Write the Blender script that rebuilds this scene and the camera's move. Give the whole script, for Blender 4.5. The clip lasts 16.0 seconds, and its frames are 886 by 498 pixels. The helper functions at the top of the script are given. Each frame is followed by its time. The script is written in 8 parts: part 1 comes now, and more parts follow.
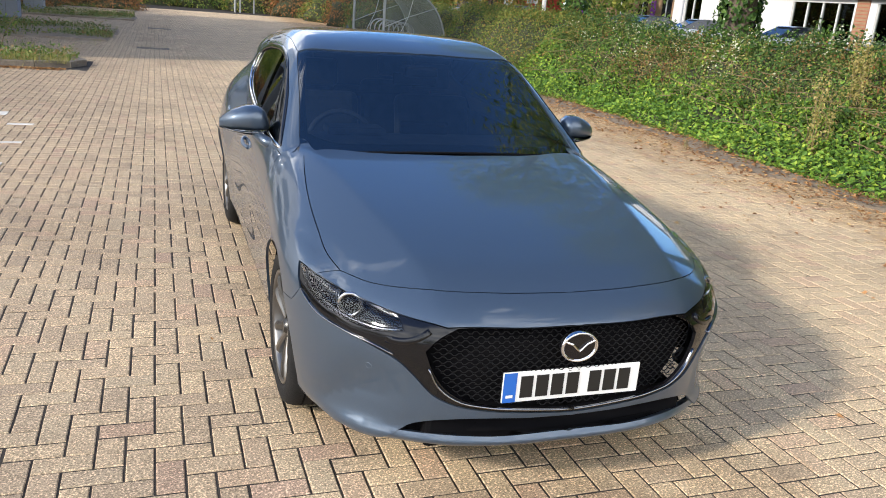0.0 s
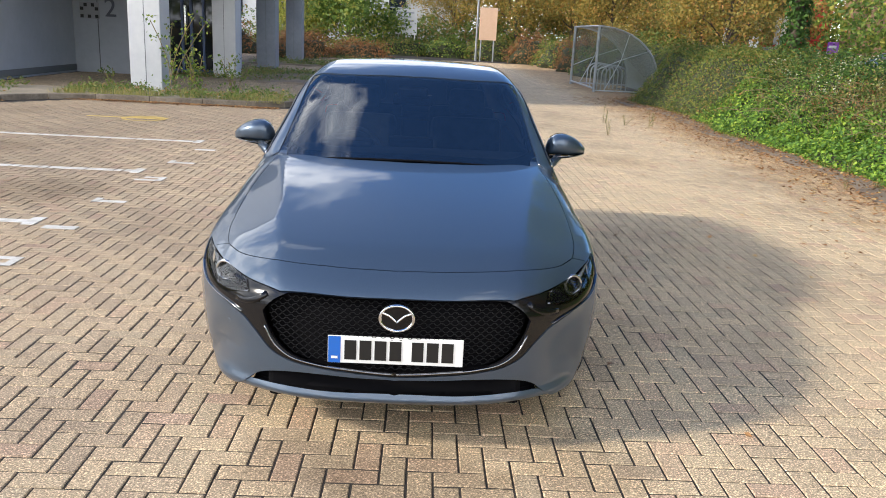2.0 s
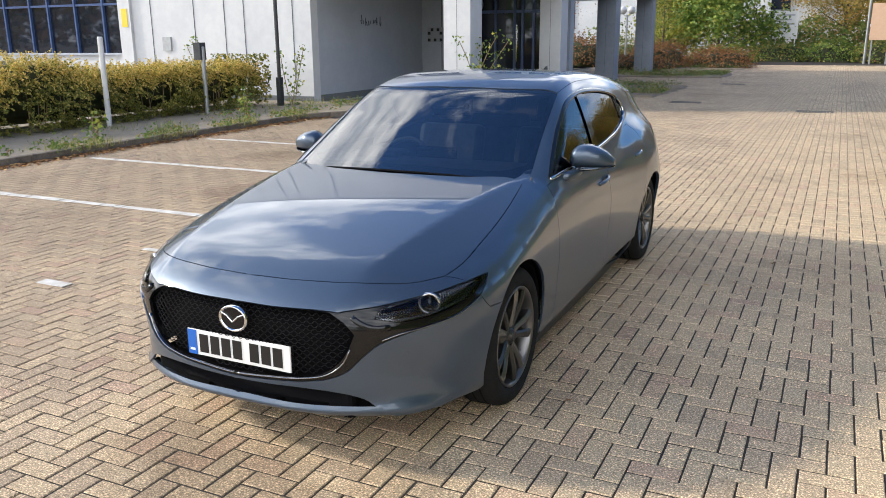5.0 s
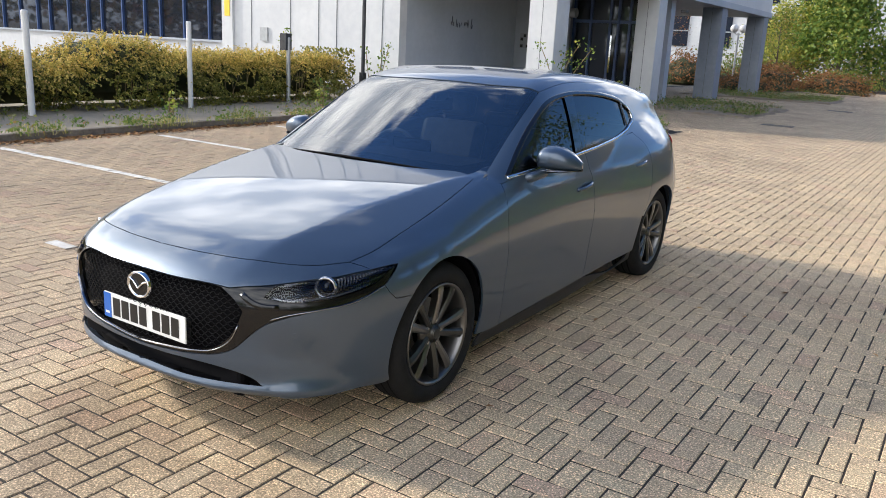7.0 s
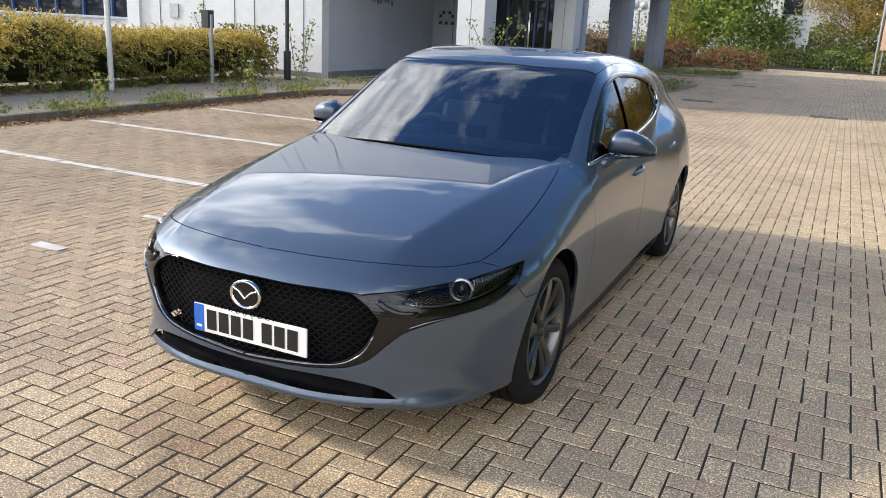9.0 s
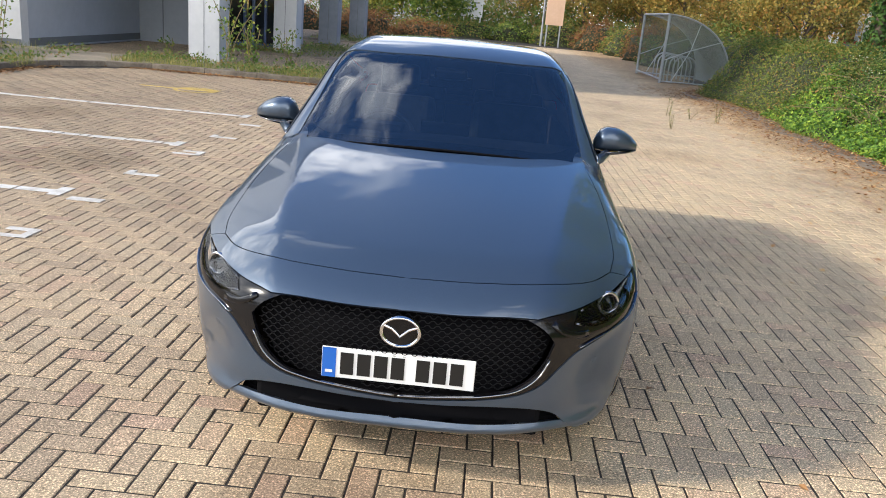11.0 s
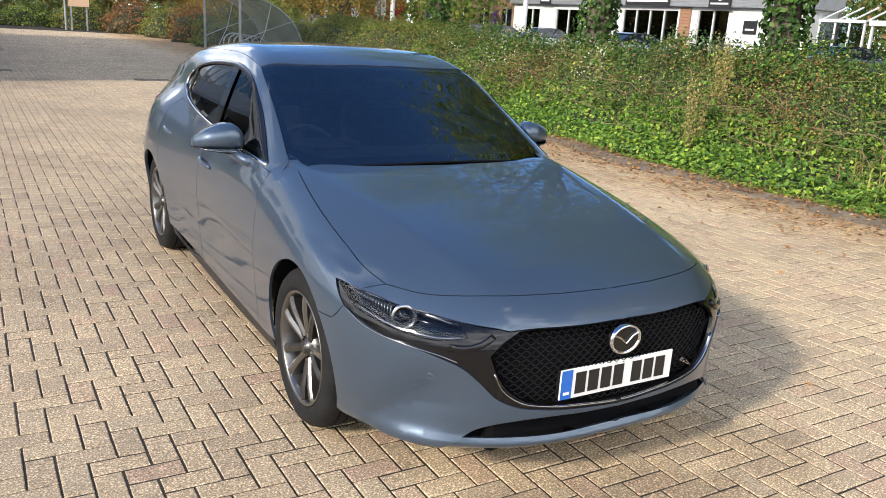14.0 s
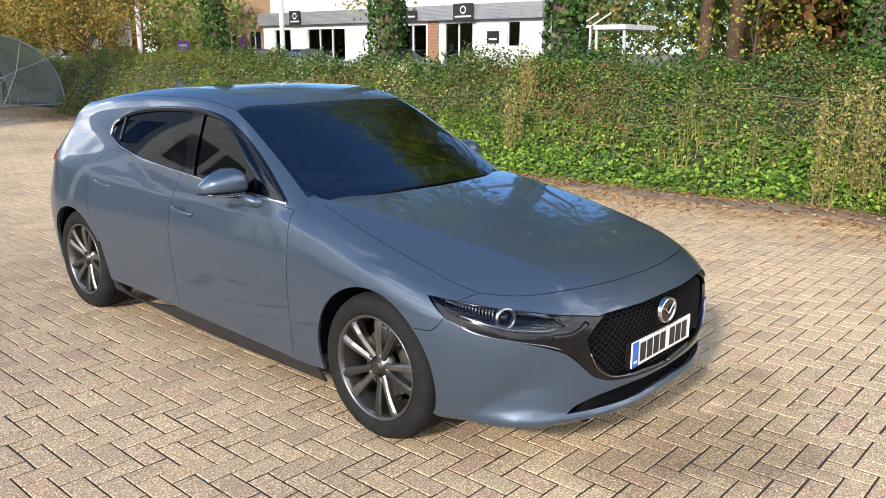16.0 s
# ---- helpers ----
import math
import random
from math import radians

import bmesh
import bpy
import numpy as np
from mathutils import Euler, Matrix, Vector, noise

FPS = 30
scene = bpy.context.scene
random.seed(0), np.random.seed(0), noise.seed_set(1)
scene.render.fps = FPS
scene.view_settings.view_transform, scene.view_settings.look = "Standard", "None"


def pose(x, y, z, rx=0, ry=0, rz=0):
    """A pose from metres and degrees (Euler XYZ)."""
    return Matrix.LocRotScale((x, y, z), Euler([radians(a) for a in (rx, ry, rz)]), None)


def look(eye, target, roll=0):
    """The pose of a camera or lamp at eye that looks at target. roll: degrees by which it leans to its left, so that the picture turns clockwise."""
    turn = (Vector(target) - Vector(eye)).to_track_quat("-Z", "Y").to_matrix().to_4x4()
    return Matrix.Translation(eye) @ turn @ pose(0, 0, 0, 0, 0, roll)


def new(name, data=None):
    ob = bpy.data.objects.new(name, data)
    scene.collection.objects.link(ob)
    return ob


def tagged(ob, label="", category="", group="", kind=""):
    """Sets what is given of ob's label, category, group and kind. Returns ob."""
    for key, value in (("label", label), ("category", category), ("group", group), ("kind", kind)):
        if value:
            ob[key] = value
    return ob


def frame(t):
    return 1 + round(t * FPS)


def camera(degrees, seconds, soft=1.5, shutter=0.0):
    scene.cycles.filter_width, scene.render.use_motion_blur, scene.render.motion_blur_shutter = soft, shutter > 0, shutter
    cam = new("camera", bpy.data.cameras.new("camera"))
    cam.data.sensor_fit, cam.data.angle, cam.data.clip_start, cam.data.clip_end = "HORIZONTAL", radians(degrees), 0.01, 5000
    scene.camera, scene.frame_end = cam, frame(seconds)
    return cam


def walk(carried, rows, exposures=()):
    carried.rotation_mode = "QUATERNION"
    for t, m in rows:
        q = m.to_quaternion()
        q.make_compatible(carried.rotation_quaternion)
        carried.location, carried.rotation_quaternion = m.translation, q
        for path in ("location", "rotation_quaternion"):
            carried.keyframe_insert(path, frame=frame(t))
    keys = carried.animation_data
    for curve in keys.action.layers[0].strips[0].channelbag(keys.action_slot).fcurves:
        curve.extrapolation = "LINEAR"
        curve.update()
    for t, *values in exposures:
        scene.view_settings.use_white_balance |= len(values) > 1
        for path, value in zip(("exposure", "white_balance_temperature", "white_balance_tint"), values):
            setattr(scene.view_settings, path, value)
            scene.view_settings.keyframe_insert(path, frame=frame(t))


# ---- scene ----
cam = camera(57.8, 16.0, soft=0.9)
PATH = [
    (0, (-1.312, -3.06, 1.64), (-0.651, -1.267, 1.051), 4.7),
    (0.5, (-0.99, -3.302, 1.615), (-0.479, -1.447, 1.069), 4.5),
    (1, (-0.667, -3.449, 1.651), (-0.332, -1.549, 1.124), 4.7),
    (1.5, (-0.258, -3.532, 1.639), (-0.066, -1.612, 1.114), 3.7),
    (2, (0.067, -3.755, 1.622), (0.13, -1.825, 1.102), 3.0),
    (2.5, (0.386, -3.838, 1.661), (0.251, -1.91, 1.147), 2.6),
    (3, (0.766, -3.737, 1.615), (0.449, -1.827, 1.112), 2.0),
    (3.5, (1.1, -3.726, 1.614), (0.637, -1.846, 1.114), 2.1),
    (4, (1.438, -3.669, 1.604), (0.838, -1.825, 1.112), 3.7),
    (4.2, (1.574, -3.564, 1.654), (0.922, -1.752, 1.114), 2.1),
    (6.3, (2.598, -2.921, 1.58), (1.57, -1.279, 1.083), 2.6),
    (6.5, (2.639, -2.855, 1.57), (1.603, -1.22, 1.065), 3.0),
    (7, (2.687, -2.804, 1.574), (1.63, -1.181, 1.074), 2.9),
    (7.5, (2.651, -2.812, 1.565), (1.579, -1.202, 1.056), 2.9),
    (8, (2.469, -2.901, 1.55), (1.438, -1.275, 1.011), 2.8),
    (8.5, (2.194, -3.058, 1.567), (1.248, -1.383, 1.02), 2.8),
    (9, (1.819, -3.073, 1.553), (0.991, -1.334, 1.012), 2.9),
    (9.2, (1.677, -3.092, 1.567), (0.916, -1.324, 1.022), 3.0),
    (11.3, (-0.015, -3.398, 1.615), (0.039, -1.48, 1.051), 4.9),
    (11.5, (-0.154, -3.419, 1.627), (-0.016, -1.504, 1.066), 4.5),
    (12, (-0.54, -3.292, 1.602), (-0.214, -1.404, 1.028), 3.1),
    (12.5, (-0.915, -3.224, 1.574), (-0.443, -1.366, 1.005), 3.9),
    (13, (-1.299, -3.157, 1.62), (-0.654, -1.343, 1.076), 3.9),
    (13.5, (-1.607, -2.98, 1.599), (-0.786, -1.236, 1.069), 2.7),
    (14, (-1.92, -2.816, 1.591), (-0.929, -1.165, 1.054), 3.7),
    (14.5, (-2.268, -2.68, 1.614), (-1.168, -1.095, 1.086), 2.8),
    (15, (-2.495, -2.471, 1.601), (-1.273, -0.97, 1.095), 1.2),
    (15.5, (-2.752, -2.349, 1.616), (-1.422, -0.937, 1.128), 0.3),
    (16, (-3.038, -2.352, 1.627), (-1.594, -1.053, 1.15), 0.2),
]
walk(cam, [(t, look(eye, target, roll)) for t, eye, target, roll in PATH], [(0.0, 0.75), (16.0, 0.75)])

# ---- light: low autumn sun from the west, blue sky with broken cloud ----
SUN_EL = 27.0
SUN_AZ = 16.0     # degrees by which the sun stands off the -x axis towards -y
sun_way = Vector((-math.cos(radians(SUN_AZ)) * math.cos(radians(SUN_EL)), -math.sin(radians(SUN_AZ)) * math.cos(radians(SUN_EL)), math.sin(radians(SUN_EL))))
sun = new("sun", bpy.data.lights.new("sun", "SUN"))
sun.data.energy, sun.data.angle, sun.data.color = 2.75, radians(4.5), (1.0, 0.92, 0.80)
sun.matrix_world = look(sun_way * 60, (0, 0, 0))

world = bpy.data.worlds.new("sky")
scene.world = world
world.use_nodes = True
wt = world.node_tree
wt.nodes.clear()
w_out = wt.nodes.new("ShaderNodeOutputWorld")
w_bg = wt.nodes.new("ShaderNodeBackground")
w_sky = wt.nodes.new("ShaderNodeTexSky")
w_sky.sky_type, w_sky.sun_disc = "NISHITA", False
w_sky.sun_elevation, w_sky.sun_rotation = radians(SUN_EL), math.atan2(sun_way.x, sun_way.y)
w_sky.air_density, w_sky.dust_density, w_sky.ozone_density = 1.0, 0.15, 4.0
w_co = wt.nodes.new("ShaderNodeTexCoord")
w_map = wt.nodes.new("ShaderNodeMapping")
w_map.inputs["Scale"].default_value = (1.0, 1.0, 1.9)
w_noise = wt.nodes.new("ShaderNodeTexNoise")
w_noise.inputs["Scale"].default_value, w_noise.inputs["Detail"].default_value, w_noise.inputs["Roughness"].default_value = 3.2, 10.0, 0.60
w_noise.inputs["Distortion"].default_value = 0.4
# cloud stands thicker to the north-west
w_dot = wt.nodes.new("ShaderNodeVectorMath")
w_dot.operation = "DOT_PRODUCT"
w_dot.inputs[1].default_value = (-0.34, 0.06, -0.40)
w_add = wt.nodes.new("ShaderNodeMath")
wt.links.new(w_co.outputs["Generated"], w_dot.inputs[0])
w_low = wt.nodes.new("ShaderNodeMath")
w_low.inputs[1].default_value = 0.14
wt.links.new(w_dot.outputs["Value"], w_low.inputs[0])
# and an added, unseen bank of it to the south, to fill the shade
w_dot2 = wt.nodes.new("ShaderNodeVectorMath")
w_dot2.operation = "DOT_PRODUCT"
w_dot2.inputs[1].default_value = (0.05, -0.50, -0.22)
w_top = wt.nodes.new("ShaderNodeMath")
w_top.operation = "MAXIMUM"
wt.links.new(w_co.outputs["Generated"], w_dot2.inputs[0])
wt.links.new(w_low.outputs[0], w_top.inputs[0])
wt.links.new(w_dot2.outputs["Value"], w_top.inputs[1])
wt.links.new(w_top.outputs[0], w_add.inputs[0])
wt.links.new(w_noise.outputs["Fac"], w_add.inputs[1])
w_ramp = wt.nodes.new("ShaderNodeValToRGB")
w_ramp.color_ramp.elements[0].position, w_ramp.color_ramp.elements[1].position = 0.53, 0.67
w_mix = wt.nodes.new("ShaderNodeMixRGB")
# clean autumn air: a deep blue
w_deep = wt.nodes.new("ShaderNodeMixRGB")
w_deep.blend_type = "MULTIPLY"
w_deep.inputs[0].default_value, w_deep.inputs[2].default_value = 1.0, (0.70, 0.92, 1.18, 1)
w_n2 = wt.nodes.new("ShaderNodeTexNoise")
w_n2.inputs["Scale"].default_value, w_n2.inputs["Detail"].default_value, w_n2.inputs["Roughness"].default_value = 5.5, 8.0, 0.62
w_r2 = wt.nodes.new("ShaderNodeValToRGB")
w_r2.color_ramp.elements[0].position, w_r2.color_ramp.elements[1].position = 0.40, 0.64
w_r2.color_ramp.elements[0].color, w_r2.color_ramp.elements[1].color = (0.36, 0.40, 0.47, 1), (1.0, 1.0, 1.0, 1)
w_gain = wt.nodes.new("ShaderNodeVectorMath")
w_gain.operation = "SCALE"
w_gain.inputs["Scale"].default_value = 18.0
wt.links.new(w_map.outputs[0], w_n2.inputs["Vector"])
wt.links.new(w_n2.outputs["Fac"], w_r2.inputs[0])
wt.links.new(w_r2.outputs[0], w_gain.inputs[0])
wt.links.new(w_gain.outputs[0], w_mix.inputs[2])
for a, b in ((w_co.outputs["Generated"], w_map.inputs[0]), (w_map.outputs[0], w_noise.inputs["Vector"]), (w_add.outputs[0], w_ramp.inputs[0]),
             (w_ramp.outputs[0], w_mix.inputs[0]), (w_sky.outputs[0], w_deep.inputs[1]), (w_deep.outputs[0], w_mix.inputs[1]), (w_mix.outputs[0], w_bg.inputs[0]), (w_bg.outputs[0], w_out.inputs[0])):
    wt.links.new(a, b)
w_bg.inputs["Strength"].default_value = 0.125

scene.view_settings.use_white_balance = True
scene.view_settings.white_balance_temperature = 6450

# ---- materials ----
def material(name, base, rough=0.5, metal=0.0, spec=0.5, coat=0.0, coat_rough=0.03):
    m = bpy.data.materials.new(name)
    m.use_nodes = True
    b = m.node_tree.nodes["Principled BSDF"]
    b.inputs["Base Color"].default_value = (*base, 1)
    b.inputs["Roughness"].default_value, b.inputs["Metallic"].default_value = rough, metal
    b.inputs["Specular IOR Level"].default_value = spec
    b.inputs["Coat Weight"].default_value, b.inputs["Coat Roughness"].default_value = coat, coat_rough
    return m


def node(m, kind, **sets):
    n = m.node_tree.nodes.new(kind)
    for k, v in sets.items():
        n.inputs[k].default_value = v
    return n


def link(m, a, b):
    m.node_tree.links.new(a, b)


def shader(m):
    return m.node_tree.nodes["Principled BSDF"]


def coords(m, scale=(1, 1, 1)):
    co = node(m, "ShaderNodeTexCoord")
    mp = node(m, "ShaderNodeMapping", Scale=scale)
    link(m, co.outputs["Object"], mp.inputs[0])
    return mp.outputs[0]


def noisy(m, scale, detail=4.0, rough=0.55, vec=None, distort=0.0):
    n = node(m, "ShaderNodeTexNoise", Scale=scale, Detail=detail, Roughness=rough, Distortion=distort)
    link(m, vec if vec is not None else coords(m), n.inputs["Vector"])
    return n.outputs["Fac"]


def ramp(m, value, stops):
    r = node(m, "ShaderNodeValToRGB")
    e = r.color_ramp.elements
    while len(e) < len(stops):
        e.new(0.5)
    for el, (pos, col) in zip(e, stops):
        el.position, el.color = pos, (*col, 1)
    link(m, value, r.inputs[0])
    return r.outputs[0]


def mixed(m, fac, a, b, mode="MIX"):
    x = node(m, "ShaderNodeMixRGB")
    x.blend_type = mode
    for v, i in ((fac, 0), (a, 1), (b, 2)):
        if isinstance(v, (int, float)):
            x.inputs[i].default_value = v
        elif isinstance(v, tuple):
            x.inputs[i].default_value = (*v, 1)
        else:
            link(m, v, x.inputs[i])
    return x.outputs[0]


def colour(m, out):
    link(m, out, shader(m).inputs["Base Color"])
    return m


def bumped(m, height, strength=0.3, dist=0.01):
    b = node(m, "ShaderNodeBump", Strength=strength, Distance=dist)
    link(m, height, b.inputs["Height"])
    link(m, b.outputs[0], shader(m).inputs["Normal"])
    return m


def rough_from(m, value, lo, hi):
    r = node(m, "ShaderNodeMapRange")
    link(m, value, r.inputs[0])
    r.inputs[3].default_value, r.inputs[4].default_value = lo, hi
    link(m, r.outputs[0], shader(m).inputs["Roughness"])
    return m


def mottled(name, a, b, scale, rough=0.7, bump=0.0, fine=0.0, metal=0.0, spec=0.5, dist=0.01):
    """Two colours mixed by a coarse and a fine noise."""
    m = material(name, a, rough, metal, spec)
    n1, n2 = noisy(m, scale, 5), noisy(m, scale * 9, 4)
    f = mixed(m, 0.4, n1, n2)
    colour(m, ramp(m, f, [(0.36, a), (0.64, b)]))
    if bump:
        bumped(m, n2 if not fine else noisy(m, fine, 3), bump, dist)
    rough_from(m, n2, max(rough - 0.12, 0.02), min(rough + 0.1, 1))
    return m


def glass(name, tint, ior=1.5, rough=0.0):
    m = bpy.data.materials.new(name)
    m.use_nodes = True
    t = m.node_tree
    t.nodes.clear()
    out, mix = t.nodes.new("ShaderNodeOutputMaterial"), t.nodes.new("ShaderNodeMixShader")
    tr, gl, fr = t.nodes.new("ShaderNodeBsdfTransparent"), t.nodes.new("ShaderNodeBsdfGlossy"), t.nodes.new("ShaderNodeFresnel")
    tr.inputs[0].default_value, gl.inputs["Roughness"].default_value, fr.inputs[0].default_value = (*tint, 1), rough, ior
    for a, b in ((fr.outputs[0], mix.inputs[0]), (tr.outputs[0], mix.inputs[1]), (gl.outputs[0], mix.inputs[2]), (mix.outputs[0], out.inputs[0])):
        t.links.new(a, b)
    return m


def leafy(name, stops, rough=0.55, through_light=0.35):
    """Foliage: colour differs from leaf to leaf, with some light let through."""
    stops = [(p, tuple(1.32 * v for v in c)) for p, c in stops]
    m = material(name, stops[0][1], rough, 0, 0.35)
    g = node(m, "ShaderNodeNewGeometry")
    c = ramp(m, g.outputs["Random Per Island"], stops)
    n = noisy(m, 0.8, 3)
    c = mixed(m, 0.55, c, mixed(m, n, (0.55, 0.5, 0.45), (1.25, 1.3, 1.1)), "MULTIPLY")
    colour(m, c)
    t = m.node_tree
    tl, mx = t.nodes.new("ShaderNodeBsdfTranslucent"), t.nodes.new("ShaderNodeMixShader")
    link(m, c, tl.inputs[0])
    mx.inputs[0].default_value = through_light
    link(m, shader(m).outputs[0], mx.inputs[1])
    link(m, tl.outputs[0], mx.inputs[2])
    link(m, mx.outputs[0], t.nodes["Material Output"].inputs[0])
    return m


# paving blocks: buff concrete, each its own tone, with pale and dark aggregate
M_BRICK = material("buff_block", (0.4, 0.3, 0.21), 0.85, 0, 0.3)
_g, _o = node(M_BRICK, "ShaderNodeNewGeometry"), node(M_BRICK, "ShaderNodeObjectInfo")
_s = node(M_BRICK, "ShaderNodeMath")
link(M_BRICK, _g.outputs["Random Per Island"], _s.inputs[0])
link(M_BRICK, _o.outputs["Random"], _s.inputs[1])
_f = node(M_BRICK, "ShaderNodeMath")
_f.operation = "FRACT"
link(M_BRICK, _s.outputs[0], _f.inputs[0])
_pos = _g.outputs["Position"]
_tone = ramp(M_BRICK, _f.outputs[0], [(0.0, (0.34, 0.265, 0.195)), (0.3, (0.41, 0.318, 0.228)), (0.6, (0.44, 0.342, 0.24)), (0.84, (0.38, 0.305, 0.222)), (0.95, (0.42, 0.305, 0.222)), (1.0, (0.36, 0.26, 0.20))])
_big = noisy(M_BRICK, 0.55, 5, 0.6, _pos)
_tone = mixed(M_BRICK, 0.75, _tone, ramp(M_BRICK, _big, [(0.3, (0.80, 0.78, 0.70)), (0.5, (1.11, 1.10, 1.0)), (0.7, (1.25, 1.22, 1.09))]), "MULTIPLY")
_fine = noisy(M_BRICK, 120, 4, 0.75, _pos)
_tone = mixed(M_BRICK, 0.8, _tone, ramp(M_BRICK, _fine, [(0.36, (0.25, 0.24, 0.23)), (0.46, (0.92, 0.92, 0.92)), (0.54, (1.08, 1.08, 1.08)), (0.62, (2.9, 2.85, 2.75))]), "MULTIPLY")
_mid = noisy(M_BRICK, 28, 4, 0.6, _pos)
_tone = mixed(M_BRICK, 0.5, _tone, ramp(M_BRICK, _mid, [(0.3, (0.7, 0.69, 0.68)), (0.6, (1.08, 1.07, 1.06))]), "MULTIPLY")
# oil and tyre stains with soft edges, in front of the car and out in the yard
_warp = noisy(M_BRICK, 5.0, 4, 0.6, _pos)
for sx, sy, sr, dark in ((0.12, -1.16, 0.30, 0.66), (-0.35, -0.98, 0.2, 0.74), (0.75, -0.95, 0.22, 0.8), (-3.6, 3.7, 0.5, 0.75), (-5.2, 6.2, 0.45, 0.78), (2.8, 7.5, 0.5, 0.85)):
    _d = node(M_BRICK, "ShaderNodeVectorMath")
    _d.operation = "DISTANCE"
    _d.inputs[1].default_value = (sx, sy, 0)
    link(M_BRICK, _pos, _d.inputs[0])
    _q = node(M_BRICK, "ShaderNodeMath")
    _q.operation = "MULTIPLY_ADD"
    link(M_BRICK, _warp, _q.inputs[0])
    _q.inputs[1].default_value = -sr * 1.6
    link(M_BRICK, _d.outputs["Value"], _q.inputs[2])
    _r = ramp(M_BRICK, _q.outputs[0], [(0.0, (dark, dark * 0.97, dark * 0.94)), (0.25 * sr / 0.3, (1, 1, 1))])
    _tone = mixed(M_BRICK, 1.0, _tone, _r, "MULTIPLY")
# soil and leaf dust spread over the paving along the bank
_sx = node(M_BRICK, "ShaderNodeSeparateXYZ")
link(M_BRICK, _pos, _sx.inputs[0])
_sd = node(M_BRICK, "ShaderNodeMath")
_sd.operation = "MULTIPLY_ADD"
link(M_BRICK, noisy(M_BRICK, 1.3, 6, 0.7, _pos), _sd.inputs[0])
_sd.inputs[1].default_value = 2.6
link(M_BRICK, _sx.outputs[0], _sd.inputs[2])
_se = node(M_BRICK, "ShaderNodeMath")
_se.operation = "MULTIPLY_ADD"
link(M_BRICK, _sd.outputs[0], _se.inputs[0])
_se.inputs[1].default_value, _se.inputs[2].default_value = 0.5, -2.75
_tone = mixed(M_BRICK, 1.0, _tone, ramp(M_BRICK, _se.outputs[0], [(0.0, (1, 1, 1)), (0.35, (0.90, 0.83, 0.74)), (0.75, (0.70, 0.61, 0.51))]), "MULTIPLY")
# the disused bays are dirtier; the tone grows lighter across the yard towards +x
_bx = node(M_BRICK, "ShaderNodeMath")
_bx.operation = "MULTIPLY_ADD"
link(M_BRICK, noisy(M_BRICK, 0.7, 5, 0.65, _pos), _bx.inputs[0])
_bx.inputs[1].default_value = 4.0
link(M_BRICK, _sx.outputs[0], _bx.inputs[2])
_by = node(M_BRICK, "ShaderNodeMapRange")
link(M_BRICK, _bx.outputs[0], _by.inputs[0])
_by.inputs[1].default_value, _by.inputs[2].default_value = -2.5, 3.5
_tone = mixed(M_BRICK, 1.0, _tone, ramp(M_BRICK, _by.outputs[0], [(0.0, (0.70, 0.69, 0.69)), (0.4, (0.86, 0.85, 0.85)), (0.75, (1.0, 1.0, 1.0)), (1.0, (1.10, 1.10, 1.08))]), "MULTIPLY")
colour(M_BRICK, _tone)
bumped(M_BRICK, _fine, 0.55, 0.003)

M_JOINT = mottled("joint_sand", (0.016, 0.013, 0.010), (0.046, 0.037, 0.028), 9, 0.95, 0.4, 120)
M_GROUND = mottled("far_ground", (0.10, 0.09, 0.06), (0.19, 0.16, 0.10), 0.4, 0.95, 0.3, 30)
M_SOIL = mottled("leaf_soil", (0.16, 0.12, 0.085), (0.30, 0.235, 0.165), 2.5, 0.95, 0.6, 50)
M_PAVE = mottled("worn_footway", (0.22, 0.185, 0.135), (0.34, 0.285, 0.21), 1.2, 0.9, 0.4, 60)
M_KERB = mottled("kerb_concrete", (0.10, 0.08, 0.06), (0.24, 0.20, 0.155), 3, 0.85, 0.3, 90)
M_ASPHALT = mottled("asphalt", (0.04, 0.04, 0.042), (0.07, 0.068, 0.066), 1.0, 0.9, 0.4, 140)
M_PAINTLINE = mottled("worn_white_line", (0.46, 0.43, 0.38), (0.72, 0.70, 0.66), 6, 0.8, 0.3, 160)
M_YELLOWLINE = mottled("worn_yellow_line", (0.45, 0.30, 0.07), (0.62, 0.44, 0.12), 6, 0.8, 0.3, 160)
M_IRON = mottled("cast_iron", (0.05, 0.045, 0.04), (0.10, 0.09, 0.08), 6, 0.7, 0.3, 90)

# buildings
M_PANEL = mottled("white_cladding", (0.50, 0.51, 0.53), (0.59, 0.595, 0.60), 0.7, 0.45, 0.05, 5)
# the white cladding darkened to blue-grey, shade put into its colour
M_PANELB = mottled("shade_blue_cladding", (0.34, 0.37, 0.42), (0.40, 0.43, 0.48), 0.7, 0.45, 0.05, 5)
M_STEELBLUE = mottled("blue_grey_column", (0.20, 0.225, 0.27), (0.26, 0.285, 0.33), 0.9, 0.5, 0.05, 5)
M_SEAM = material("panel_joint", (0.13, 0.14, 0.15), 0.7)
M_BLUE = mottled("blue_frame", (0.03, 0.06, 0.16), (0.045, 0.085, 0.2), 3, 0.35)
M_DARKGLASS = material("dark_glazing", (0.012, 0.016, 0.026), 0.03, 0, 0.6)
M_WHITE = mottled("white_paint", (0.60, 0.595, 0.58), (0.69, 0.685, 0.67), 1.5, 0.55)
M_MESHGREY = mottled("grey_metal_band", (0.30, 0.31, 0.33), (0.42, 0.43, 0.45), 2, 0.4, 0, 0, 0.4)
M_BLACK = mottled("black_sign", (0.012, 0.012, 0.013), (0.022, 0.022, 0.023), 3, 0.4)
M_REDBRICK = mottled("red_brick", (0.28, 0.09, 0.05), (0.38, 0.15, 0.09), 5, 0.85, 0.3, 40)
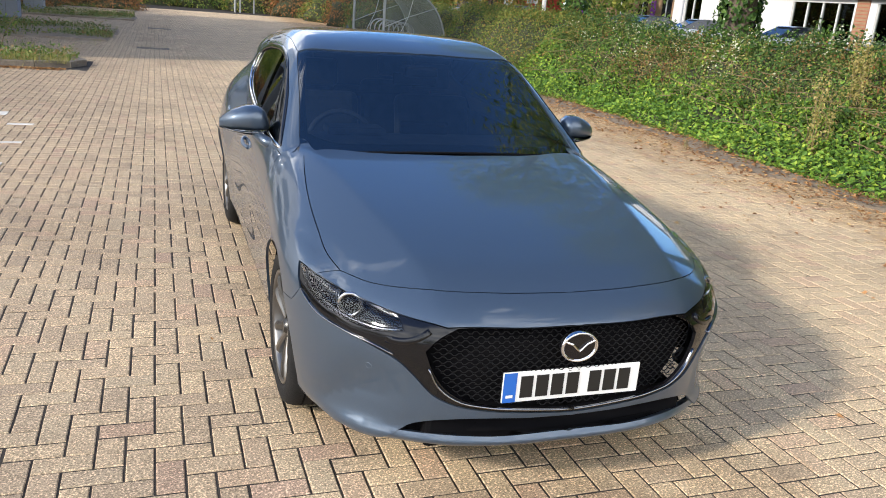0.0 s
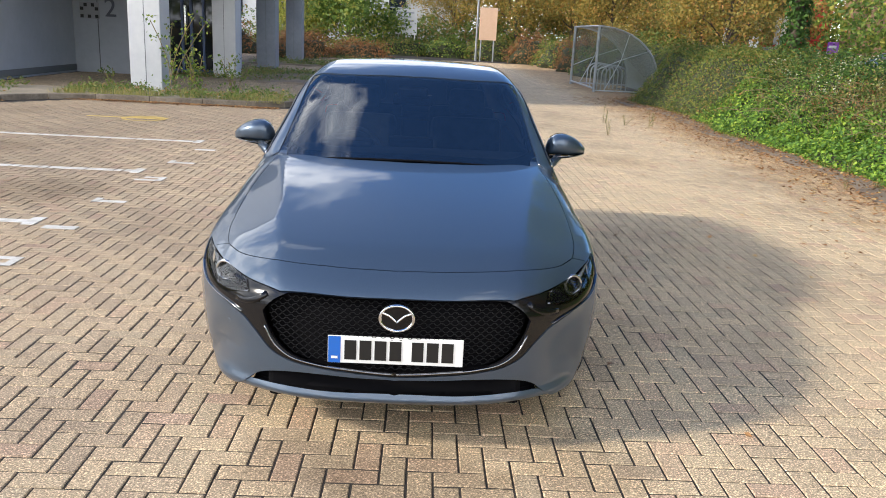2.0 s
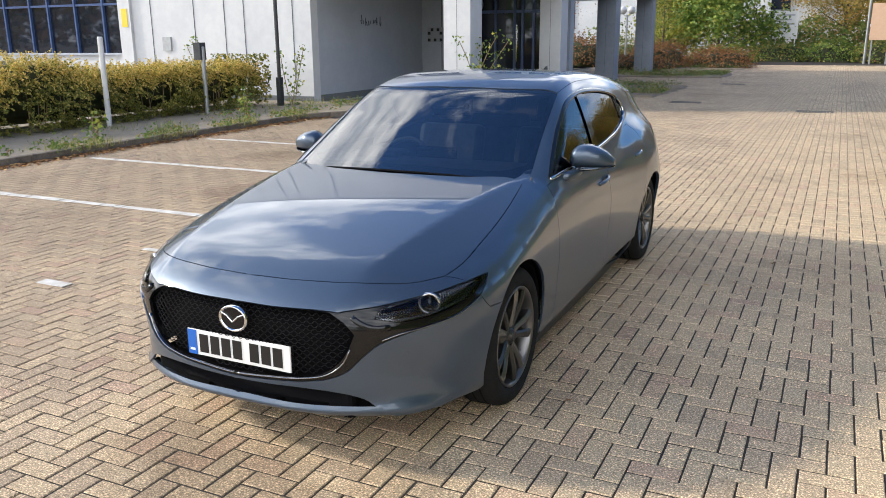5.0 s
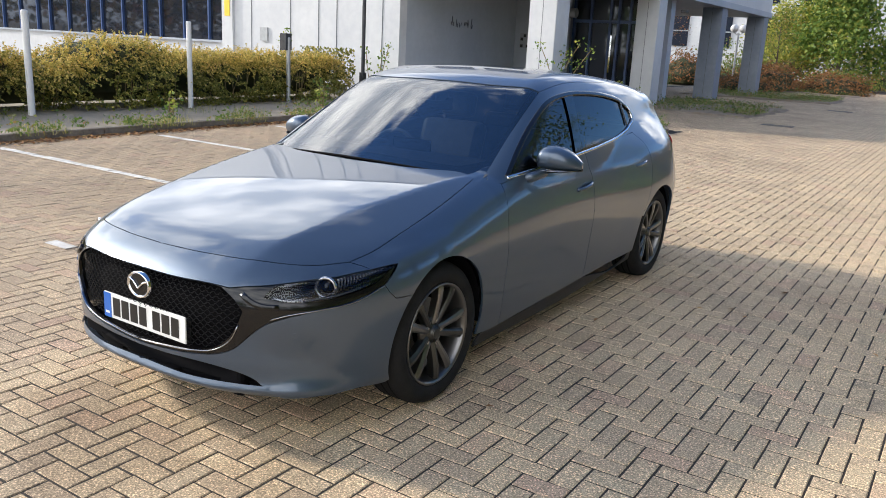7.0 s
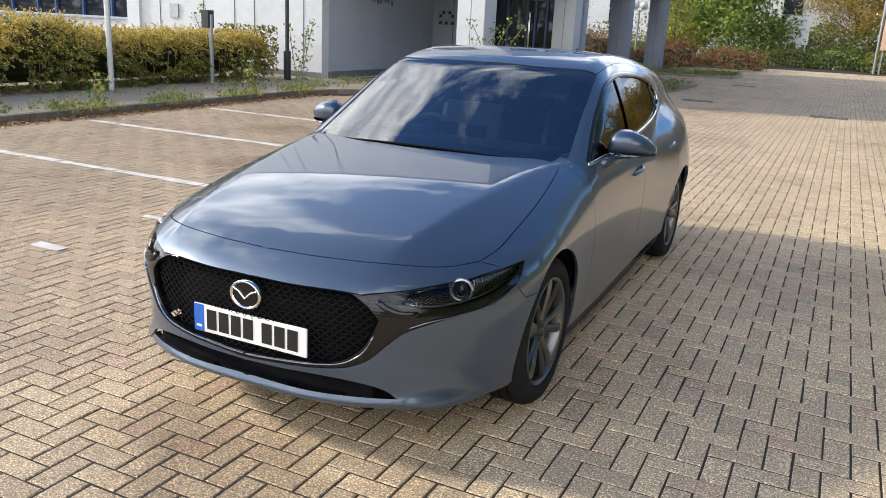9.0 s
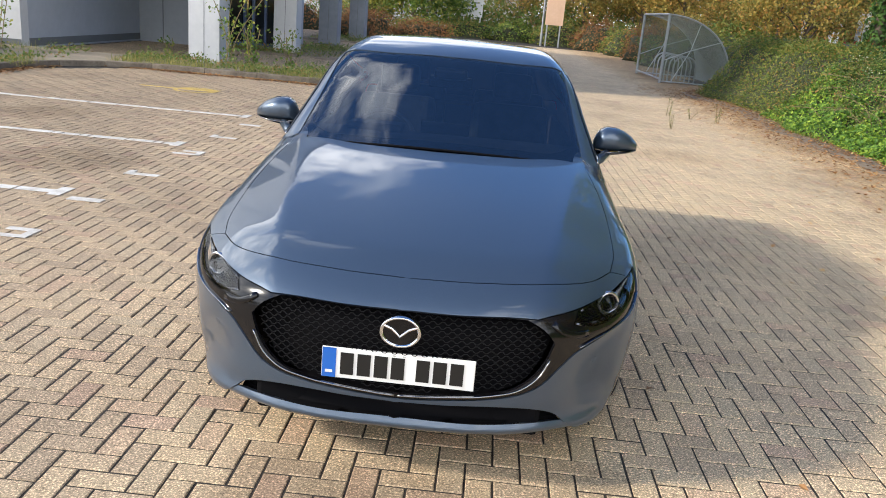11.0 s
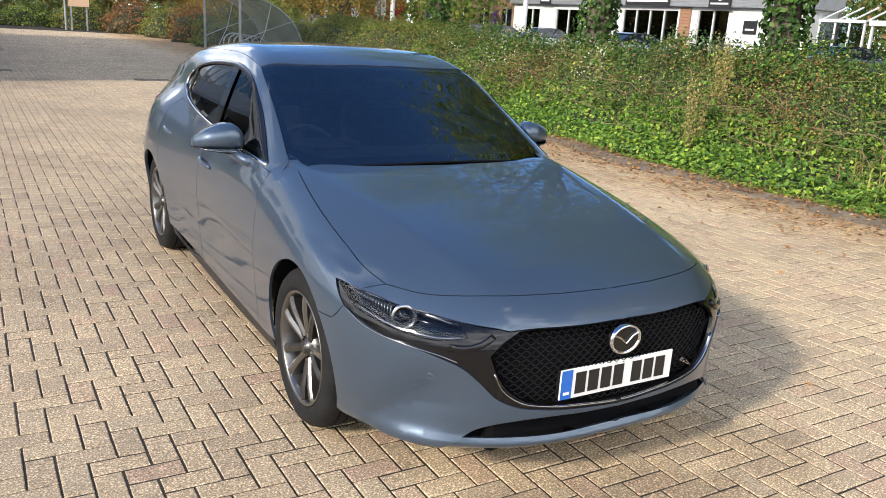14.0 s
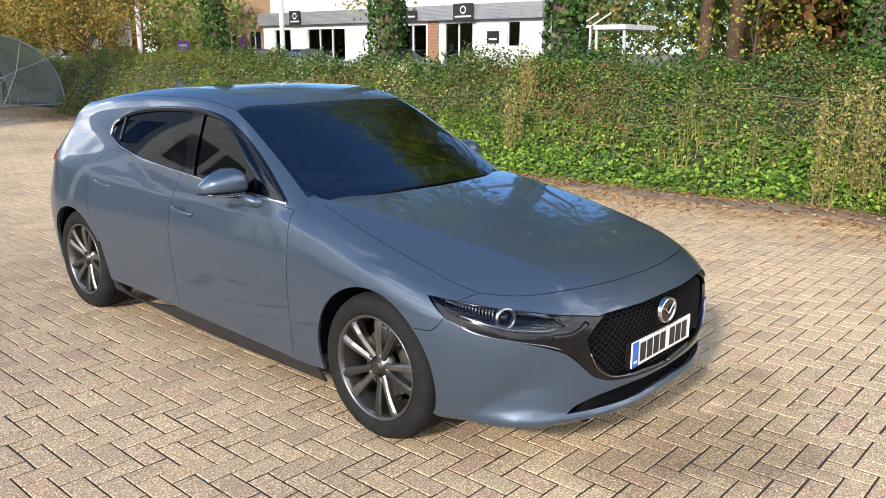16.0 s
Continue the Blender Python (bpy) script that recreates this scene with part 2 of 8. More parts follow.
M_BROWNBRICK = mottled("brown_brick", (0.26, 0.16, 0.09), (0.34, 0.22, 0.13), 3, 0.85)
M_RED = mottled("red_panel", (0.45, 0.04, 0.03), (0.55, 0.07, 0.05), 2, 0.5)
M_PURPLE = mottled("purple_sign", (0.25, 0.05, 0.40), (0.32, 0.08, 0.48), 2, 0.5)
M_ORANGE = mottled("peach_board", (0.62, 0.40, 0.26), (0.70, 0.47, 0.32), 2, 0.6)
M_GALV = mottled("galvanised_steel", (0.34, 0.35, 0.36), (0.46, 0.47, 0.48), 7, 0.45, 0.05, 40, 0.7)
M_DARKMETAL = mottled("dark_metal", (0.03, 0.032, 0.035), (0.06, 0.06, 0.065), 6, 0.5, 0.05, 40, 0.3)
M_ROOF = mottled("roof_slate", (0.10, 0.10, 0.11), (0.16, 0.16, 0.17), 2, 0.7)
M_YELLOW = mottled("yellow_sign", (0.75, 0.52, 0.03), (0.82, 0.6, 0.06), 4, 0.5)
M_GREYMARK = material("grey_lettering", (0.33, 0.34, 0.36), 0.6)
M_DARKMARK = material("dark_scrawl", (0.10, 0.11, 0.14), 0.6)
M_MILKY = glass("scratched_acrylic", (0.84, 0.86, 0.84), 1.4, 0.3)
_t = M_MILKY.node_tree
_df, _mx = _t.nodes.new("ShaderNodeBsdfDiffuse"), _t.nodes.new("ShaderNodeMixShader")
_df.inputs[0].default_value = (0.40, 0.42, 0.40, 1)
_mo = next(n for n in _t.nodes if n.type == "OUTPUT_MATERIAL")
_old = _mo.inputs[0].links[0].from_socket
_mx.inputs[0].default_value = 0.27
_t.links.new(_old, _mx.inputs[1])
_t.links.new(_df.outputs[0], _mx.inputs[2])
_t.links.new(_mx.outputs[0], _mo.inputs[0])
M_CLEARGLASS = glass("shop_glass", (0.45, 0.5, 0.5), 1.5)

# plants
M_BARK = mottled("bark", (0.06, 0.045, 0.032), (0.15, 0.115, 0.085), 4, 0.95, 0.9, 22, dist=0.03)
M_REDBARK = mottled("pine_bark", (0.11, 0.06, 0.04), (0.22, 0.13, 0.09), 4, 0.95, 0.9, 22, dist=0.03)
M_STEM = mottled("dry_stem", (0.16, 0.12, 0.06), (0.28, 0.21, 0.11), 8, 0.9)
# near-black green that stands in for the shade deep among leaves
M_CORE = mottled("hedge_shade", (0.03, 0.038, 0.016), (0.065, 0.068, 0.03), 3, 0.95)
M_IVY = leafy("ivy_leaf", [(0.0, (0.054, 0.116, 0.023)), (0.4, (0.101, 0.202, 0.034)), (0.75, (0.202, 0.326, 0.046)), (1.0, (0.372, 0.465, 0.070))])
M_IVYDARK = leafy("dark_ivy_leaf", [(0.0, (0.027, 0.061, 0.016)), (0.5, (0.047, 0.101, 0.024)), (0.85, (0.081, 0.162, 0.034)), (1.0, (0.149, 0.230, 0.054))])
M_HEDGE = leafy("hedge_leaf", [(0.0, (0.060, 0.098, 0.022)), (0.45, (0.120, 0.165, 0.033)), (0.75, (0.210, 0.225, 0.045)), (0.92, (0.300, 0.225, 0.060)), (1.0, (0.330, 0.150, 0.060))])
M_BRAMBLE = leafy("bramble_leaf", [(0.0, (0.065, 0.109, 0.029)), (0.5, (0.131, 0.189, 0.043)), (0.8, (0.217, 0.203, 0.072)), (1.0, (0.290, 0.160, 0.072))])
# golden hedge leaves in two copies: brightened as sunlit, darkened as shaded
M_GOLDEN = leafy("sunlit_golden_leaf", [(0.0, (0.20, 0.18, 0.045)), (0.4, (0.42, 0.34, 0.085)), (0.8, (0.62, 0.48, 0.15)), (1.0, (0.66, 0.42, 0.17))])
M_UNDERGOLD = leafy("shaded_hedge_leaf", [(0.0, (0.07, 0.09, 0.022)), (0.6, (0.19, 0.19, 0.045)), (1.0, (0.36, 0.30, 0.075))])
M_AUTUMN = leafy("autumn_leaf", [(0.0, (0.12, 0.12, 0.035)), (0.4, (0.24, 0.20, 0.045)), (0.75, (0.36, 0.25, 0.06)), (1.0, (0.38, 0.18, 0.055))])
M_RUST = leafy("rust_leaf", [(0.0, (0.095, 0.068, 0.027)), (0.5, (0.216, 0.108, 0.041)), (0.85, (0.297, 0.121, 0.047)), (1.0, (0.351, 0.162, 0.068))])
M_GREENTREE = leafy("tree_leaf", [(0.0, (0.054, 0.101, 0.020)), (0.5, (0.121, 0.189, 0.034)), (0.85, (0.230, 0.270, 0.054)), (1.0, (0.351, 0.324, 0.068))])
M_YELLOWGREEN = leafy("yellow_green_leaf", [(0.0, (0.16, 0.19, 0.03)), (0.6, (0.32, 0.33, 0.06)), (1.0, (0.45, 0.38, 0.09))])
M_GRASS = leafy("weed_blade", [(0.0, (0.070, 0.105, 0.025)), (0.6, (0.168, 0.196, 0.049)), (1.0, (0.392, 0.336, 0.126))])
M_STRAW = leafy("straw_weed", [(0.0, (0.19, 0.17, 0.05)), (0.6, (0.32, 0.28, 0.09)), (1.0, (0.42, 0.34, 0.15))])
M_FLOWER = leafy("cream_blossom", [(0.0, (0.44, 0.46, 0.32)), (1.0, (0.60, 0.60, 0.50))])
M_FALLEN = leafy("fallen_leaf", [(0.0, (0.12, 0.06, 0.03)), (0.5, (0.26, 0.13, 0.055)), (0.85, (0.38, 0.20, 0.085)), (1.0, (0.46, 0.32, 0.14))], 0.7, 0.1)

# car
M_CARPAINT = material("grey_blue_car_paint", (0.08, 0.1, 0.13), 0.40, 0.50, 0.5, 1.0, 0.006)
_fl = noisy(M_CARPAINT, 2200, 1)
colour(M_CARPAINT, mixed(M_CARPAINT, _fl, (0.040, 0.062, 0.096), (0.074, 0.108, 0.158)))
M_GAP = material("panel_gap", (0.004, 0.004, 0.005), 0.9, 0, 0.1)
M_GLOSSBLACK = material("gloss_black_trim", (0.005, 0.005, 0.006), 0.10, 0, 0.4, 0.1)
M_MATTBLACK = mottled("black_plastic", (0.012, 0.012, 0.013), (0.022, 0.022, 0.023), 20, 0.55, 0.1, 300)
M_TYRE = mottled("tyre_rubber", (0.009, 0.009, 0.010), (0.020, 0.0195, 0.019), 12, 0.85, 0.2, 150, spec=0.2)
M_RIM = material("gunmetal_wheel", (0.17, 0.165, 0.16), 0.32, 0.9, 0.5, 0.3)
M_SPOKE = material("machined_spoke", (0.20, 0.195, 0.19), 0.28, 0.9, 0.5, 0.3)
M_GRILLE = material("grille_plastic", (0.010, 0.010, 0.011), 0.45, 0, 0.12)
M_PILLAR = material("pillar_film", (0.004, 0.004, 0.005), 0.06, 0, 0.5)
M_RIBGREY = material("lamp_reflector_grey", (0.22, 0.22, 0.22), 0.25, 0.8)
# car paint darkened to stand for shade in the handle recesses
M_HANDLECUP = material("handle_recess_shade", (0.03, 0.045, 0.068), 0.4, 0.5, 0.5, 0.5)
M_RIMDARK = material("dark_wheel_face", (0.085, 0.083, 0.08), 0.34, 0.85)
M_DISC = mottled("brake_disc", (0.28, 0.27, 0.26), (0.38, 0.36, 0.34), 12, 0.4, 0, 0, 0.9)
M_CHROME = material("chrome", (0.75, 0.75, 0.76), 0.06, 1.0)
M_DARKCHROME = material("dark_chrome", (0.28, 0.28, 0.29), 0.14, 1.0)
M_SCREEN = glass("tinted_windscreen", (0.70, 0.77, 0.80), 2.5)
M_SIDEGLASS = glass("tinted_side_glass", (0.15, 0.175, 0.18), 1.6)
M_LENS = glass("headlight_lens", (0.82, 0.84, 0.86), 1.45)
M_INTERIOR = mottled("dark_cabin_trim", (0.045, 0.046, 0.05), (0.085, 0.086, 0.09), 10, 0.7, 0.1, 200)
M_SEAT = mottled("black_seat_leather", (0.055, 0.055, 0.058), (0.095, 0.094, 0.094), 14, 0.5, 0.1, 150)
M_PLATE = material("white_plate", (0.78, 0.78, 0.76), 0.3, 0, 0.5, 0.5)
M_PLATEBLUE = material("blue_plate_band", (0.01, 0.12, 0.5), 0.3, 0, 0.5, 0.5)
M_INK = material("black_plate_ink", (0.01, 0.01, 0.01), 0.4)
M_TAIL = material("red_lamp", (0.35, 0.012, 0.015), 0.1, 0, 0.5, 0.8)
M_LAMPGREY = material("lamp_reflector", (0.5, 0.5, 0.51), 0.16, 0.9)

# ---- building tools ----
def part(name, bm, mat, parent=None, label="", smooth=False):
    """Link a bmesh as one mesh object, under a thing or a part."""
    me = bpy.data.meshes.new(name)
    bm.to_mesh(me)
    bm.free()
    me.materials.append(mat)
    if smooth:
        me.polygons.foreach_set("use_smooth", [True] * len(me.polygons))
    ob = new(name, me)
    if parent is not None:
        ob.parent = parent
    if label:
        tagged(ob, label)
    return ob


def arrays(name, verts, faces, mat, parent=None, label="", smooth=False, normals=None):
    me = bpy.data.meshes.new(name)
    me.from_pydata([tuple(v) for v in np.asarray(verts, float).tolist()], [], [tuple(f) for f in (faces.tolist() if hasattr(faces, "tolist") else faces)])
    me.materials.append(mat)
    if smooth or normals is not None:
        me.polygons.foreach_set("use_smooth", [True] * len(me.polygons))
    if normals is not None:
        me.normals_split_custom_set_from_vertices([tuple(n) for n in np.asarray(normals, float).tolist()])
    ob = new(name, me)
    if parent is not None:
        ob.parent = parent
    if label:
        tagged(ob, label)
    return ob


def thing(name, label, category, group="", kind="", at=None):
    ob = new(name)
    ob.empty_display_size = 0.1
    if at is not None:
        ob.matrix_basis = at
    return tagged(ob, label, category, group, kind)


def box(bm, lo, hi, bevel=0.0, m=None):
    v = [bm.verts.new(((lo, hi)[i][0], (lo, hi)[j][1], (lo, hi)[k][2])) for i in (0, 1) for j in (0, 1) for k in (0, 1)]
    f = [bm.faces.new([v[a] for a in q]) for q in ((0, 1, 3, 2), (4, 6, 7, 5), (0, 4, 5, 1), (2, 3, 7, 6), (0, 2, 6, 4), (1, 5, 7, 3))]
    if m is not None:
        bmesh.ops.transform(bm, matrix=m, verts=v)
    if bevel:
        es = list({e for q in f for e in q.edges})
        bmesh.ops.bevel(bm, geom=es, offset=bevel, segments=2, profile=0.5, affect="EDGES")
    return bm


def boxed(name, lo, hi, mat, parent=None, label="", bevel=0.0):
    return part(name, box(bmesh.new(), lo, hi, bevel), mat, parent, label)


def rod(bm, a, b, r1, r2=None, seg=10, caps=True):
    a, b = Vector(a), Vector(b)
    d = b - a
    m = Matrix.Translation((a + b) / 2) @ d.to_track_quat("Z", "Y").to_matrix().to_4x4()
    bmesh.ops.create_cone(bm, cap_ends=caps, segments=seg, radius1=r1, radius2=r1 if r2 is None else r2, depth=d.length, matrix=m)
    return bm


def lathe(bm, prof, seg=48, m=None):
    """Revolve (radius, height) pairs about the z axis."""
    rings = []
    for r, h in prof:
        rings.append([bm.verts.new((r * math.cos(2 * math.pi * i / seg), r * math.sin(2 * math.pi * i / seg), h)) for i in range(seg)])
    for a, b in zip(rings, rings[1:]):
        for i in range(seg):
            bm.faces.new((a[i], a[(i + 1) % seg], b[(i + 1) % seg], b[i]))
    if m is not None:
        bmesh.ops.transform(bm, matrix=m, verts=[v for r in rings for v in r])
    return bm


def prism(bm, poly, depth, m=None):
    """Extrude a closed xy polygon from z=0 to z=depth."""
    lo, hi = [bm.verts.new((x, y, 0)) for x, y in poly], [bm.verts.new((x, y, depth)) for x, y in poly]
    n = len(poly)
    bm.faces.new(hi), bm.faces.new(lo[::-1])
    for i in range(n):
        bm.faces.new((lo[i], lo[(i + 1) % n], hi[(i + 1) % n], hi[i]))
    if m is not None:
        bmesh.ops.transform(bm, matrix=m, verts=lo + hi)
    return bm


def tube(bm, pts, r, seg=8):
    """A round bar bent through the points."""
    pts = [Vector(p) for p in pts]
    rings = []
    for i, p in enumerate(pts):
        t = (pts[min(i + 1, len(pts) - 1)] - pts[max(i - 1, 0)]).normalized()
        q = t.to_track_quat("Z", "Y")
        rings.append([bm.verts.new(p + q @ Vector((r * math.cos(2 * math.pi * k / seg), r * math.sin(2 * math.pi * k / seg), 0))) for k in range(seg)])
    for a, b in zip(rings, rings[1:]):
        for k in range(seg):
            bm.faces.new((a[k], a[(k + 1) % seg], b[(k + 1) % seg], b[k]))
    bm.faces.new(rings[0][::-1]), bm.faces.new(rings[-1])
    return bm


# ---- leaves ----
LEAF = np.array([(0, -0.5, 0), (0.34, -0.12, 0.08), (0, 0.5, -0.02), (-0.34, -0.12, 0.08), (0, -0.1, -0.03)])
LEAF_F = np.array([(0, 1, 4), (1, 2, 4), (2, 3, 4), (3, 0, 4)])
BLADE = np.array([(-0.026, 0, 0), (0.026, 0, 0), (0.018, 0.06, 0.55), (-0.018, 0.06, 0.55), (0, 0.22, 1.0)])
BLADE_F = np.array([(0, 1, 2), (0, 2, 3), (3, 2, 4)])


def turns(rng, n, up=0.5, normals=None):
    """Random rotation matrices; leaves lean towards the given normals."""
    v = rng.normal(size=(n, 3))
    if normals is not None:
        v = v * 0.62 + normals * 1.0
    v[:, 2] += up
    z = v / np.linalg.norm(v, axis=1, keepdims=True)
    a = rng.normal(size=(n, 3))
    x = np.cross(a, z)
    x /= np.linalg.norm(x, axis=1, keepdims=True)
    return np.stack([x, np.cross(z, x), z], axis=2)


def scatter(centres, sizes, rot, shape=LEAF, tri=LEAF_F):
    n, k = len(centres), len(shape)
    v = np.einsum("nij,kj->nki", rot, shape) * np.asarray(sizes)[:, None, None] + centres[:, None, :]
    f = tri[None] + (np.arange(n) * k)[:, None, None]
    return v.reshape(-1, 3), f.reshape(-1, 3)


def leaf_mesh(name, centres, sizes, mat, rng, parent=None, label="", up=0.4, normals=None):
    v, f = scatter(np.asarray(centres), sizes, turns(rng, len(centres), up, normals))
    return arrays(name, v, f, mat, parent, label)


def blade_mesh(name, centres, sizes, mat, rng, parent=None, label="", lean=0.35):
    n = len(centres)
    a, t = rng.uniform(0, 2 * np.pi, n), rng.normal(0, lean, n)
    ca, sa, ct, st = np.cos(a), np.sin(a), np.cos(t), np.sin(t)
    rot = np.stack([np.stack([ca, -sa * ct, sa * st], 1), np.stack([sa, ca * ct, -ca * st], 1), np.stack([0 * a, st, ct], 1)], 1)
    v, f = scatter(np.asarray(centres), sizes, rot, BLADE, BLADE_F)
    return arrays(name, v, f, mat, parent, label)


def lump(x, y, s=1.0, seed=0.0):
    """Smooth noise of about -1 to 1, vectorised over arrays."""
    x, y = np.asarray(x) / s + seed * 7.3, np.asarray(y) / s - seed * 3.1
    return (np.sin(x * 1.3 + 1.7 * np.sin(y * 0.9 + 0.4)) + np.sin(y * 1.7 + 1.3 * np.sin(x * 1.1 + 2.1)) + 0.6 * np.sin(x * 3.1 + y * 2.3 + 1.9 * np.sin(y * 1.9)) + 0.5 * np.sin(x * 4.7 - y * 5.3)) / 2.6

# ---- ground: one sheet to the horizon, the block-paved car park laid in it ----
bm = bmesh.new()
xs = [-900, -300, -120, -60, -30, -18, -10, -4, 2, 8, 14, 20, 30, 60, 120, 300, 900]
grid = [[bm.verts.new((x, y, -0.06)) for y in [v + 20 for v in xs]] for x in xs]
for a, b in zip(grid, grid[1:]):
    for i in range(len(a) - 1):
        bm.faces.new((a[i], b[i], b[i + 1], a[i + 1]))
tagged(part("ground", bm, M_GROUND), "rough soil and grass ground around the car park", "ground", kind="structure")

pavement = tagged(boxed("pavement", (-10.3, -9.0, -0.05), (13.0, 52.0, -0.0052), M_JOINT), "buff concrete block paving in herringbone bond", "paving", kind="structure")

# kerbs and the raised footway in front of the building
KERB_TOP = 0.11
footway = tagged(part("footway", prism(bmesh.new(), [(-60, -10), (-8.12, -10), (-8.12, 11.0), (-7.4, 12.4), (-2.75, 12.75), (-2.62, 13.3), (-2.9, 14.0), (-4.6, 14.15), (-60, 14.15)], KERB_TOP, pose(0, 0, -0.03)), M_PAVE),
                 "weathered footway raised behind a kerb", "footway", kind="structure")
# old planting beds between the strips of paving before the colonnade, their edges crumbled
rng = np.random.default_rng(5)
for x0, x1, y0, y1 in ((-7.6, -2.35, 19.35, 24.6), (-7.8, -2.1, 30.3, 34.2), (-9.0, -2.1, 38.9, 44.0)):
    ring = [(x1 - (x1 - x0) * t, y0) for t in np.linspace(0, 1, 14)[:-1]] + [(x0, y0 + (y1 - y0) * t) for t in np.linspace(0, 1, 10)[:-1]] + [(x0 + (x1 - x0) * t, y1) for t in np.linspace(0, 1, 14)[:-1]] + [(x1, y1 - (y1 - y0) * t) for t in np.linspace(0, 1, 10)[:-1]]
    ring = [(x + rng.normal(0, 0.09), y + rng.normal(0, 0.09)) for x, y in ring]
    bm = bmesh.new()
    low, top = [bm.verts.new((x, y, -0.02)) for x, y in ring], [bm.verts.new((x * 0.96 + (x0 + x1) * 0.02, y * 0.96 + (y0 + y1) * 0.02, 0.05 + rng.normal(0, 0.008))) for x, y in ring]
    for i in range(len(ring)):
        j = (i + 1) % len(ring)
        bm.faces.new((low[j], low[i], top[i], top[j]))
    bm.faces.new(top[::-1])
    bmesh.ops.recalc_face_normals(bm, faces=bm.faces[:])
    tagged(part("planting_bed", bm, M_SOIL), "neglected soil planting bed with crumbled edges", "planting bed", kind="structure")
kerb_line = [(-8.0, -10), (-8.0, 10.6), (-7.78, 11.5), (-7.2, 12.15), (-6.4, 12.42), (-3.3, 12.55), (-2.75, 12.75), (-2.52, 13.3), (-2.8, 14.0)]
kerb = tagged(new("kerb"), "weathered concrete kerb edging the car park", "kerb", kind="structure")
rng = np.random.default_rng(3)
for (x0, y0), (x1, y1) in zip(kerb_line, kerb_line[1:]):
    L = math.hypot(x1 - x0, y1 - y0)
    n = max(1, round(L / 0.915))
    for i in range(n):
        a, b = i / n, (i + 1) / n
        d = Vector(((x1 - x0) / L, (y1 - y0) / L, 0))
        c = Vector((x0 + (x1 - x0) * (a + b) / 2, y0 + (y1 - y0) * (a + b) / 2, 0))
        m = Matrix.Translation((c.x, c.y, rng.normal(0, 0.003))) @ Matrix.Rotation(math.atan2(d.y, d.x), 4, "Z")
        part("kerb_stone", box(bmesh.new(), (-L / n / 2 + 0.004, 0.0, -0.06), (L / n / 2 - 0.004, 0.125, KERB_TOP - 0.005), 0.012, m), M_KERB, kerb)

# marked bays
def mark(name, pts, mat, label, cat="bay marking"):
    if len(pts) == 1:
        return tagged(boxed(name, (*pts[0][0], 0.0018), (*pts[0][1], 0.0068), mat), label, cat, group="painted bay lines")
    t = thing(name, label, cat, "painted bay lines")
    for i, (lo, hi) in enumerate(pts):
        boxed("paint_stroke", (*lo, 0.0015), (*hi, 0.0045 + 0.0018 * (i % 2)), mat, t)
    return t


def dashes(x0, x1, y, w=0.1, worn=0.06):
    """A bay line painted on the blocks, broken where blocks have moved or worn."""
    out, x = [], x0
    r = np.random.default_rng(int(abs(y) * 100))
    while x < x1:
        l = 0.1 * r.integers(1, 6)
        if r.uniform() > worn:
            out.append(((x, y - w / 2 + r.normal(0, 0.006)), (min(x + l - 0.012 - r.uniform(0, 0.02), x1), y + w / 2 + r.normal(0, 0.006))))
        x += l
    return out


for i, yy in enumerate((0.2, 2.55, 4.95, 7.36)):
    if i:
        mark("bay_line", dashes(-7.55, -3.06, yy, worn=0.14 if i == 1 else 0.06), M_PAINTLINE, "worn white painted line between parking bays")
        mark("bay_line_end", [((-3.06, yy - 0.11), (-2.96, yy + 0.14))], M_PAINTLINE, "short worn white tick at a parking bay line's end")
for yy, k in ((0.41, 0), (1.45, 1), (2.40, 0), (3.40, 2), (4.55, 1), (5.6, 2), (6.66, 0)):
    if k == 0:
        p = [((-2.86, yy - 0.05), (-2.60, yy + 0.04))]
    elif k == 1:
        p = [((-2.88, yy - 0.1), (-2.62, yy - 0.04)), ((-2.66, yy - 0.1), (-2.6, yy + 0.1)), ((-2.82, yy + 0.05), (-2.62, yy + 0.11))]
    else:
        p = [((-2.88, yy - 0.04), (-2.58, yy + 0.04)), ((-2.88, yy - 0.04), (-2.82, yy + 0.12))]
    mark("bay_mark", p, M_PAINTLINE, "worn white painted bay mark on the blocks")
# worn yellow mark of an accessible bay: a ring with a bar
b = bmesh.new()
for i in range(28):
    a0, a1 = 2 * math.pi * i / 28, 2 * math.pi * (i + 1) / 28
    q = [(-4.55 + 0.36 * math.cos(a) * s, 9.72 + 0.36 * math.sin(a) * s) for a, s in ((a0, 1), (a1, 1), (a1, 0.78), (a0, 0.78))]
    b.faces.new([b.verts.new((x, y, 0.004)) for x, y in q])
box(b, (-5.5, 9.72, 0.0015), (-4.8, 9.81, 0.0045))
box(b, (-4.8, 9.70, 0.0015), (-4.2, 9.95, 0.0046))
tagged(part("accessible_bay_mark", b, M_YELLOWLINE), "worn yellow painted wheelchair bay mark", "bay marking")

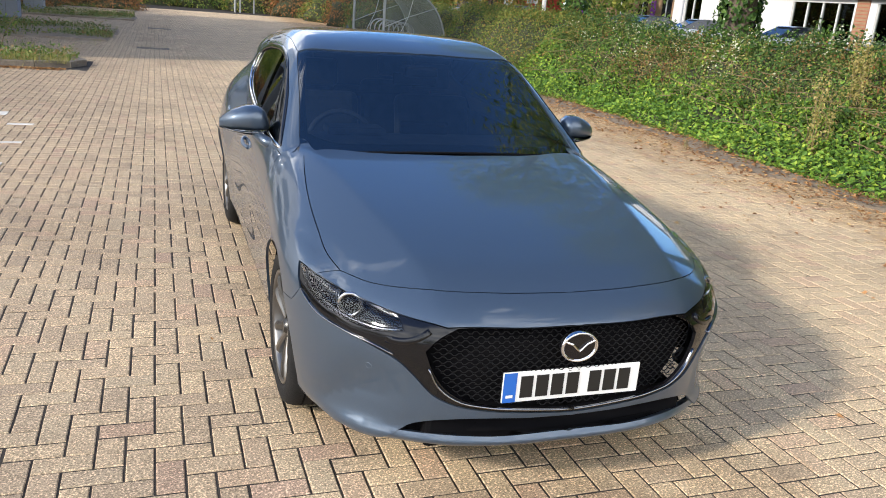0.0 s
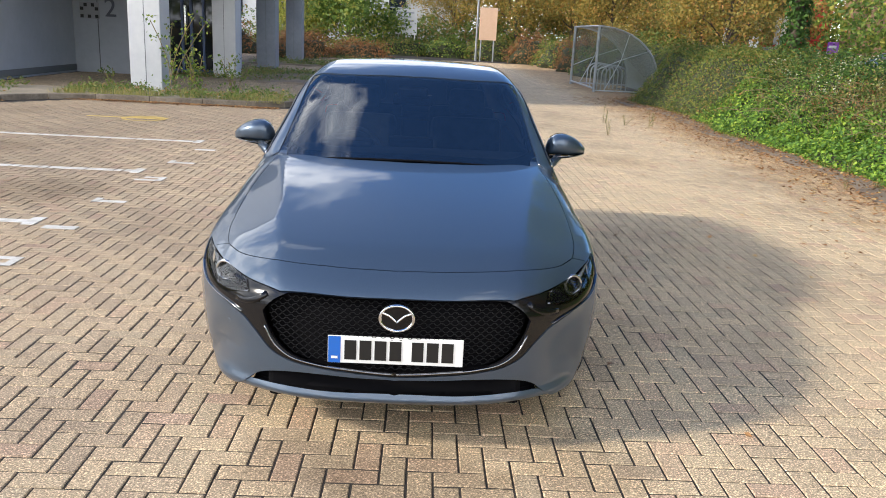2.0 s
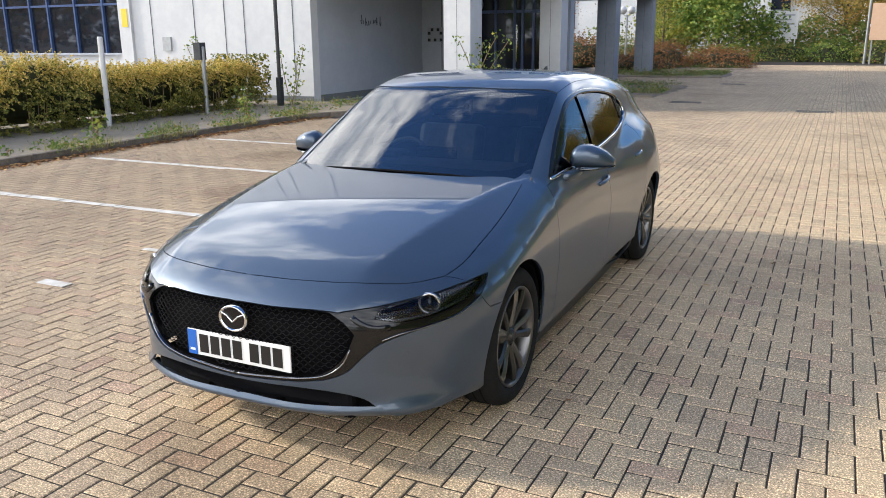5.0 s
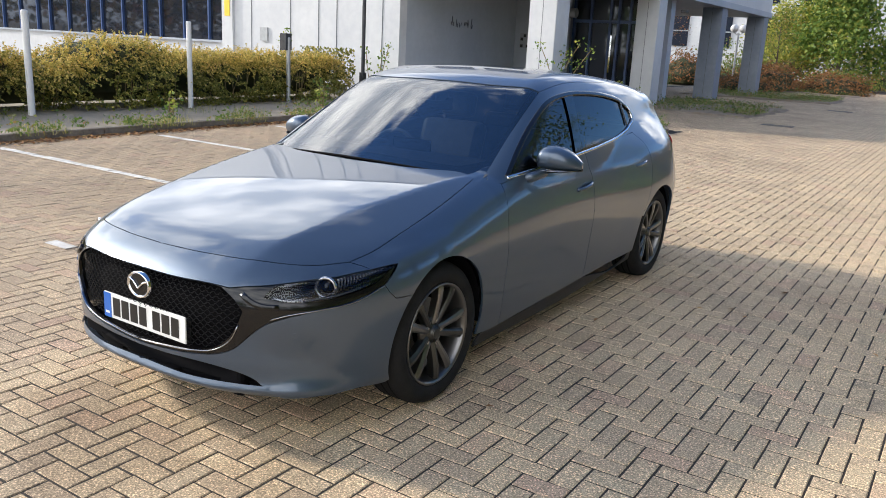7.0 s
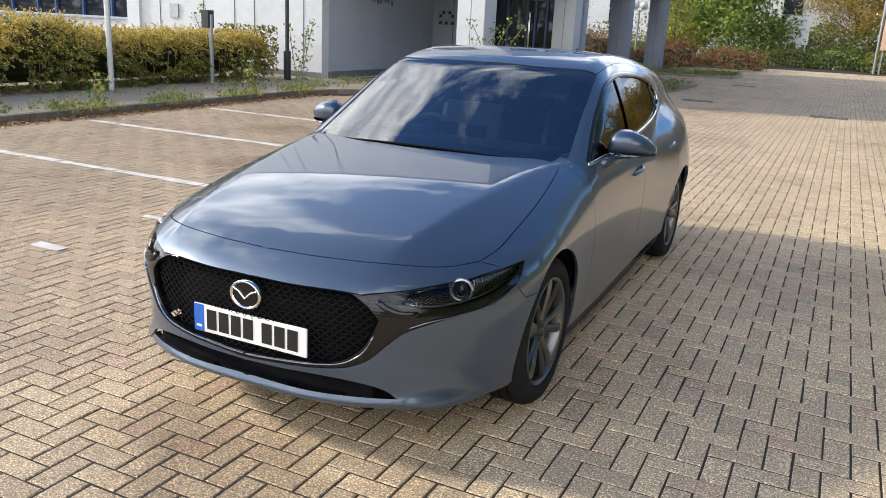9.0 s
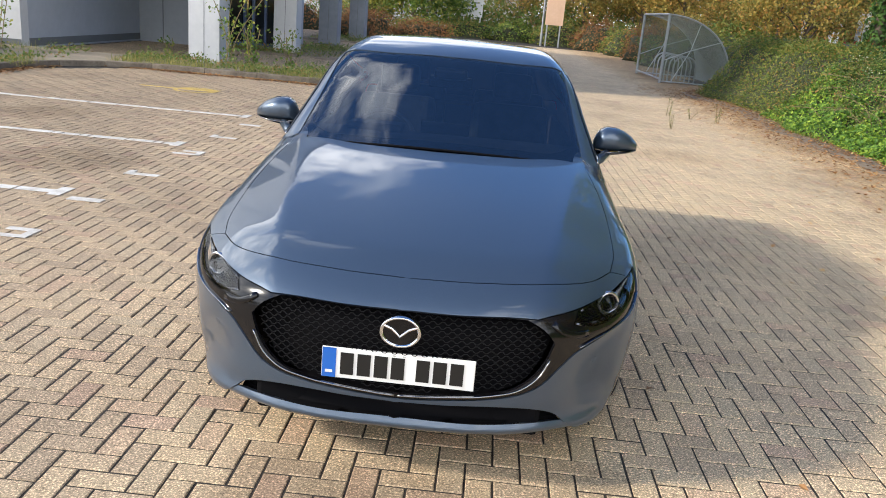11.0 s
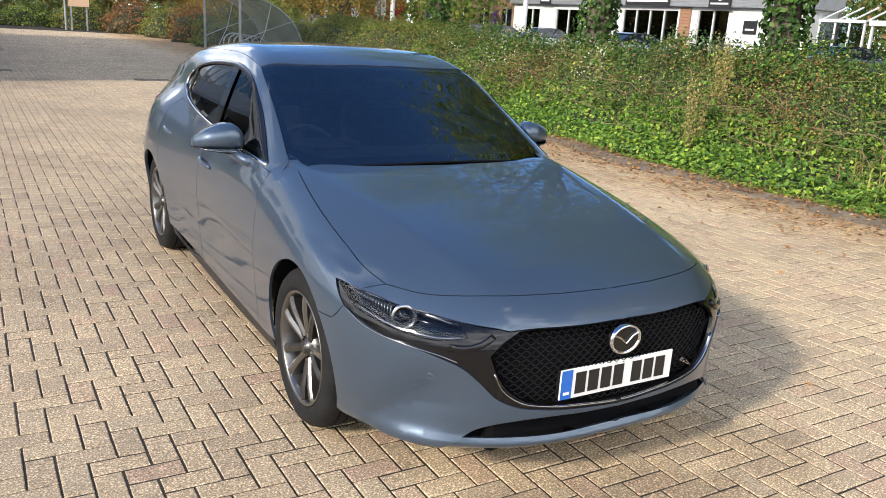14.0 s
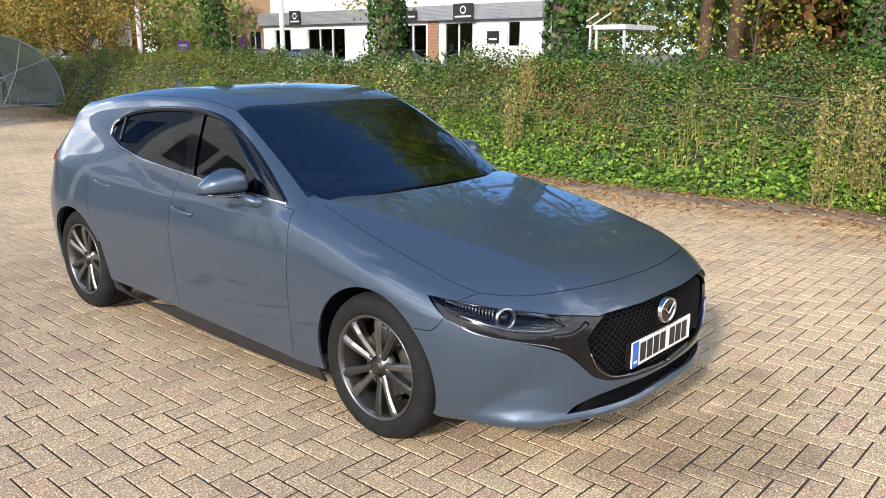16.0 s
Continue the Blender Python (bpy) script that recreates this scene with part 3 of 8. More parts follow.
# drain gratings
def drain(x, y, w, d):
    t = thing("drain_cover", "rusty cast iron drain grating flush with the paving", "drain", "drain covers", at=pose(x, y, 0))
    b = bmesh.new()
    for lo, hi in (((-w / 2, -d / 2), (w / 2, -d / 2 + 0.05)), ((-w / 2, d / 2 - 0.05), (w / 2, d / 2)), ((-w / 2, -d / 2 + 0.05), (-w / 2 + 0.05, d / 2 - 0.05)), ((w / 2 - 0.05, -d / 2 + 0.05), (w / 2, d / 2 - 0.05))):
        box(b, (*lo, -0.01), (*hi, 0.006))
    part("frame", b, M_IRON, t)
    n = int((w - 0.1) / 0.06)
    for i in range(n):
        x0 = -w / 2 + 0.06 + i * (w - 0.12) / n
        boxed("bar", (x0, -d / 2 + 0.05, -0.008), (x0 + 0.032, d / 2 - 0.05, 0.004), M_IRON, t)


drain(1.66, 16.25, 0.74, 0.42)
drain(-1.39, 18.0, 0.74, 0.42)
drain(-1.2, 26.5, 0.74, 0.42)

# ---- the office building beyond the footway ----
office = thing("office_building", "white panelled office building with dark windows and a colonnade", "building")
WH = 9.0
# front wall, facing the car park, with its run of windows
bm = bmesh.new()
box(bm, (-16.1, 14.2, 0), (-10.05, 14.5, WH))
part("wall", bm, M_PANEL, office)
for x in (-10.6, -12.15, -12.8, -13.85, -15.4):
    boxed("panel_joint", (x - 0.008, 14.185, 0.25), (x + 0.008, 14.2, WH), M_SEAM, office)
boxed("plinth", (-16.1, 14.18, 0.05), (-10.06, 14.2, 0.2), M_SEAM, office)
boxed("corner_post", (-16.55, 14.1, 0), (-16.1, 14.5, WH), M_PANEL, office)
boxed("vent_grille", (-15.02, 14.15, 1.35), (-14.72, 14.2, 1.72), M_GALV, office, "grey metal vent grille")
boxed("yellow_notice", (-16.42, 14.085, 2.0), (-16.2, 14.1, 2.5), M_YELLOW, office, "yellow warning notice")
boxed("low_wall", (-40, 14.3, 0), (-16.55, 14.6, 1.22), M_PANEL, office)
boxed("upper_wall", (-40, 14.3, 3.6), (-16.55, 14.6, WH), M_PANEL, office)
boxed("sill", (-40, 14.22, 1.22), (-16.55, 14.6, 1.28), M_PANELB, office)
k = 0
x = -16.6
while x > -39:
    w = 1.15 if k % 3 else 0.8
    win = boxed("window", (x - w, 14.42, 1.28), (x, 14.45, 3.6), M_DARKGLASS, office, "dark reflective office window")
    boxed("frame", (x - 0.06, 14.34, 1.28), (x, 14.42, 3.6), M_BLUE, win)
    boxed("frame", (x - w, 14.36, 2.62), (x - 0.06, 14.42, 2.68), M_BLUE, win)
    x -= w
    k += 1
boxed("main_block", (-40, 21.2, 0), (-10.3, 33, WH), M_PANEL, office)
boxed("west_wall", (-40, 14.6, 0), (-39.7, 21.2, WH), M_PANEL, office)
boxed("flat_roof", (-40, 14.4, WH), (-5.4, 34, WH + 0.25), M_ROOF, office)
# side wall in shade, then the recessed porch wall; their cladding is darkened for shade
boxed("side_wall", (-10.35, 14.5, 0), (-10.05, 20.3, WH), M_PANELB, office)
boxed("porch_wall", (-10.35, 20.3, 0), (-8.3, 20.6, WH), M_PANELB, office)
boxed("wall_base", (-10.05, 14.5, 0.05), (-10.03, 20.28, 0.22), M_SEAM, office)
for x in (-9.35,):
    boxed("panel_joint", (x - 0.01, 20.285, 0.1), (x + 0.01, 20.3, 3.2), M_SEAM, office)
# hazard board and figure on the porch wall, with the ghost of removed lettering on the side wall
hb = boxed("hazard_board", (-9.85, 20.28, 1.5), (-9.3, 20.3, 1.95), M_GREYMARK, office, "small grey board with a chequered black border")
for i in range(5):
    for j in range(4):
        if (i + j) % 2 == 0 and (i in (0, 4) or j in (0, 3)):
            boxed("square", (-9.83 + i * 0.104, 20.27, 1.52 + j * 0.104), (-9.74 + i * 0.104, 20.28, 1.61 + j * 0.104), M_BLACK, hb)
fd = bpy.data.curves.new("figure", "FONT")
fd.body, fd.size, fd.extrude = "2", 0.72, 0.012
fo = new("figure", fd)
fo.matrix_world = pose(-9.16, 20.285, 1.58, 90, 0, 0)
fo.parent = office
fd.materials.append(M_DARKMARK)
tagged(fo, "grey figure two fixed to the wall")
r2 = np.random.default_rng(8)
bm = bmesh.new()
for i in range(6):
    y0 = 16.6 + i * 0.2
    for k in range(3):
        a = (-10.035, y0 + r2.uniform(0, 0.12), 1.98 + r2.uniform(-0.02, 0.12))
        rod(bm, a, (-10.035, a[1] + r2.uniform(-0.07, 0.07), a[2] + r2.uniform(0.06, 0.2)), 0.012, seg=5)
part("lettering_ghost", bm, M_DARKMARK, office, "dark traces of removed wall lettering")
# glazed entrance
boxed("entrance_glass", (-8.25, 20.9, 0.1), (-6.1, 20.94, 3.6), M_DARKGLASS, office, "dark entrance glazing")
for x in (-8.3, -7.75, -7.12, -6.86, -6.5, -6.12):
    boxed("mullion", (x - 0.035, 20.82, 0.1), (x + 0.035, 20.95, 3.6), M_BLUE, office, "dark blue window frame")
for z in (0.1, 2.35, 3.5):
    boxed("transom", (-8.3, 20.83, z), (-6.1, 20.95, z + 0.09), M_BLUE, office, "dark blue window frame")
boxed("door_pull", (-7.02, 20.7, 0.9), (-6.97, 20.74, 2.0), M_CHROME, office, "steel door pull")
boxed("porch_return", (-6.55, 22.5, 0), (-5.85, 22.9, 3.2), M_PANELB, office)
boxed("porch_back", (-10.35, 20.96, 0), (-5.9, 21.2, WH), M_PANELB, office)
# columns and the storey that they carry
for i, (y, x0, w) in enumerate(((14.1, -6.3, 0.68), (20.25, -6.1, 0.66), (26.9, -6.2, 0.7), (33.0, -6.15, 0.7))):
    col = part("column", box(bmesh.new(), (x0, y, 0.05), (x0 + w, y + w, 3.2), 0.015), M_PANEL if i < 2 else M_STEELBLUE, office, "white clad square column" if i < 2 else "blue-grey square column")
    boxed("foot", (x0 + 0.03, y + 0.03, 0.0), (x0 + w - 0.03, y + w - 0.03, 0.22 if i > 1 else 0.06), M_SEAM, col)
    for a in (0.5,):
        boxed("joint", (x0 + w * a - 0.006, y - 0.004, 0.2), (x0 + w * a + 0.006, y, 3.2), M_SEAM, col)
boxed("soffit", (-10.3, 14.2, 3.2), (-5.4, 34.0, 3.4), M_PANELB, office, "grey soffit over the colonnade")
boxed("upper_storey", (-10.05, 14.2, 3.4), (-5.45, 34.0, WH), M_PANEL, office)
for y in (15, 18, 21, 24, 27, 30):
    boxed("upper_window", (-5.46, y, 4.4), (-5.43, y + 2.2, 6.2), M_DARKGLASS, office, "dark office window")
for x in (-9.4, -7.6):
    boxed("upper_window", (x, 14.17, 4.4), (x + 1.4, 14.21, 6.2), M_DARKGLASS, office, "dark office window")
lamp = part("bulkhead_lamp", rod(bmesh.new(), (-8.15, 20.2, 2.6), (-7.95, 20.2, 2.6), 0.14, seg=14), M_GALV, office, "grey round bulkhead lamp")
boxed("camera_bracket", (-4.85, 20.35, 2.68), (-4.7, 20.6, 2.76), M_DARKMETAL, office, "small dark wall camera")

# far wing of the offices, beyond the planting
wing = thing("far_office_wing", "distant white office block with tall dark windows", "building")
boxed("wall", (-40, 64, 0), (3.0, 64.4, 9.5), M_PANEL, wing)
for x in (-23.6, -19.6, -16.2, -12.9, -10.0, -7.6, -3.1):
    for z in (2.2, 5.6):
        w = boxed("window", (x, 63.9, z), (x + 1.35, 64.0, z + 2.4), M_DARKGLASS, wing, "tall dark office window")
        boxed("frame", (x, 63.86, z + 1.15), (x + 1.35, 63.9, z + 1.23), M_GALV, w)

# ---- bollards, lamp posts, signs ----
def round_post(name, x, y, h, r, mat, label, z0=0.08):
    t = thing(name, label, "post", at=pose(x, y, 0))
    part("shaft", rod(bmesh.new(), (0, 0, z0), (0, 0, h), r, seg=14), mat, t)
    part("cap", rod(bmesh.new(), (0, 0, h), (0, 0, h + 0.02), r * 1.02, r * 0.7, seg=14), mat, t)
    return t


round_post("white_post", -10.2, 4.5, 1.72, 0.055, M_WHITE, "slim white painted post in the hedge")
round_post("white_post", -10.2, 7.7, 1.69, 0.05, M_WHITE, "slim white painted post in the hedge")
t = round_post("post_with_box", -10.3, 10.48, 1.48, 0.045, M_GALV, "grey post carrying a small dark control box")
boxed("control_box", (-0.16, -0.1, 1.22), (0.02, 0.08, 1.58), M_DARKMETAL, t, "small dark metal box")
t = round_post("lamp_post", -10.03, 12.75, 5.5, 0.045, M_DARKMETAL, "slim dark lamp post beside the footway")
boxed("base_box", (-0.06, -0.06, 0.08), (0.06, 0.06, 0.75), M_DARKMETAL, t)
t = thing("globe_lamp", "garden lamp post with twin white globes", "lamp", at=pose(-8.2, 40, 0))
part("shaft", rod(bmesh.new(), (0, 0, 0), (0, 0, 2.7), 0.05, seg=10), M_GALV, t)
for dx in (-0.22, 0.22):
    b = bmesh.new()
    bmesh.ops.create_uvsphere(b, u_segments=16, v_segments=10, radius=0.2, matrix=Matrix.Translation((dx, 0, 2.92)))
    part("globe", b, M_WHITE, t, smooth=True)
    part("arm", tube(bmesh.new(), [(0, 0, 2.6), (dx * 0.6, 0, 2.66), (dx, 0, 2.74)], 0.02), M_GALV, t)

t = thing("sign_board", "white notice board on two posts by the planting", "sign", at=pose(-1.4, 55, 0))
boxed("panel", (-0.78, -0.03, 1.35), (0.72, 0.0, 3.1), M_WHITE, t)
for x in (-0.6, 0.55):
    boxed("post", (x, 0.0, 0), (x + 0.08, 0.08, 3.1), M_WHITE, t)
for i in range(4):
    boxed("text_bar", (-0.6, -0.034, 2.8 - i * 0.28), (0.5 - 0.2 * (i % 2), -0.031, 2.9 - i * 0.28), M_GREYMARK, t)
t = thing("peach_board", "plain peach coloured board on posts", "board", at=pose(3.8, 48, 0))
boxed("panel", (-0.5, -0.03, 1.3), (0.58, 0.02, 3.25), M_ORANGE, t)
for x in (-0.4, 0.4):
    boxed("post", (x, 0.02, 0), (x + 0.08, 0.1, 3.2), M_GALV, t)
t = round_post("far_lamp_post", 3.2, 48.6, 7.5, 0.07, M_GALV, "tall grey lamp post", -0.02)

# cycle shelter: quarter-round acrylic ends on a steel frame, with hoops inside
shelter = thing("cycle_shelter", "galvanised cycle shelter with scratched clear curved sheets", "shelter", at=pose(5.55, 22.7, 0))
SH_L, SH_H, SH_D = 4.3, 2.08, 2.1
arc = [(SH_D * math.sin(a) if a else 0.0, SH_H * math.cos(a) ** 0.8 if a < 1.57 else 0.0) for a in [i * math.pi / 2 / 12 for i in range(13)]]
for y in (0.0, SH_L):
    part("post", rod(bmesh.new(), (0, y, 0), (0, y, SH_H), 0.045, seg=10), M_GALV, shelter)
    part("hoop", tube(bmesh.new(), [(x, y, z) for x, z in arc], 0.025), M_GALV, shelter)
    part("bottom_rail", rod(bmesh.new(), (0, y, 0.06), (SH_D, y, 0.06), 0.02, seg=8), M_GALV, shelter)
for y in (0.0, SH_L):
    b = bmesh.new()
    vs = [b.verts.new((x, y - 0.004, max(z, 0.08))) for x, z in [(0.02, 0.08)] + [(x * 0.985, z * 0.985) for x, z in arc]]
    b.faces.new(vs)
    bmesh.ops.solidify(b, geom=b.faces[:], thickness=0.006)
    part("end_sheet", b, M_MILKY, shelter, "scratched clear end sheet")
    part("brace", tube(bmesh.new(), [(0.02, y, 0.7), (0.8, y, 1.05), (1.75, y, 1.4)], 0.014), M_GALV, shelter)
    part("brace", tube(bmesh.new(), [(0.35, y, 0.1), (0.8, y, 1.05), (1.0, y, 1.9)], 0.014), M_GALV, shelter)
b = bmesh.new()
rows = [[b.verts.new((x, y, z)) for x, z in arc] for y in (0, SH_L / 2, SH_L)]
for r0, r1 in zip(rows, rows[1:]):
    for i in range(len(arc) - 1):
        b.faces.new((r0[i], r0[i + 1], r1[i + 1], r1[i]))
bmesh.ops.solidify(b, geom=b.faces[:], thickness=0.006)
part("roof_sheet", b, M_MILKY, shelter, "curved clear roof sheet", smooth=True)
for z in (0.12, SH_H):
    part("rail", rod(bmesh.new(), (0, 0, z), (0, SH_L, z), 0.03, seg=8), M_GALV, shelter)
for i in range(6):
    y = 0.45 + i * 0.62
    part("cycle_hoop", tube(bmesh.new(), [(0.45, y, 0)] + [(0.8 - 0.35 * math.cos(a), y, 0.55 + 0.3 * math.sin(a)) for a in [k * math.pi / 8 for k in range(9)]] + [(1.15, y, 0)], 0.024), M_GALV, shelter, "galvanised cycle hoop")

# ---- across the road: showroom, parked cars, poles and signs ----
tagged(boxed("road", (13.6, 16.0, -0.055), (35.5, 75, 0.30), M_ASPHALT), "grey asphalt road and forecourt beyond the hedge", "road", kind="structure")
shop = thing("showroom_building", "white single-storey showroom with grey mesh fascia", "building")
SX = 36.0
OPEN = [(50.4, 48.4, 1.0, 3.2), (46.4, 42.2, 1.0, 3.2), (39.2, 34.3, 0.6, 3.3), (32.7, 30.4, 0.3, 3.35), (27.7, 26.8, 2.0, 3.35)]
ycuts = sorted({25.2, 51.8} | {v for o in OPEN for v in o[:2]})
for y0, y1 in zip(ycuts, ycuts[1:]):
    hole = [o for o in OPEN if abs(o[1] - y0) < 1e-6 and abs(o[0] - y1) < 1e-6]
    if hole:
        lo, hi = hole[0][2], hole[0][3]
        boxed("wall", (SX, y0, 0), (SX + 0.3, y1, lo), M_WHITE, shop)
        boxed("wall", (SX, y0, hi), (SX + 0.3, y1, 3.55), M_WHITE, shop)
        win = boxed("window", (SX + 0.12, y0, lo), (SX + 0.14, y1, hi), M_CLEARGLASS, shop, "showroom window")
        n = max(1, round((y1 - y0) / 1.3))
        for i in range(n + 1):
            yy = y0 + (y1 - y0) * i / n
            boxed("frame", (SX + 0.06, yy - 0.05, lo), (SX + 0.16, yy + 0.05, hi), M_WHITE, win)
    else:
        boxed("wall", (SX, y0, 0), (SX + 0.3, y1, 3.55), M_WHITE, shop)
boxed("end_wall", (SX + 0.3, 25.2, 0), (SX + 2.4, 25.5, 3.55), M_WHITE, shop)
boxed("back_wall", (SX + 2.4, 25.2, 0), (SX + 2.7, 51.8, 3.55), M_MESHGREY, shop, "grey back wall of the showroom")
boxed("floor", (SX + 0.3, 25.5, 0.0), (SX + 2.4, 51.8, 0.1), M_KERB, shop)
boxed("red_display", (SX + 1.2, 37.9, 0.1), (SX + 2.2, 38.9, 2.4), M_RED, shop, "red display panel")
boxed("red_display", (SX + 1.6, 35.2, 0.1), (SX + 2.3, 36.6, 1.5), M_RED, shop, "red display panel")
fascia = boxed("fascia", (SX - 0.35, 25.0, 3.55), (SX + 2.6, 52.0, 4.45), M_MESHGREY, shop, "grey perforated metal fascia")
for i in range(11):
    boxed("fascia_rib", (SX - 0.37, 25.0, 3.6 + i * 0.08), (SX - 0.35, 52.0, 3.63 + i * 0.08), M_GALV, fascia)
boxed("upper_wall", (SX + 0.6, 25.6, 4.45), (SX + 2.6, 51.6, 5.6), M_WHITE, shop)
boxed("roof", (SX + 0.4, 25.4, 5.6), (SX + 2.8, 51.8, 5.8), M_ROOF, shop)
for y0, y1, z0, z1 in ((46.6, 47.9, 3.55, 4.55), (34.7, 38.6, 3.6, 4.2), (30.0, 31.6, 3.5, 4.5), (28.3, 29.2, 2.15, 2.85)):
    x0 = SX - 0.42 if z0 > 3 else SX - 0.04
    s = boxed("black_sign", (x0 - 0.03, y0, z0), (x0, y1, z1), M_BLACK, shop, "black sign board with pale marks")
    boxed("sign_bar", (x0 - 0.04, y0 + 0.15, z0 + 0.18), (x0 - 0.03, y1 - 0.15, z0 + 0.28), M_WHITE, s)
    if z1 - z0 > 0.8:
        part("sign_ring", lathe(bmesh.new(), [(0.16, 0), (0.2, 0.01), (0.24, 0)], 20, pose(x0 - 0.03, (y0 + y1) / 2, z0 + 0.62, 0, -90, 0)), M_WHITE, s)
pier = boxed("brick_pier", (SX - 0.05, 33.2, 0), (SX, 34.1, 3.5), M_REDBRICK, shop, "red brick pier")
for i in range(16):
    boxed("brick_course", (SX - 0.06, 33.2, 0.5 + i * 0.19), (SX - 0.05, 34.1, 0.62 + i * 0.19), M_BROWNBRICK, pier)
cons = thing("conservatory", "white framed glass lean-to beside the showroom", "building")
for y in (22.3, 23.1, 23.9, 24.8):
    boxed("post", (SX + 0.5, y, 0), (SX + 0.6, y + 0.1, 3.0), M_WHITE, cons)
    part("rafter", rod(bmesh.new(), (SX + 0.5, y + 0.05, 3.0), (SX + 2.6, y + 0.05, 3.8), 0.05, seg=6), M_WHITE, cons)
boxed("beam", (SX + 0.45, 22.3, 2.95), (SX + 0.6, 24.9, 3.1), M_WHITE, cons)
boxed("glass", (SX + 0.54, 22.4, 0.5), (SX + 0.56, 24.8, 2.95), M_CLEARGLASS, cons, "clear glazing")
port = thing("carport", "low white carport with a flat roof", "building")
boxed("roof", (SX + 0.6, 20.2, 2.85), (SX + 4, 22.2, 3.1), M_WHITE, port)
for y in (20.3, 22.0):
    boxed("post", (SX + 0.7, y, 0), (SX + 0.82, y + 0.12, 2.85), M_WHITE, port)
brick_house = thing("brick_building", "brown brick building beyond the road", "building")
boxed("wall", (38, 53.5, 0), (48, 72, 7.0), M_BROWNBRICK, brick_house)
boxed("roof", (37.6, 53.2, 7.0), (48.4, 72.3, 7.3), M_ROOF, brick_house)
for y in (55, 58.5, 62):
    w = boxed("window", (37.96, y, 1.0), (38.0, y + 1.3, 3.2), M_DARKGLASS, brick_house, "dark window")
    boxed("frame", (37.9, y + 0.6, 1.0), (37.96, y + 0.7, 3.2), M_WHITE, w)
boxed("purple_sign", (37.9, 57.2, 1.6), (37.96, 57.9, 3.0), M_PURPLE, brick_house, "small purple sign")
red_house = thing("red_building", "red clad building seen between trees", "building")
boxed("wall", (24, 78, 0), (40, 86, 9), M_RED, red_house)
boxed("roof", (23.6, 77.6, 9), (40.4, 86.4, 9.3), M_ROOF, red_house)

for x, y in ((20, 51.5), (20, 41.2), (24, 33.5)):
    round_post("white_pole", x, y, 9.0, 0.13, M_WHITE, "tall white painted pole beside the road", -0.05)
t = round_post("warning_sign_post", 20, 46.5, 3.4, 0.04, M_GALV, "road warning triangle on a grey post", -0.05)
tri = [(-0.62, 0), (0.62, 0), (0, 1.05)]
part("triangle", prism(bmesh.new(), tri, 0.02, pose(-0.05, 0, 2.55, 90, 0, -38)), M_RED, t, "red bordered warning triangle")
part("triangle_face", prism(bmesh.new(), [(x * 0.68, 0.13 + y * 0.68) for x, y in tri], 0.01, pose(-0.05, -0.03, 2.55, 90, 0, -38)), M_WHITE, t)
part("triangle_mark", prism(bmesh.new(), [(-0.12, 0.26), (0.12, 0.26), (0.1, 0.55), (-0.1, 0.55)], 0.008, pose(-0.05, -0.045, 2.55, 90, 0, -38)), M_BLACK, t)
b = boxed("lower_plate", (-0.3, -0.03, 1.7), (0.3, 0.0, 2.35), M_WHITE, t, "white sign plate")
t = thing("purple_board", "small purple board by the road", "sign", at=pose(20.5, 37.5, 0))
boxed("panel", (-0.03, -0.55, 1.55), (0.0, 0.55, 2.15), M_PURPLE, t)
boxed("text_bar", (-0.04, -0.4, 1.85), (-0.03, 0.4, 1.98), M_WHITE, t)
for y in (-0.4, 0.4):
    boxed("post", (0.0, y, -0.05), (0.06, y + 0.06, 1.6), M_GALV, t)
t = thing("road_sign_pair", "two white road signs on posts", "sign", at=pose(20, 42.6, 0))
for y in (-0.5, 0.35):
    boxed("panel", (-0.03, y, 1.9), (0.0, y + 0.62, 3.45), M_WHITE, t)
    boxed("post", (0.0, y + 0.28, -0.05), (0.07, y + 0.35, 3.4), M_GALV, t)


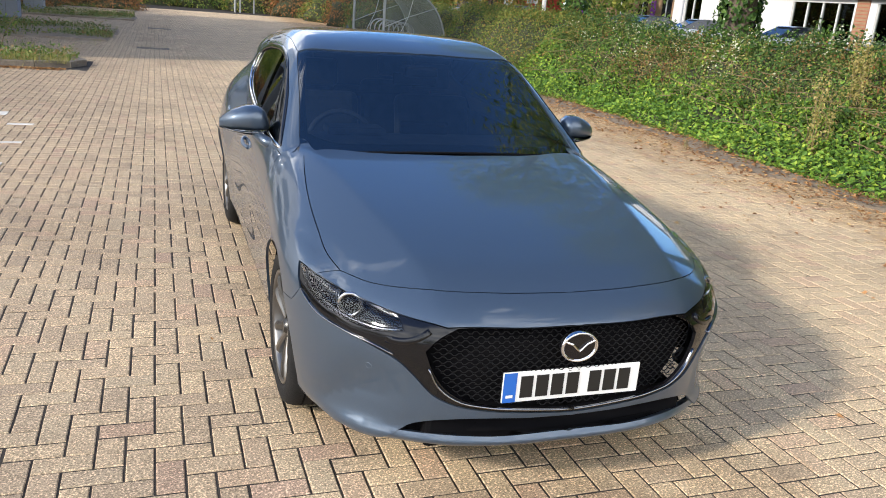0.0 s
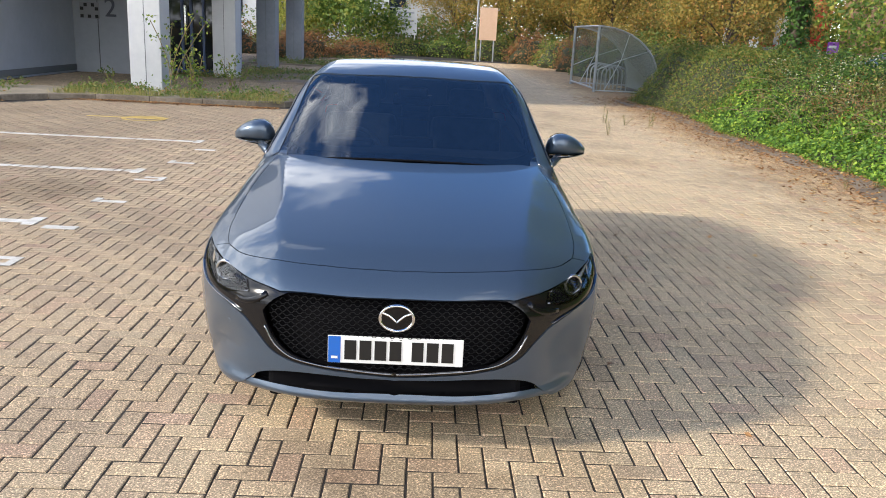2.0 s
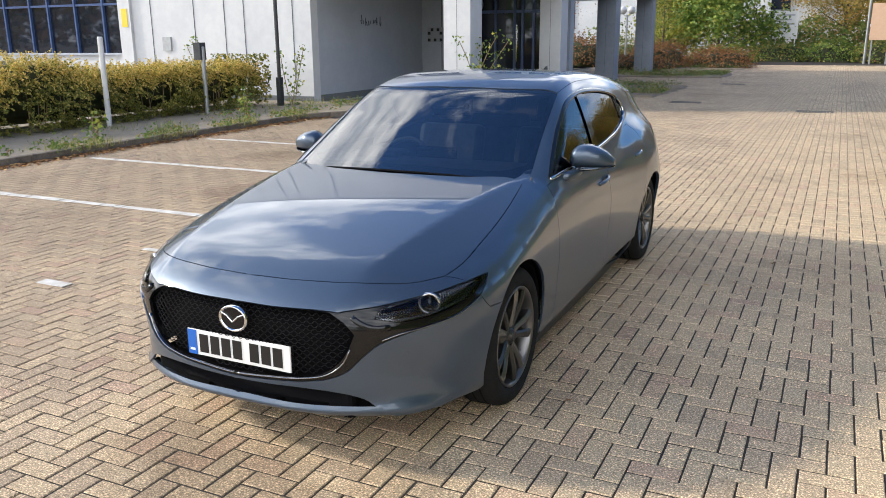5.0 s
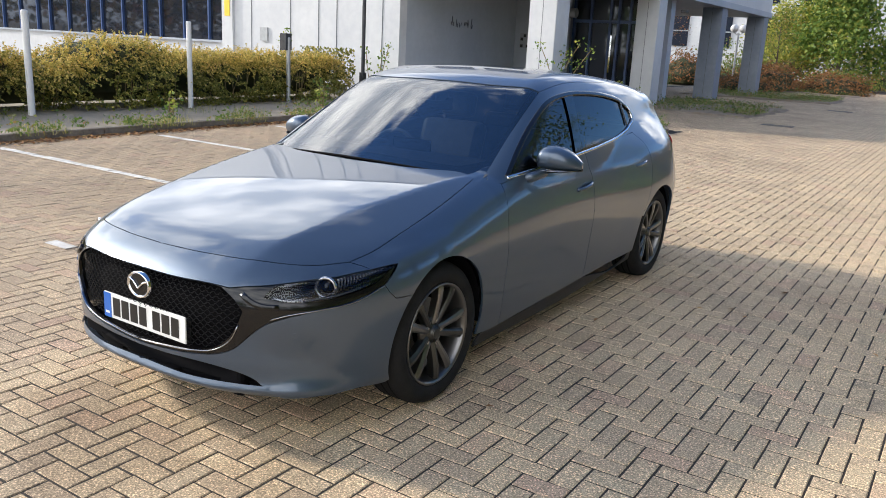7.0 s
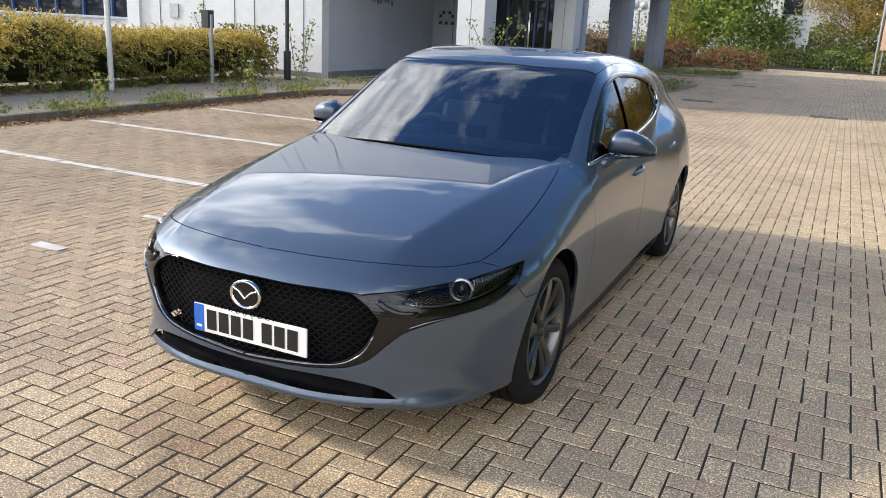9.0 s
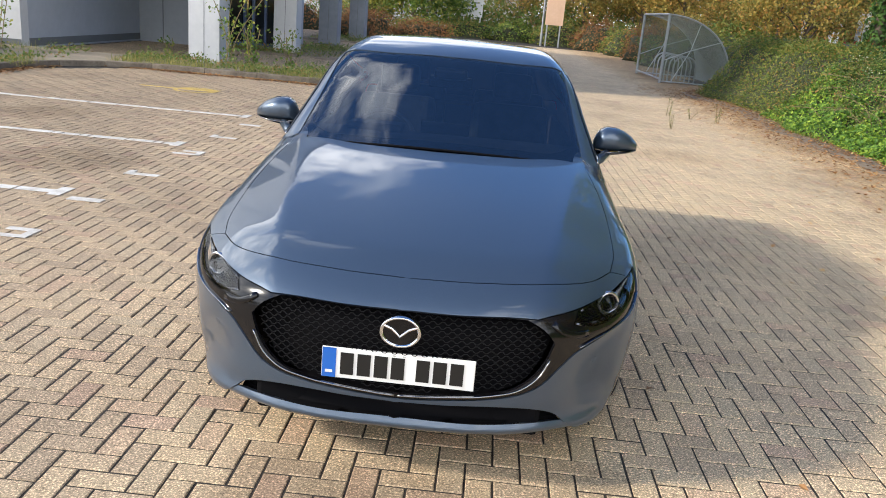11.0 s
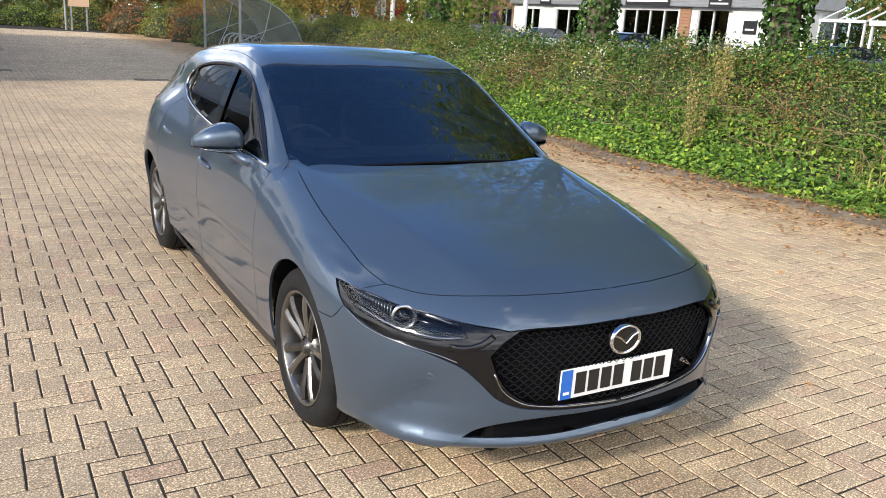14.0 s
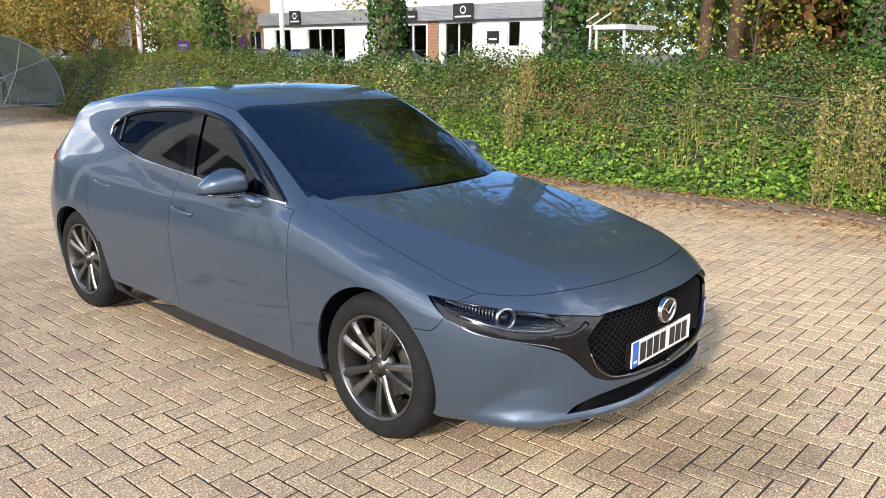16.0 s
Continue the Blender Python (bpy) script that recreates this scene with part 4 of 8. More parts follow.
def parked_car(x, y, yaw, paint, label, seed):
    """A plain saloon: lofted body, glass house, lamps and four wheels."""
    t = thing("parked_car", label, "car", "parked cars", at=pose(x, y, 0.30, 0, 0, yaw))
    st = [(-2.15, 0.72, 0.30, 0.62), (-2.05, 0.80, 0.24, 0.74), (-1.2, 0.86, 0.22, 0.92), (-0.7, 0.87, 0.22, 0.97), (0.6, 0.87, 0.22, 0.98), (1.5, 0.86, 0.22, 1.0), (2.0, 0.80, 0.26, 0.96), (2.15, 0.70, 0.36, 0.80)]
    b = bmesh.new()
    rows = []
    for yy, w, z0, z1 in st:
        sec = [(w * 0.9, z0), (w, z0 + 0.18), (w * 1.01, (z0 + z1) / 2), (w * 0.96, z1 - 0.06), (w * 0.85, z1)]
        rows.append([b.verts.new((xx, yy, zz)) for xx, zz in sec] + [b.verts.new((-xx, yy, zz)) for xx, zz in sec[::-1]])
    for p, q in zip(rows, rows[1:]):
        for j in range(10):
            b.faces.new((p[j], q[j], q[(j + 1) % 10], p[(j + 1) % 10]))
    b.faces.new(rows[0]), b.faces.new(rows[-1][::-1])
    bmesh.ops.recalc_face_normals(b, faces=b.faces[:])
    part("body", b, paint, t, "", True)
    b = bmesh.new()
    rows = []
    for yy, w, z in ((-0.95, 0.70, 0.96), (-0.15, 0.58, 1.40), (0.3, 0.57, 1.45), (0.9, 0.56, 1.42), (1.75, 0.66, 0.99)):
        rows.append([b.verts.new((0.74 if z > 1.2 else w + 0.05, yy, 0.95)), b.verts.new((w, yy, z)), b.verts.new((-w, yy, z)), b.verts.new((-0.74 if z > 1.2 else -w - 0.05, yy, 0.95))])
    for p, q in zip(rows, rows[1:]):
        for j in range(3):
            b.faces.new((p[j], p[j + 1], q[j + 1], q[j]))
    part("glass_house", b, M_DARKGLASS, t, "dark car windows")
    b = bmesh.new()
    rows = [[b.verts.new((xx, yy, zz)) for xx in (-w, -w / 2, 0, w / 2, w)] for yy, w, zz in ((-0.2, 0.57, 1.405), (0.05, 0.58, 1.45), (0.4, 0.58, 1.472), (0.8, 0.57, 1.455), (1.0, 0.56, 1.42))]
    for p, q in zip(rows, rows[1:]):
        for j in range(4):
            b.faces.new((p[j], p[j + 1], q[j + 1], q[j]))
    part("roof", b, paint, t, "", True)
    for sx in (-1, 1):
        for yy in (-1.35, 1.3):
            part("wheel", lathe(bmesh.new(), [(0.0, 0.02), (0.2, 0.02), (0.22, 0.0), (0.31, 0.0), (0.32, -0.03), (0.32, -0.2)], 20, pose(sx * 0.86, yy, 0.315, 0, 90 * sx, 0)), M_TYRE, t)
        part("headlight", box(bmesh.new(), (sx * 0.62 - 0.14, -2.14, 0.62), (sx * 0.62 + 0.14, -2.02, 0.74), 0.02), M_LAMPGREY, t)


M_SILVER = mottled("silver_car_paint", (0.42, 0.44, 0.47), (0.5, 0.52, 0.55), 30, 0.3, 0, 0, 0.5)
M_BLUECAR = mottled("blue_grey_car_paint", (0.10, 0.14, 0.22), (0.14, 0.19, 0.28), 30, 0.3, 0, 0, 0.5)
M_DARKCAR = mottled("dark_car_paint", (0.03, 0.03, 0.035), (0.05, 0.05, 0.055), 30, 0.3)
for x, y, yaw, p, l in ((25, 36.6, 80, M_BLUECAR, "blue-grey parked car beyond the hedge"), (24.5, 31.6, 78, M_SILVER, "silver parked car beyond the hedge"), (24, 24.6, 84, M_SILVER, "silver parked car beyond the hedge"),
                        (26, 40.6, 76, M_BLUECAR, "blue parked car beyond the hedge"), (33, 21.2, 60, M_DARKCAR, "dark parked car by the carport"), (22, 58, 85, M_SILVER, "pale parked car far along the road"), (24, 52.5, 85, M_SILVER, "pale parked car far along the road"), (30.5, 18.5, 70, M_BLUECAR, "blue parked car by the woodland")):
    parked_car(x, y, yaw, p, l, 1)

# ---- the car: its outer skin is the zero set of two smooth functions (lower body and cabin), cut into panels ----
# car space: x across, y from the front axle towards the tail, z up
def crv(xs, ys):
    """Smooth curve through the points (finite slopes), for arrays."""
    xs, ys = np.array(xs, float), np.array(ys, float)
    m = np.gradient(ys, xs)

    def f(t):
        t = np.clip(t, xs[0], xs[-1])
        i = np.clip(np.searchsorted(xs, t) - 1, 0, len(xs) - 2)
        h = xs[i + 1] - xs[i]
        s = (t - xs[i]) / h
        return ((1 + 2 * s) * (1 - s) ** 2 * ys[i] + s * (1 - s) ** 2 * h * m[i] + s * s * (3 - 2 * s) * ys[i + 1] + s * s * (s - 1) * h * m[i + 1])
    return f


def fair(xs, ys, width):
    """The same, smoothed over a width so that its curvature runs evenly, for reflecting surfaces."""
    f = crv(xs, ys)
    t = np.linspace(xs[0] - 3 * width, xs[-1] + 3 * width, 1600)
    y = f(t)
    y = y + np.minimum(t - xs[0], 0) * (ys[1] - ys[0]) / (xs[1] - xs[0]) + np.maximum(t - xs[-1], 0) * (ys[-1] - ys[-2]) / (xs[-1] - xs[-2])
    h = t[1] - t[0]
    k = np.arange(-int(3 * width / h), int(3 * width / h) + 1) * h
    w = np.exp(-0.5 * (k / width) ** 2)
    y = np.convolve(np.pad(y, len(k) // 2, mode="edge"), w / w.sum(), mode="valid")
    c = crv(t[::8], y[::8])
    return lambda q: c(np.clip(q, xs[0], xs[-1]))


def smax(a, b, k):
    h = np.maximum(k - np.abs(a - b), 0) / k
    return np.maximum(a, b) + h * h * k * 0.25


def bell(t):
    return np.exp(-t * t)


wide = fair([0.05, 0.14, 0.22, 0.32, 0.45, 0.58, 0.68, 0.78, 0.88, 0.98, 1.1], [0.79, 0.825, 0.848, 0.862, 0.872, 0.880, 0.876, 0.860, 0.838, 0.806, 0.75], 0.035)
nose_y = fair([0.05, 0.15, 0.185, 0.212, 0.235, 0.268, 0.34, 0.42, 0.55, 0.65, 0.74, 0.85, 1.0], [-0.66, -0.77, -0.845, -0.900, -0.921, -0.906, -0.908, -0.910, -0.910, -0.885, -0.80, -0.64, -0.3], 0.008)
tail_y = crv([0.1, 0.3, 0.5, 0.7, 0.85, 0.95, 1.05, 1.3], [3.40, 3.50, 3.53, 3.50, 3.46, 3.47, 3.42, 3.2])
hood_z = fair([-1.0, -0.9, -0.79, -0.7, -0.5, -0.2, 0.2, 0.42, 0.7, 1.2, 2.2, 2.9, 3.3, 3.6], [0.62, 0.685, 0.745, 0.775, 0.826, 0.884, 0.940, 0.966, 0.985, 0.99, 1.01, 1.03, 1.03, 0.99], 0.10)
hood_k = fair([-1.0, -0.7, -0.42, -0.1, 0.2, 0.5, 0.8, 1.2, 3.6], [0.06, 0.062, 0.058, 0.048, 0.040, 0.036, 0.042, 0.06, 0.06], 0.12)
PN = 2.95
fold_z = fair([0.5, 0.552, 0.636, 0.705, 0.761, 0.788, 0.85], [0.40, 0.392, 0.375, 0.35, 0.304, 0.243, 0.12], 0.02)


def lower(p):
    x, y, z = p[..., 0], p[..., 1], p[..., 2]
    ax = np.abs(x)
    w = wide(z)
    w = w + 0.014 * bell((y + 0.02) / 0.5) * bell((z - 0.60) / 0.22) + 0.030 * bell((y + 0.30) / 0.42) * bell((z - 0.40) / 0.26) + 0.030 * bell((y - 2.80) / 0.60) * bell((z - 0.66) / 0.26)
    w = w - 0.010 * bell((y - 1.35) / 0.6) * bell((z - 0.50) / 0.16)
    fy = np.maximum(0.12 - y, 0) / (0.12 - nose_y(z))
    ry = np.maximum(y - 2.75, 0) / (tail_y(z) - 2.75)
    r = ((ax / w) ** PN + fy ** PN + ry ** PN + 1e-9) ** (1 / PN) - 1
    side = r * 0.8
    # the fold that sweeps in over the lower corner of the bumper
    fz = fold_z(ax)
    near = np.where(z < fz, np.maximum(1 - (fz - z) / 0.10, 0), np.exp(-np.minimum(((z - fz) / 0.12) ** 2, 30)))
    side = side + (0.018 * near - 0.015 * bell((z - 0.20) / 0.045)) * bell((ax - 0.70) / 0.10) * (y < 0)
    # raised shoulders on either side of the bonnet
    line = 0.472 + 0.165 * (y + 0.72)
    out = (ax - line) / 0.006
    fall = 0.006 * np.logaddexp(0.0, np.clip(out, -40, 40)) * 0.34 * np.clip((0.9 - y) / 0.4, 0, 1)
    top = z - (hood_z(y) - hood_k(y) * x * x - fall)
    return smax(side, top * 0.9, 0.10)


roof_z = fair([0.0, 0.25, 0.42, 0.70, 1.00, 1.16, 1.30, 1.50, 1.80, 2.20, 2.60, 3.00, 3.22, 3.35, 3.6], [0.70, 0.875, 0.970, 1.122, 1.283, 1.362, 1.402, 1.432, 1.440, 1.425, 1.388, 1.330, 1.285, 1.16, 0.9], 0.05)
glass_w = fair([0.85, 0.95, 1.0, 1.1, 1.2, 1.3, 1.38, 1.46], [0.842, 0.812, 0.795, 0.754, 0.708, 0.655, 0.605, 0.55], 0.03)
glass_t = fair([0.0, 0.6, 1.2, 1.8, 2.4, 2.8, 3.1, 3.4, 3.7], [0.965, 0.985, 1.0, 0.995, 0.968, 0.93, 0.88, 0.80, 0.68], 0.15)


def cabin(p):
    x, y, z = p[..., 0], p[..., 1], p[..., 2]
    side = np.abs(x) - glass_w(z) * glass_t(y)
    yy = y - 0.26 * x * x * np.clip((2.0 - y) / 1.0, 0, 1)
    top = z - (roof_z(yy) - 0.075 * x * x)
    return smax(smax(side * 0.9, top * 0.9, 0.085), (y - 3.36 + 0.25 * x * x) * 0.9, 0.08)


def body(p):
    """Cabin and lower body in one, melting together towards the tail."""
    y = p[..., 1]
    t = np.clip((y - 1.75) / 1.0, 0, 1)
    k = 0.004 + 0.17 * t * t * (3 - 2 * t)
    a, b = lower(p), cabin(p)
    h = np.maximum(k - np.abs(a - b), 0) / k
    return np.minimum(a, b) - h * h * k * 0.25


def grad(fn, p, e=1.5e-3):
    g = np.stack([fn(p + np.eye(3)[i] * e) - fn(p - np.eye(3)[i] * e) for i in range(3)], -1)
    return g / np.maximum(np.linalg.norm(g, axis=-1, keepdims=True), 1e-9)


def frame_of(d):
    d = np.array(d, float)
    d /= np.linalg.norm(d)
    a = np.cross((0, 0, 1.0), d) if abs(d[2]) < 0.9 else np.cross((0, -1.0, 0), d)
    a /= np.linalg.norm(a)
    return d, a, np.cross(d, a)


MID = np.array([0.0, 1.3, 0.6])


def onto(fn, q2, ch):
    """Points of the skin under the chart's points, looking in against d."""
    d, a, b = ch
    o = MID + q2[:, :1] * a + q2[:, 1:] * b + d * 3.2
    ts = np.linspace(0, 6.0, 160)
    vals = np.stack([fn(o - d * t) for t in ts], 1)
    neg = vals < 0
    hit = neg.any(1)
    i = np.where(hit, neg.argmax(1), vals.argmin(1))
    lo, hi = ts[np.maximum(i - 1, 0)], ts[i]
    lo = np.where(hit, lo, hi)
    for _ in range(26):
        m = (lo + hi) / 2
        inn = fn(o - d * m[:, None]) < 0
        hi, lo = np.where(inn, m, hi), np.where(inn, lo, m)
    return o - d * hi[:, None]


def flat2(pts, ch):
    d, a, b = ch
    q = np.array(pts, float) - MID
    return np.stack([q @ a, q @ b], 1)


def bent(pts, step=0.02):
    """A smooth open curve through 2D or 3D points, evenly filled."""
    p = np.array(pts, float)
    if len(p) < 3:
        n = max(2, int(np.linalg.norm(p[-1] - p[0]) / step) + 1)
        return p[0] + (p[-1] - p[0]) * np.linspace(0, 1, n)[:, None]
    s = np.concatenate([[0], np.cumsum(np.linalg.norm(np.diff(p, axis=0), axis=1))])
    t = np.linspace(0, s[-1], max(3, int(s[-1] / step) + 1))
    return np.stack([crv(s, p[:, k])(t) for k in range(p.shape[1])], 1)


def loop(*runs, step=0.02):
    """A closed outline from smooth runs that meet in corners."""
    out = []
    for r in runs:
        c = bent(r, step)
        out.append(c[:-1])
    return np.concatenate(out)


def inside(poly, q):
    x, y = q[:, 0], q[:, 1]
    c = np.zeros(len(q), bool)
    px, py = poly[:, 0], poly[:, 1]
    j = len(poly) - 1
    for i in range(len(poly)):
        cut = ((py[i] > y) != (py[j] > y)) & (x < (px[j] - px[i]) * (y - py[i]) / (py[j] - py[i] + 1e-15) + px[i])
        c ^= cut
        j = i
    return c


def shrunk(poly, g):
    a, b = np.roll(poly, 1, 0), np.roll(poly, -1, 0)
    t = b - a
    n = np.stack([t[:, 1], -t[:, 0]], 1) / np.maximum(np.linalg.norm(t, axis=1, keepdims=True), 1e-9)
    area = 0.5 * np.sum(poly[:, 0] * b[:, 1] - b[:, 0] * poly[:, 1])
    return poly - n * g * (1 if area > 0 else -1)


from mathutils.geometry import delaunay_2d_cdt


def settle(fn, pts, e=1.5e-3):
    """Move points to the nearest place on the skin; those on the middle plane stay on it."""
    p = np.array(pts, float)
    mid = np.abs(p[:, 0]) < 1e-6
    for _ in range(6):
        g = np.stack([(fn(p + np.eye(3)[i] * e) - fn(p - np.eye(3)[i] * e)) / (2 * e) for i in range(3)], -1)
        g[mid, 0] = 0
        s = fn(p) / np.maximum((g * g).sum(1), 0.05)
        p = p - g * np.clip(s, -0.08, 0.08)[:, None]
    return p


def skin(fn, outline, d, holes=(), gap=0.002, step=0.03, flange=0.012, sink=0.0):
    """Vertices, faces and normals of one panel: outline and holes are 3D loops near the skin, seen along d."""
    ch = frame_of(d)
    outline = settle(fn, outline)
    holes = [settle(fn, h) for h in holes]
    raw = flat2(outline, ch)
    mid = np.abs(np.asarray(outline)[:, 0]) < 1e-4
    outer = np.where(mid[:, None], raw, shrunk(raw, gap))
    inner = [shrunk(flat2(h, ch), -gap) for h in holes]
    lo, hi = outer.min(0), outer.max(0)
    gx, gy = np.meshgrid(np.arange(lo[0], hi[0], step), np.arange(lo[1], hi[1], step))
    gx = gx + (np.arange(gx.shape[0]) % 2)[:, None] * step * 0.5
    g = np.stack([gx.ravel(), gy.ravel()], 1)
    ok = inside(shrunk(outer, step * 0.35), g)
    for h in inner:
        ok &= ~inside(shrunk(h, -step * 0.35), g)
    g = g[ok]
    pts, edges = [outer], []
    base = 0
    for lp in [outer] + inner:
        n = len(lp)
        edges += [(base + i, base + (i + 1) % n) for i in range(n)]
        base += n
    pts = np.concatenate([outer] + inner + [g])
    vv, _, ff, _, _, _ = delaunay_2d_cdt([Vector(q) for q in pts.tolist()], edges, [], 0, 1e-6)
    q = np.array([(v.x, v.y) for v in vv])
    f = np.array([tuple(t) for t in ff if len(t) == 3])
    cen = q[f].mean(1)
    keep = inside(outer, cen)
    for h in inner:
        keep &= ~inside(h, cen)
    f = f[keep]
    p = onto(fn, q, ch)
    nrm = grad(fn, p)
    if sink:
        p = p - nrm * sink
    fn_ = np.cross(p[f[:, 1]] - p[f[:, 0]], p[f[:, 2]] - p[f[:, 0]])
    flip = (fn_ * nrm[f].mean(1)).sum(1) < 0
    f[flip] = f[flip][:, ::-1]
    verts, norms, faces = [p], [nrm], f.tolist()
    if flange:
        count = {}
        for t in faces:
            for i in range(3):
                a, b = t[i], t[(i + 1) % 3]
                count[(min(a, b), max(a, b))] = count.get((min(a, b), max(a, b)), 0) + 1
        rim = [(t[i], t[(i + 1) % 3]) for t in faces for i in range(3) if count[(min(t[i], t[(i + 1) % 3]), max(t[i], t[(i + 1) % 3]))] == 1]
        k = len(p)
        for a, b in rim:
            if abs(p[a][0]) < 2e-3 and abs(p[b][0]) < 2e-3:
                continue
            e = p[b] - p[a]
            no = np.cross(e, (nrm[a] + nrm[b]) / 2)
            no = no / max(np.linalg.norm(no), 1e-9)
            quad = np.array([p[a], p[b], p[b] - nrm[b] * flange, p[a] - nrm[a] * flange])
            verts.append(quad), norms.append(np.repeat(no[None], 4, 0))
            faces.append([k + 1, k, k + 3, k + 2])
            k += 4
    return np.concatenate(verts), faces, np.concatenate(norms)


FLIP = np.array([-1.0, 1, 1])


def mirrored(s):
    v, f, n = s
    return v * FLIP, [t[::-1] for t in f], n * FLIP


def joined(a, b):
    k = len(a[0])
    return np.concatenate([a[0], b[0]]), list(a[1]) + [[i + k for i in t] for t in b[1]], np.concatenate([a[2], b[2]])


def panel(name, s, mat, parent, label=""):
    return arrays(name, s[0], s[1], mat, parent, label, normals=s[2])


car = thing("car", "grey-blue metallic five-door hatchback parked on block paving", "car")
WHEEL_R, WB, HUB_X, HUB_Z = 0.322, 2.725, 0.868, 0.315
ARCH_R = 0.356


def arch(cy, a0, a1, r=ARCH_R, n=24, x=0.88):
    """Points of a wheel arch's edge, in degrees from the tail-ward level."""
    return [(x, cy + r * math.cos(radians(t)), HUB_Z + 0.005 + r * 1.0 * math.sin(radians(t))) for t in np.linspace(a0, a1, n)]


# outlines, given for the car's +x side
HOOD_FRONT = [(0, -0.792, 0.742), (0.25, -0.775, 0.742), (0.507, -0.705, 0.735), (0.66, -0.59, 0.73), (0.735, -0.47, 0.729)]
HOOD_SIDE = [(0.735, -0.47, 0.729), (0.762, -0.36, 0.76), (0.765, -0.2, 0.80), (0.755, 0.1, 0.87), (0.732, 0.32, 0.92), (0.705, 0.48, 0.945)]
HOOD_BACK = [(0.705, 0.48, 0.945), (0.62, 0.505, 0.95), (0.4, 0.43, 0.962), (0, 0.385, 0.965)]
SILL = 0.205
hl_top = [(0.852, -0.315, 0.712), (0.80, -0.46, 0.705), (0.70, -0.63, 0.688), (0.60, -0.74, 0.662)]
hl_low = [(0.575, -0.77, 0.612), (0.64, -0.71, 0.592), (0.71, -0.64, 0.596), (0.78, -0.54, 0.615), (0.83, -0.43, 0.645), (0.852, -0.315, 0.712)]
gr_top = [(0, -0.89, 0.652), (0.2, -0.885, 0.650), (0.36, -0.85, 0.641), (0.415, -0.83, 0.632)]
gr_side = [(0.415, -0.83, 0.632), (0.475, -0.82, 0.597), (0.505, -0.80, 0.556)]
gr_low = [(0.505, -0.80, 0.556), (0.488, -0.82, 0.50), (0.452, -0.84, 0.440), (0.40, -0.86, 0.40), (0.30, -0.87, 0.375), (0.16, -0.89, 0.362), (0, -0.90, 0.352)]
TR = 0.032
trim_low = [(0.852, -0.315, 0.705), (0.858, -0.395, 0.637), (0.82, -0.52, 0.597), (0.73, -0.64, 0.568), (0.636, -0.735, 0.538), (0.585, -0.77, 0.515), (0.54, -0.80, 0.472), (0.475, -0.83, 0.405), (0.42, -0.86, 0.378), (0.33, -0.87, 0.362), (0.16, -0.89, 0.346), (0, -0.90, 0.335)]
in_top = [(0, -0.91, 0.321), (0.16, -0.905, 0.325), (0.30, -0.89, 0.330), (0.42, -0.86, 0.324), (0.51, -0.83, 0.305), (0.56, -0.81, 0.283), (0.588, -0.79, 0.258)]
in_low = [(0.588, -0.79, 0.258), (0.50, -0.84, 0.262), (0.3, -0.90, 0.262), (0, -0.91, 0.262)]
lip_end = [(0.588, -0.79, 0.258), (0.615, -0.78, 0.232), (0.645, -0.74, 0.187)]
gap_fb = [(0.852, -0.395, 0.655), (0.868, -0.365, 0.60), (0.878, -0.345, 0.575), (0.884, -0.27, 0.568)]
A45 = (0.55, -0.75, 0.36)
flip_list = lambda pts: pts[::-1]

# bumper with the nose above the grille, cut round grille, lamps and lower intake
ang_b = 180 - math.degrees(math.atan2(0.568 - HUB_Z - 0.005, 0.255))
intake = loop(in_top, in_low, [(0, -0.91, 0.262), (0, -0.91, 0.321)])


def half(outline, d, fn=lower, **kw):
    """A panel that reaches the middle plane, made for one side and mirrored."""
    s = skin(fn, outline, d, **kw)
    return joined(s, mirrored(s))


def both(name, s, mat, parent, label=""):
    return [panel(name, s, mat, parent, label), panel(name, mirrored(s), mat, parent, label)]


bumper_path = loop(HOOD_FRONT, [(0.735, -0.47, 0.729), (0.78, -0.44, 0.722), (0.815, -0.425, 0.711)],
                   [(0.815, -0.425, 0.711), (0.70, -0.63, 0.692), (0.58, -0.755, 0.664), (0.45, -0.825, 0.636)], [(0.45, -0.825, 0.636), (0.37, -0.85, 0.646), (0.2, -0.885, 0.654), (0, -0.89, 0.655)], [(0, -0.89, 0.655), (0, -0.79, 0.742)])
nose_panel = half(bumper_path, A45, gap=0.0015, step=0.025)
chin_path = loop(trim_low[1:], [(0, -0.90, 0.335), (0, -0.91, 0.321)], in_top, lip_end, [(0.645, -0.74, 0.187), (0.72, -0.68, 0.180), (0.80, -0.56, 0.175), (0.86, -0.325, 0.176)],
                 flip_list(arch(0, ang_b, 204, n=10)), [(0.884, -0.252, 0.570), (0.878, -0.345, 0.575)], [(0.878, -0.345, 0.575), (0.868, -0.372, 0.60), (0.858, -0.395, 0.637)])
chin_panel = half(chin_path, A45, gap=0.0015, step=0.016)
lip_path = loop(in_low[::-1], lip_end, [(0.645, -0.74, 0.187), (0.4, -0.86, 0.198), (0, -0.885, 0.203)], [(0, -0.885, 0.203), (0, -0.91, 0.262)])
lip_panel = half(lip_path, (0.4, -0.85, 0.3), gap=-0.004, step=0.012, sink=0.007, flange=0.03)
bumper = panel("front_bumper", joined(joined(nose_panel, chin_panel), lip_panel), M_CARPAINT, car, "painted front bumper")
panel("lower_intake", half(intake, (0.4, -0.85, 0.3), gap=-0.03, sink=0.06, flange=0), M_GAP, bumper, "matt black lower intake")

hood = panel("bonnet", half(loop(HOOD_FRONT, HOOD_SIDE, HOOD_BACK, [(0, 0.385, 0.965), (0, -0.792, 0.742)]), (0.25, -0.2, 1.0), gap=0.0018), M_CARPAINT, car)

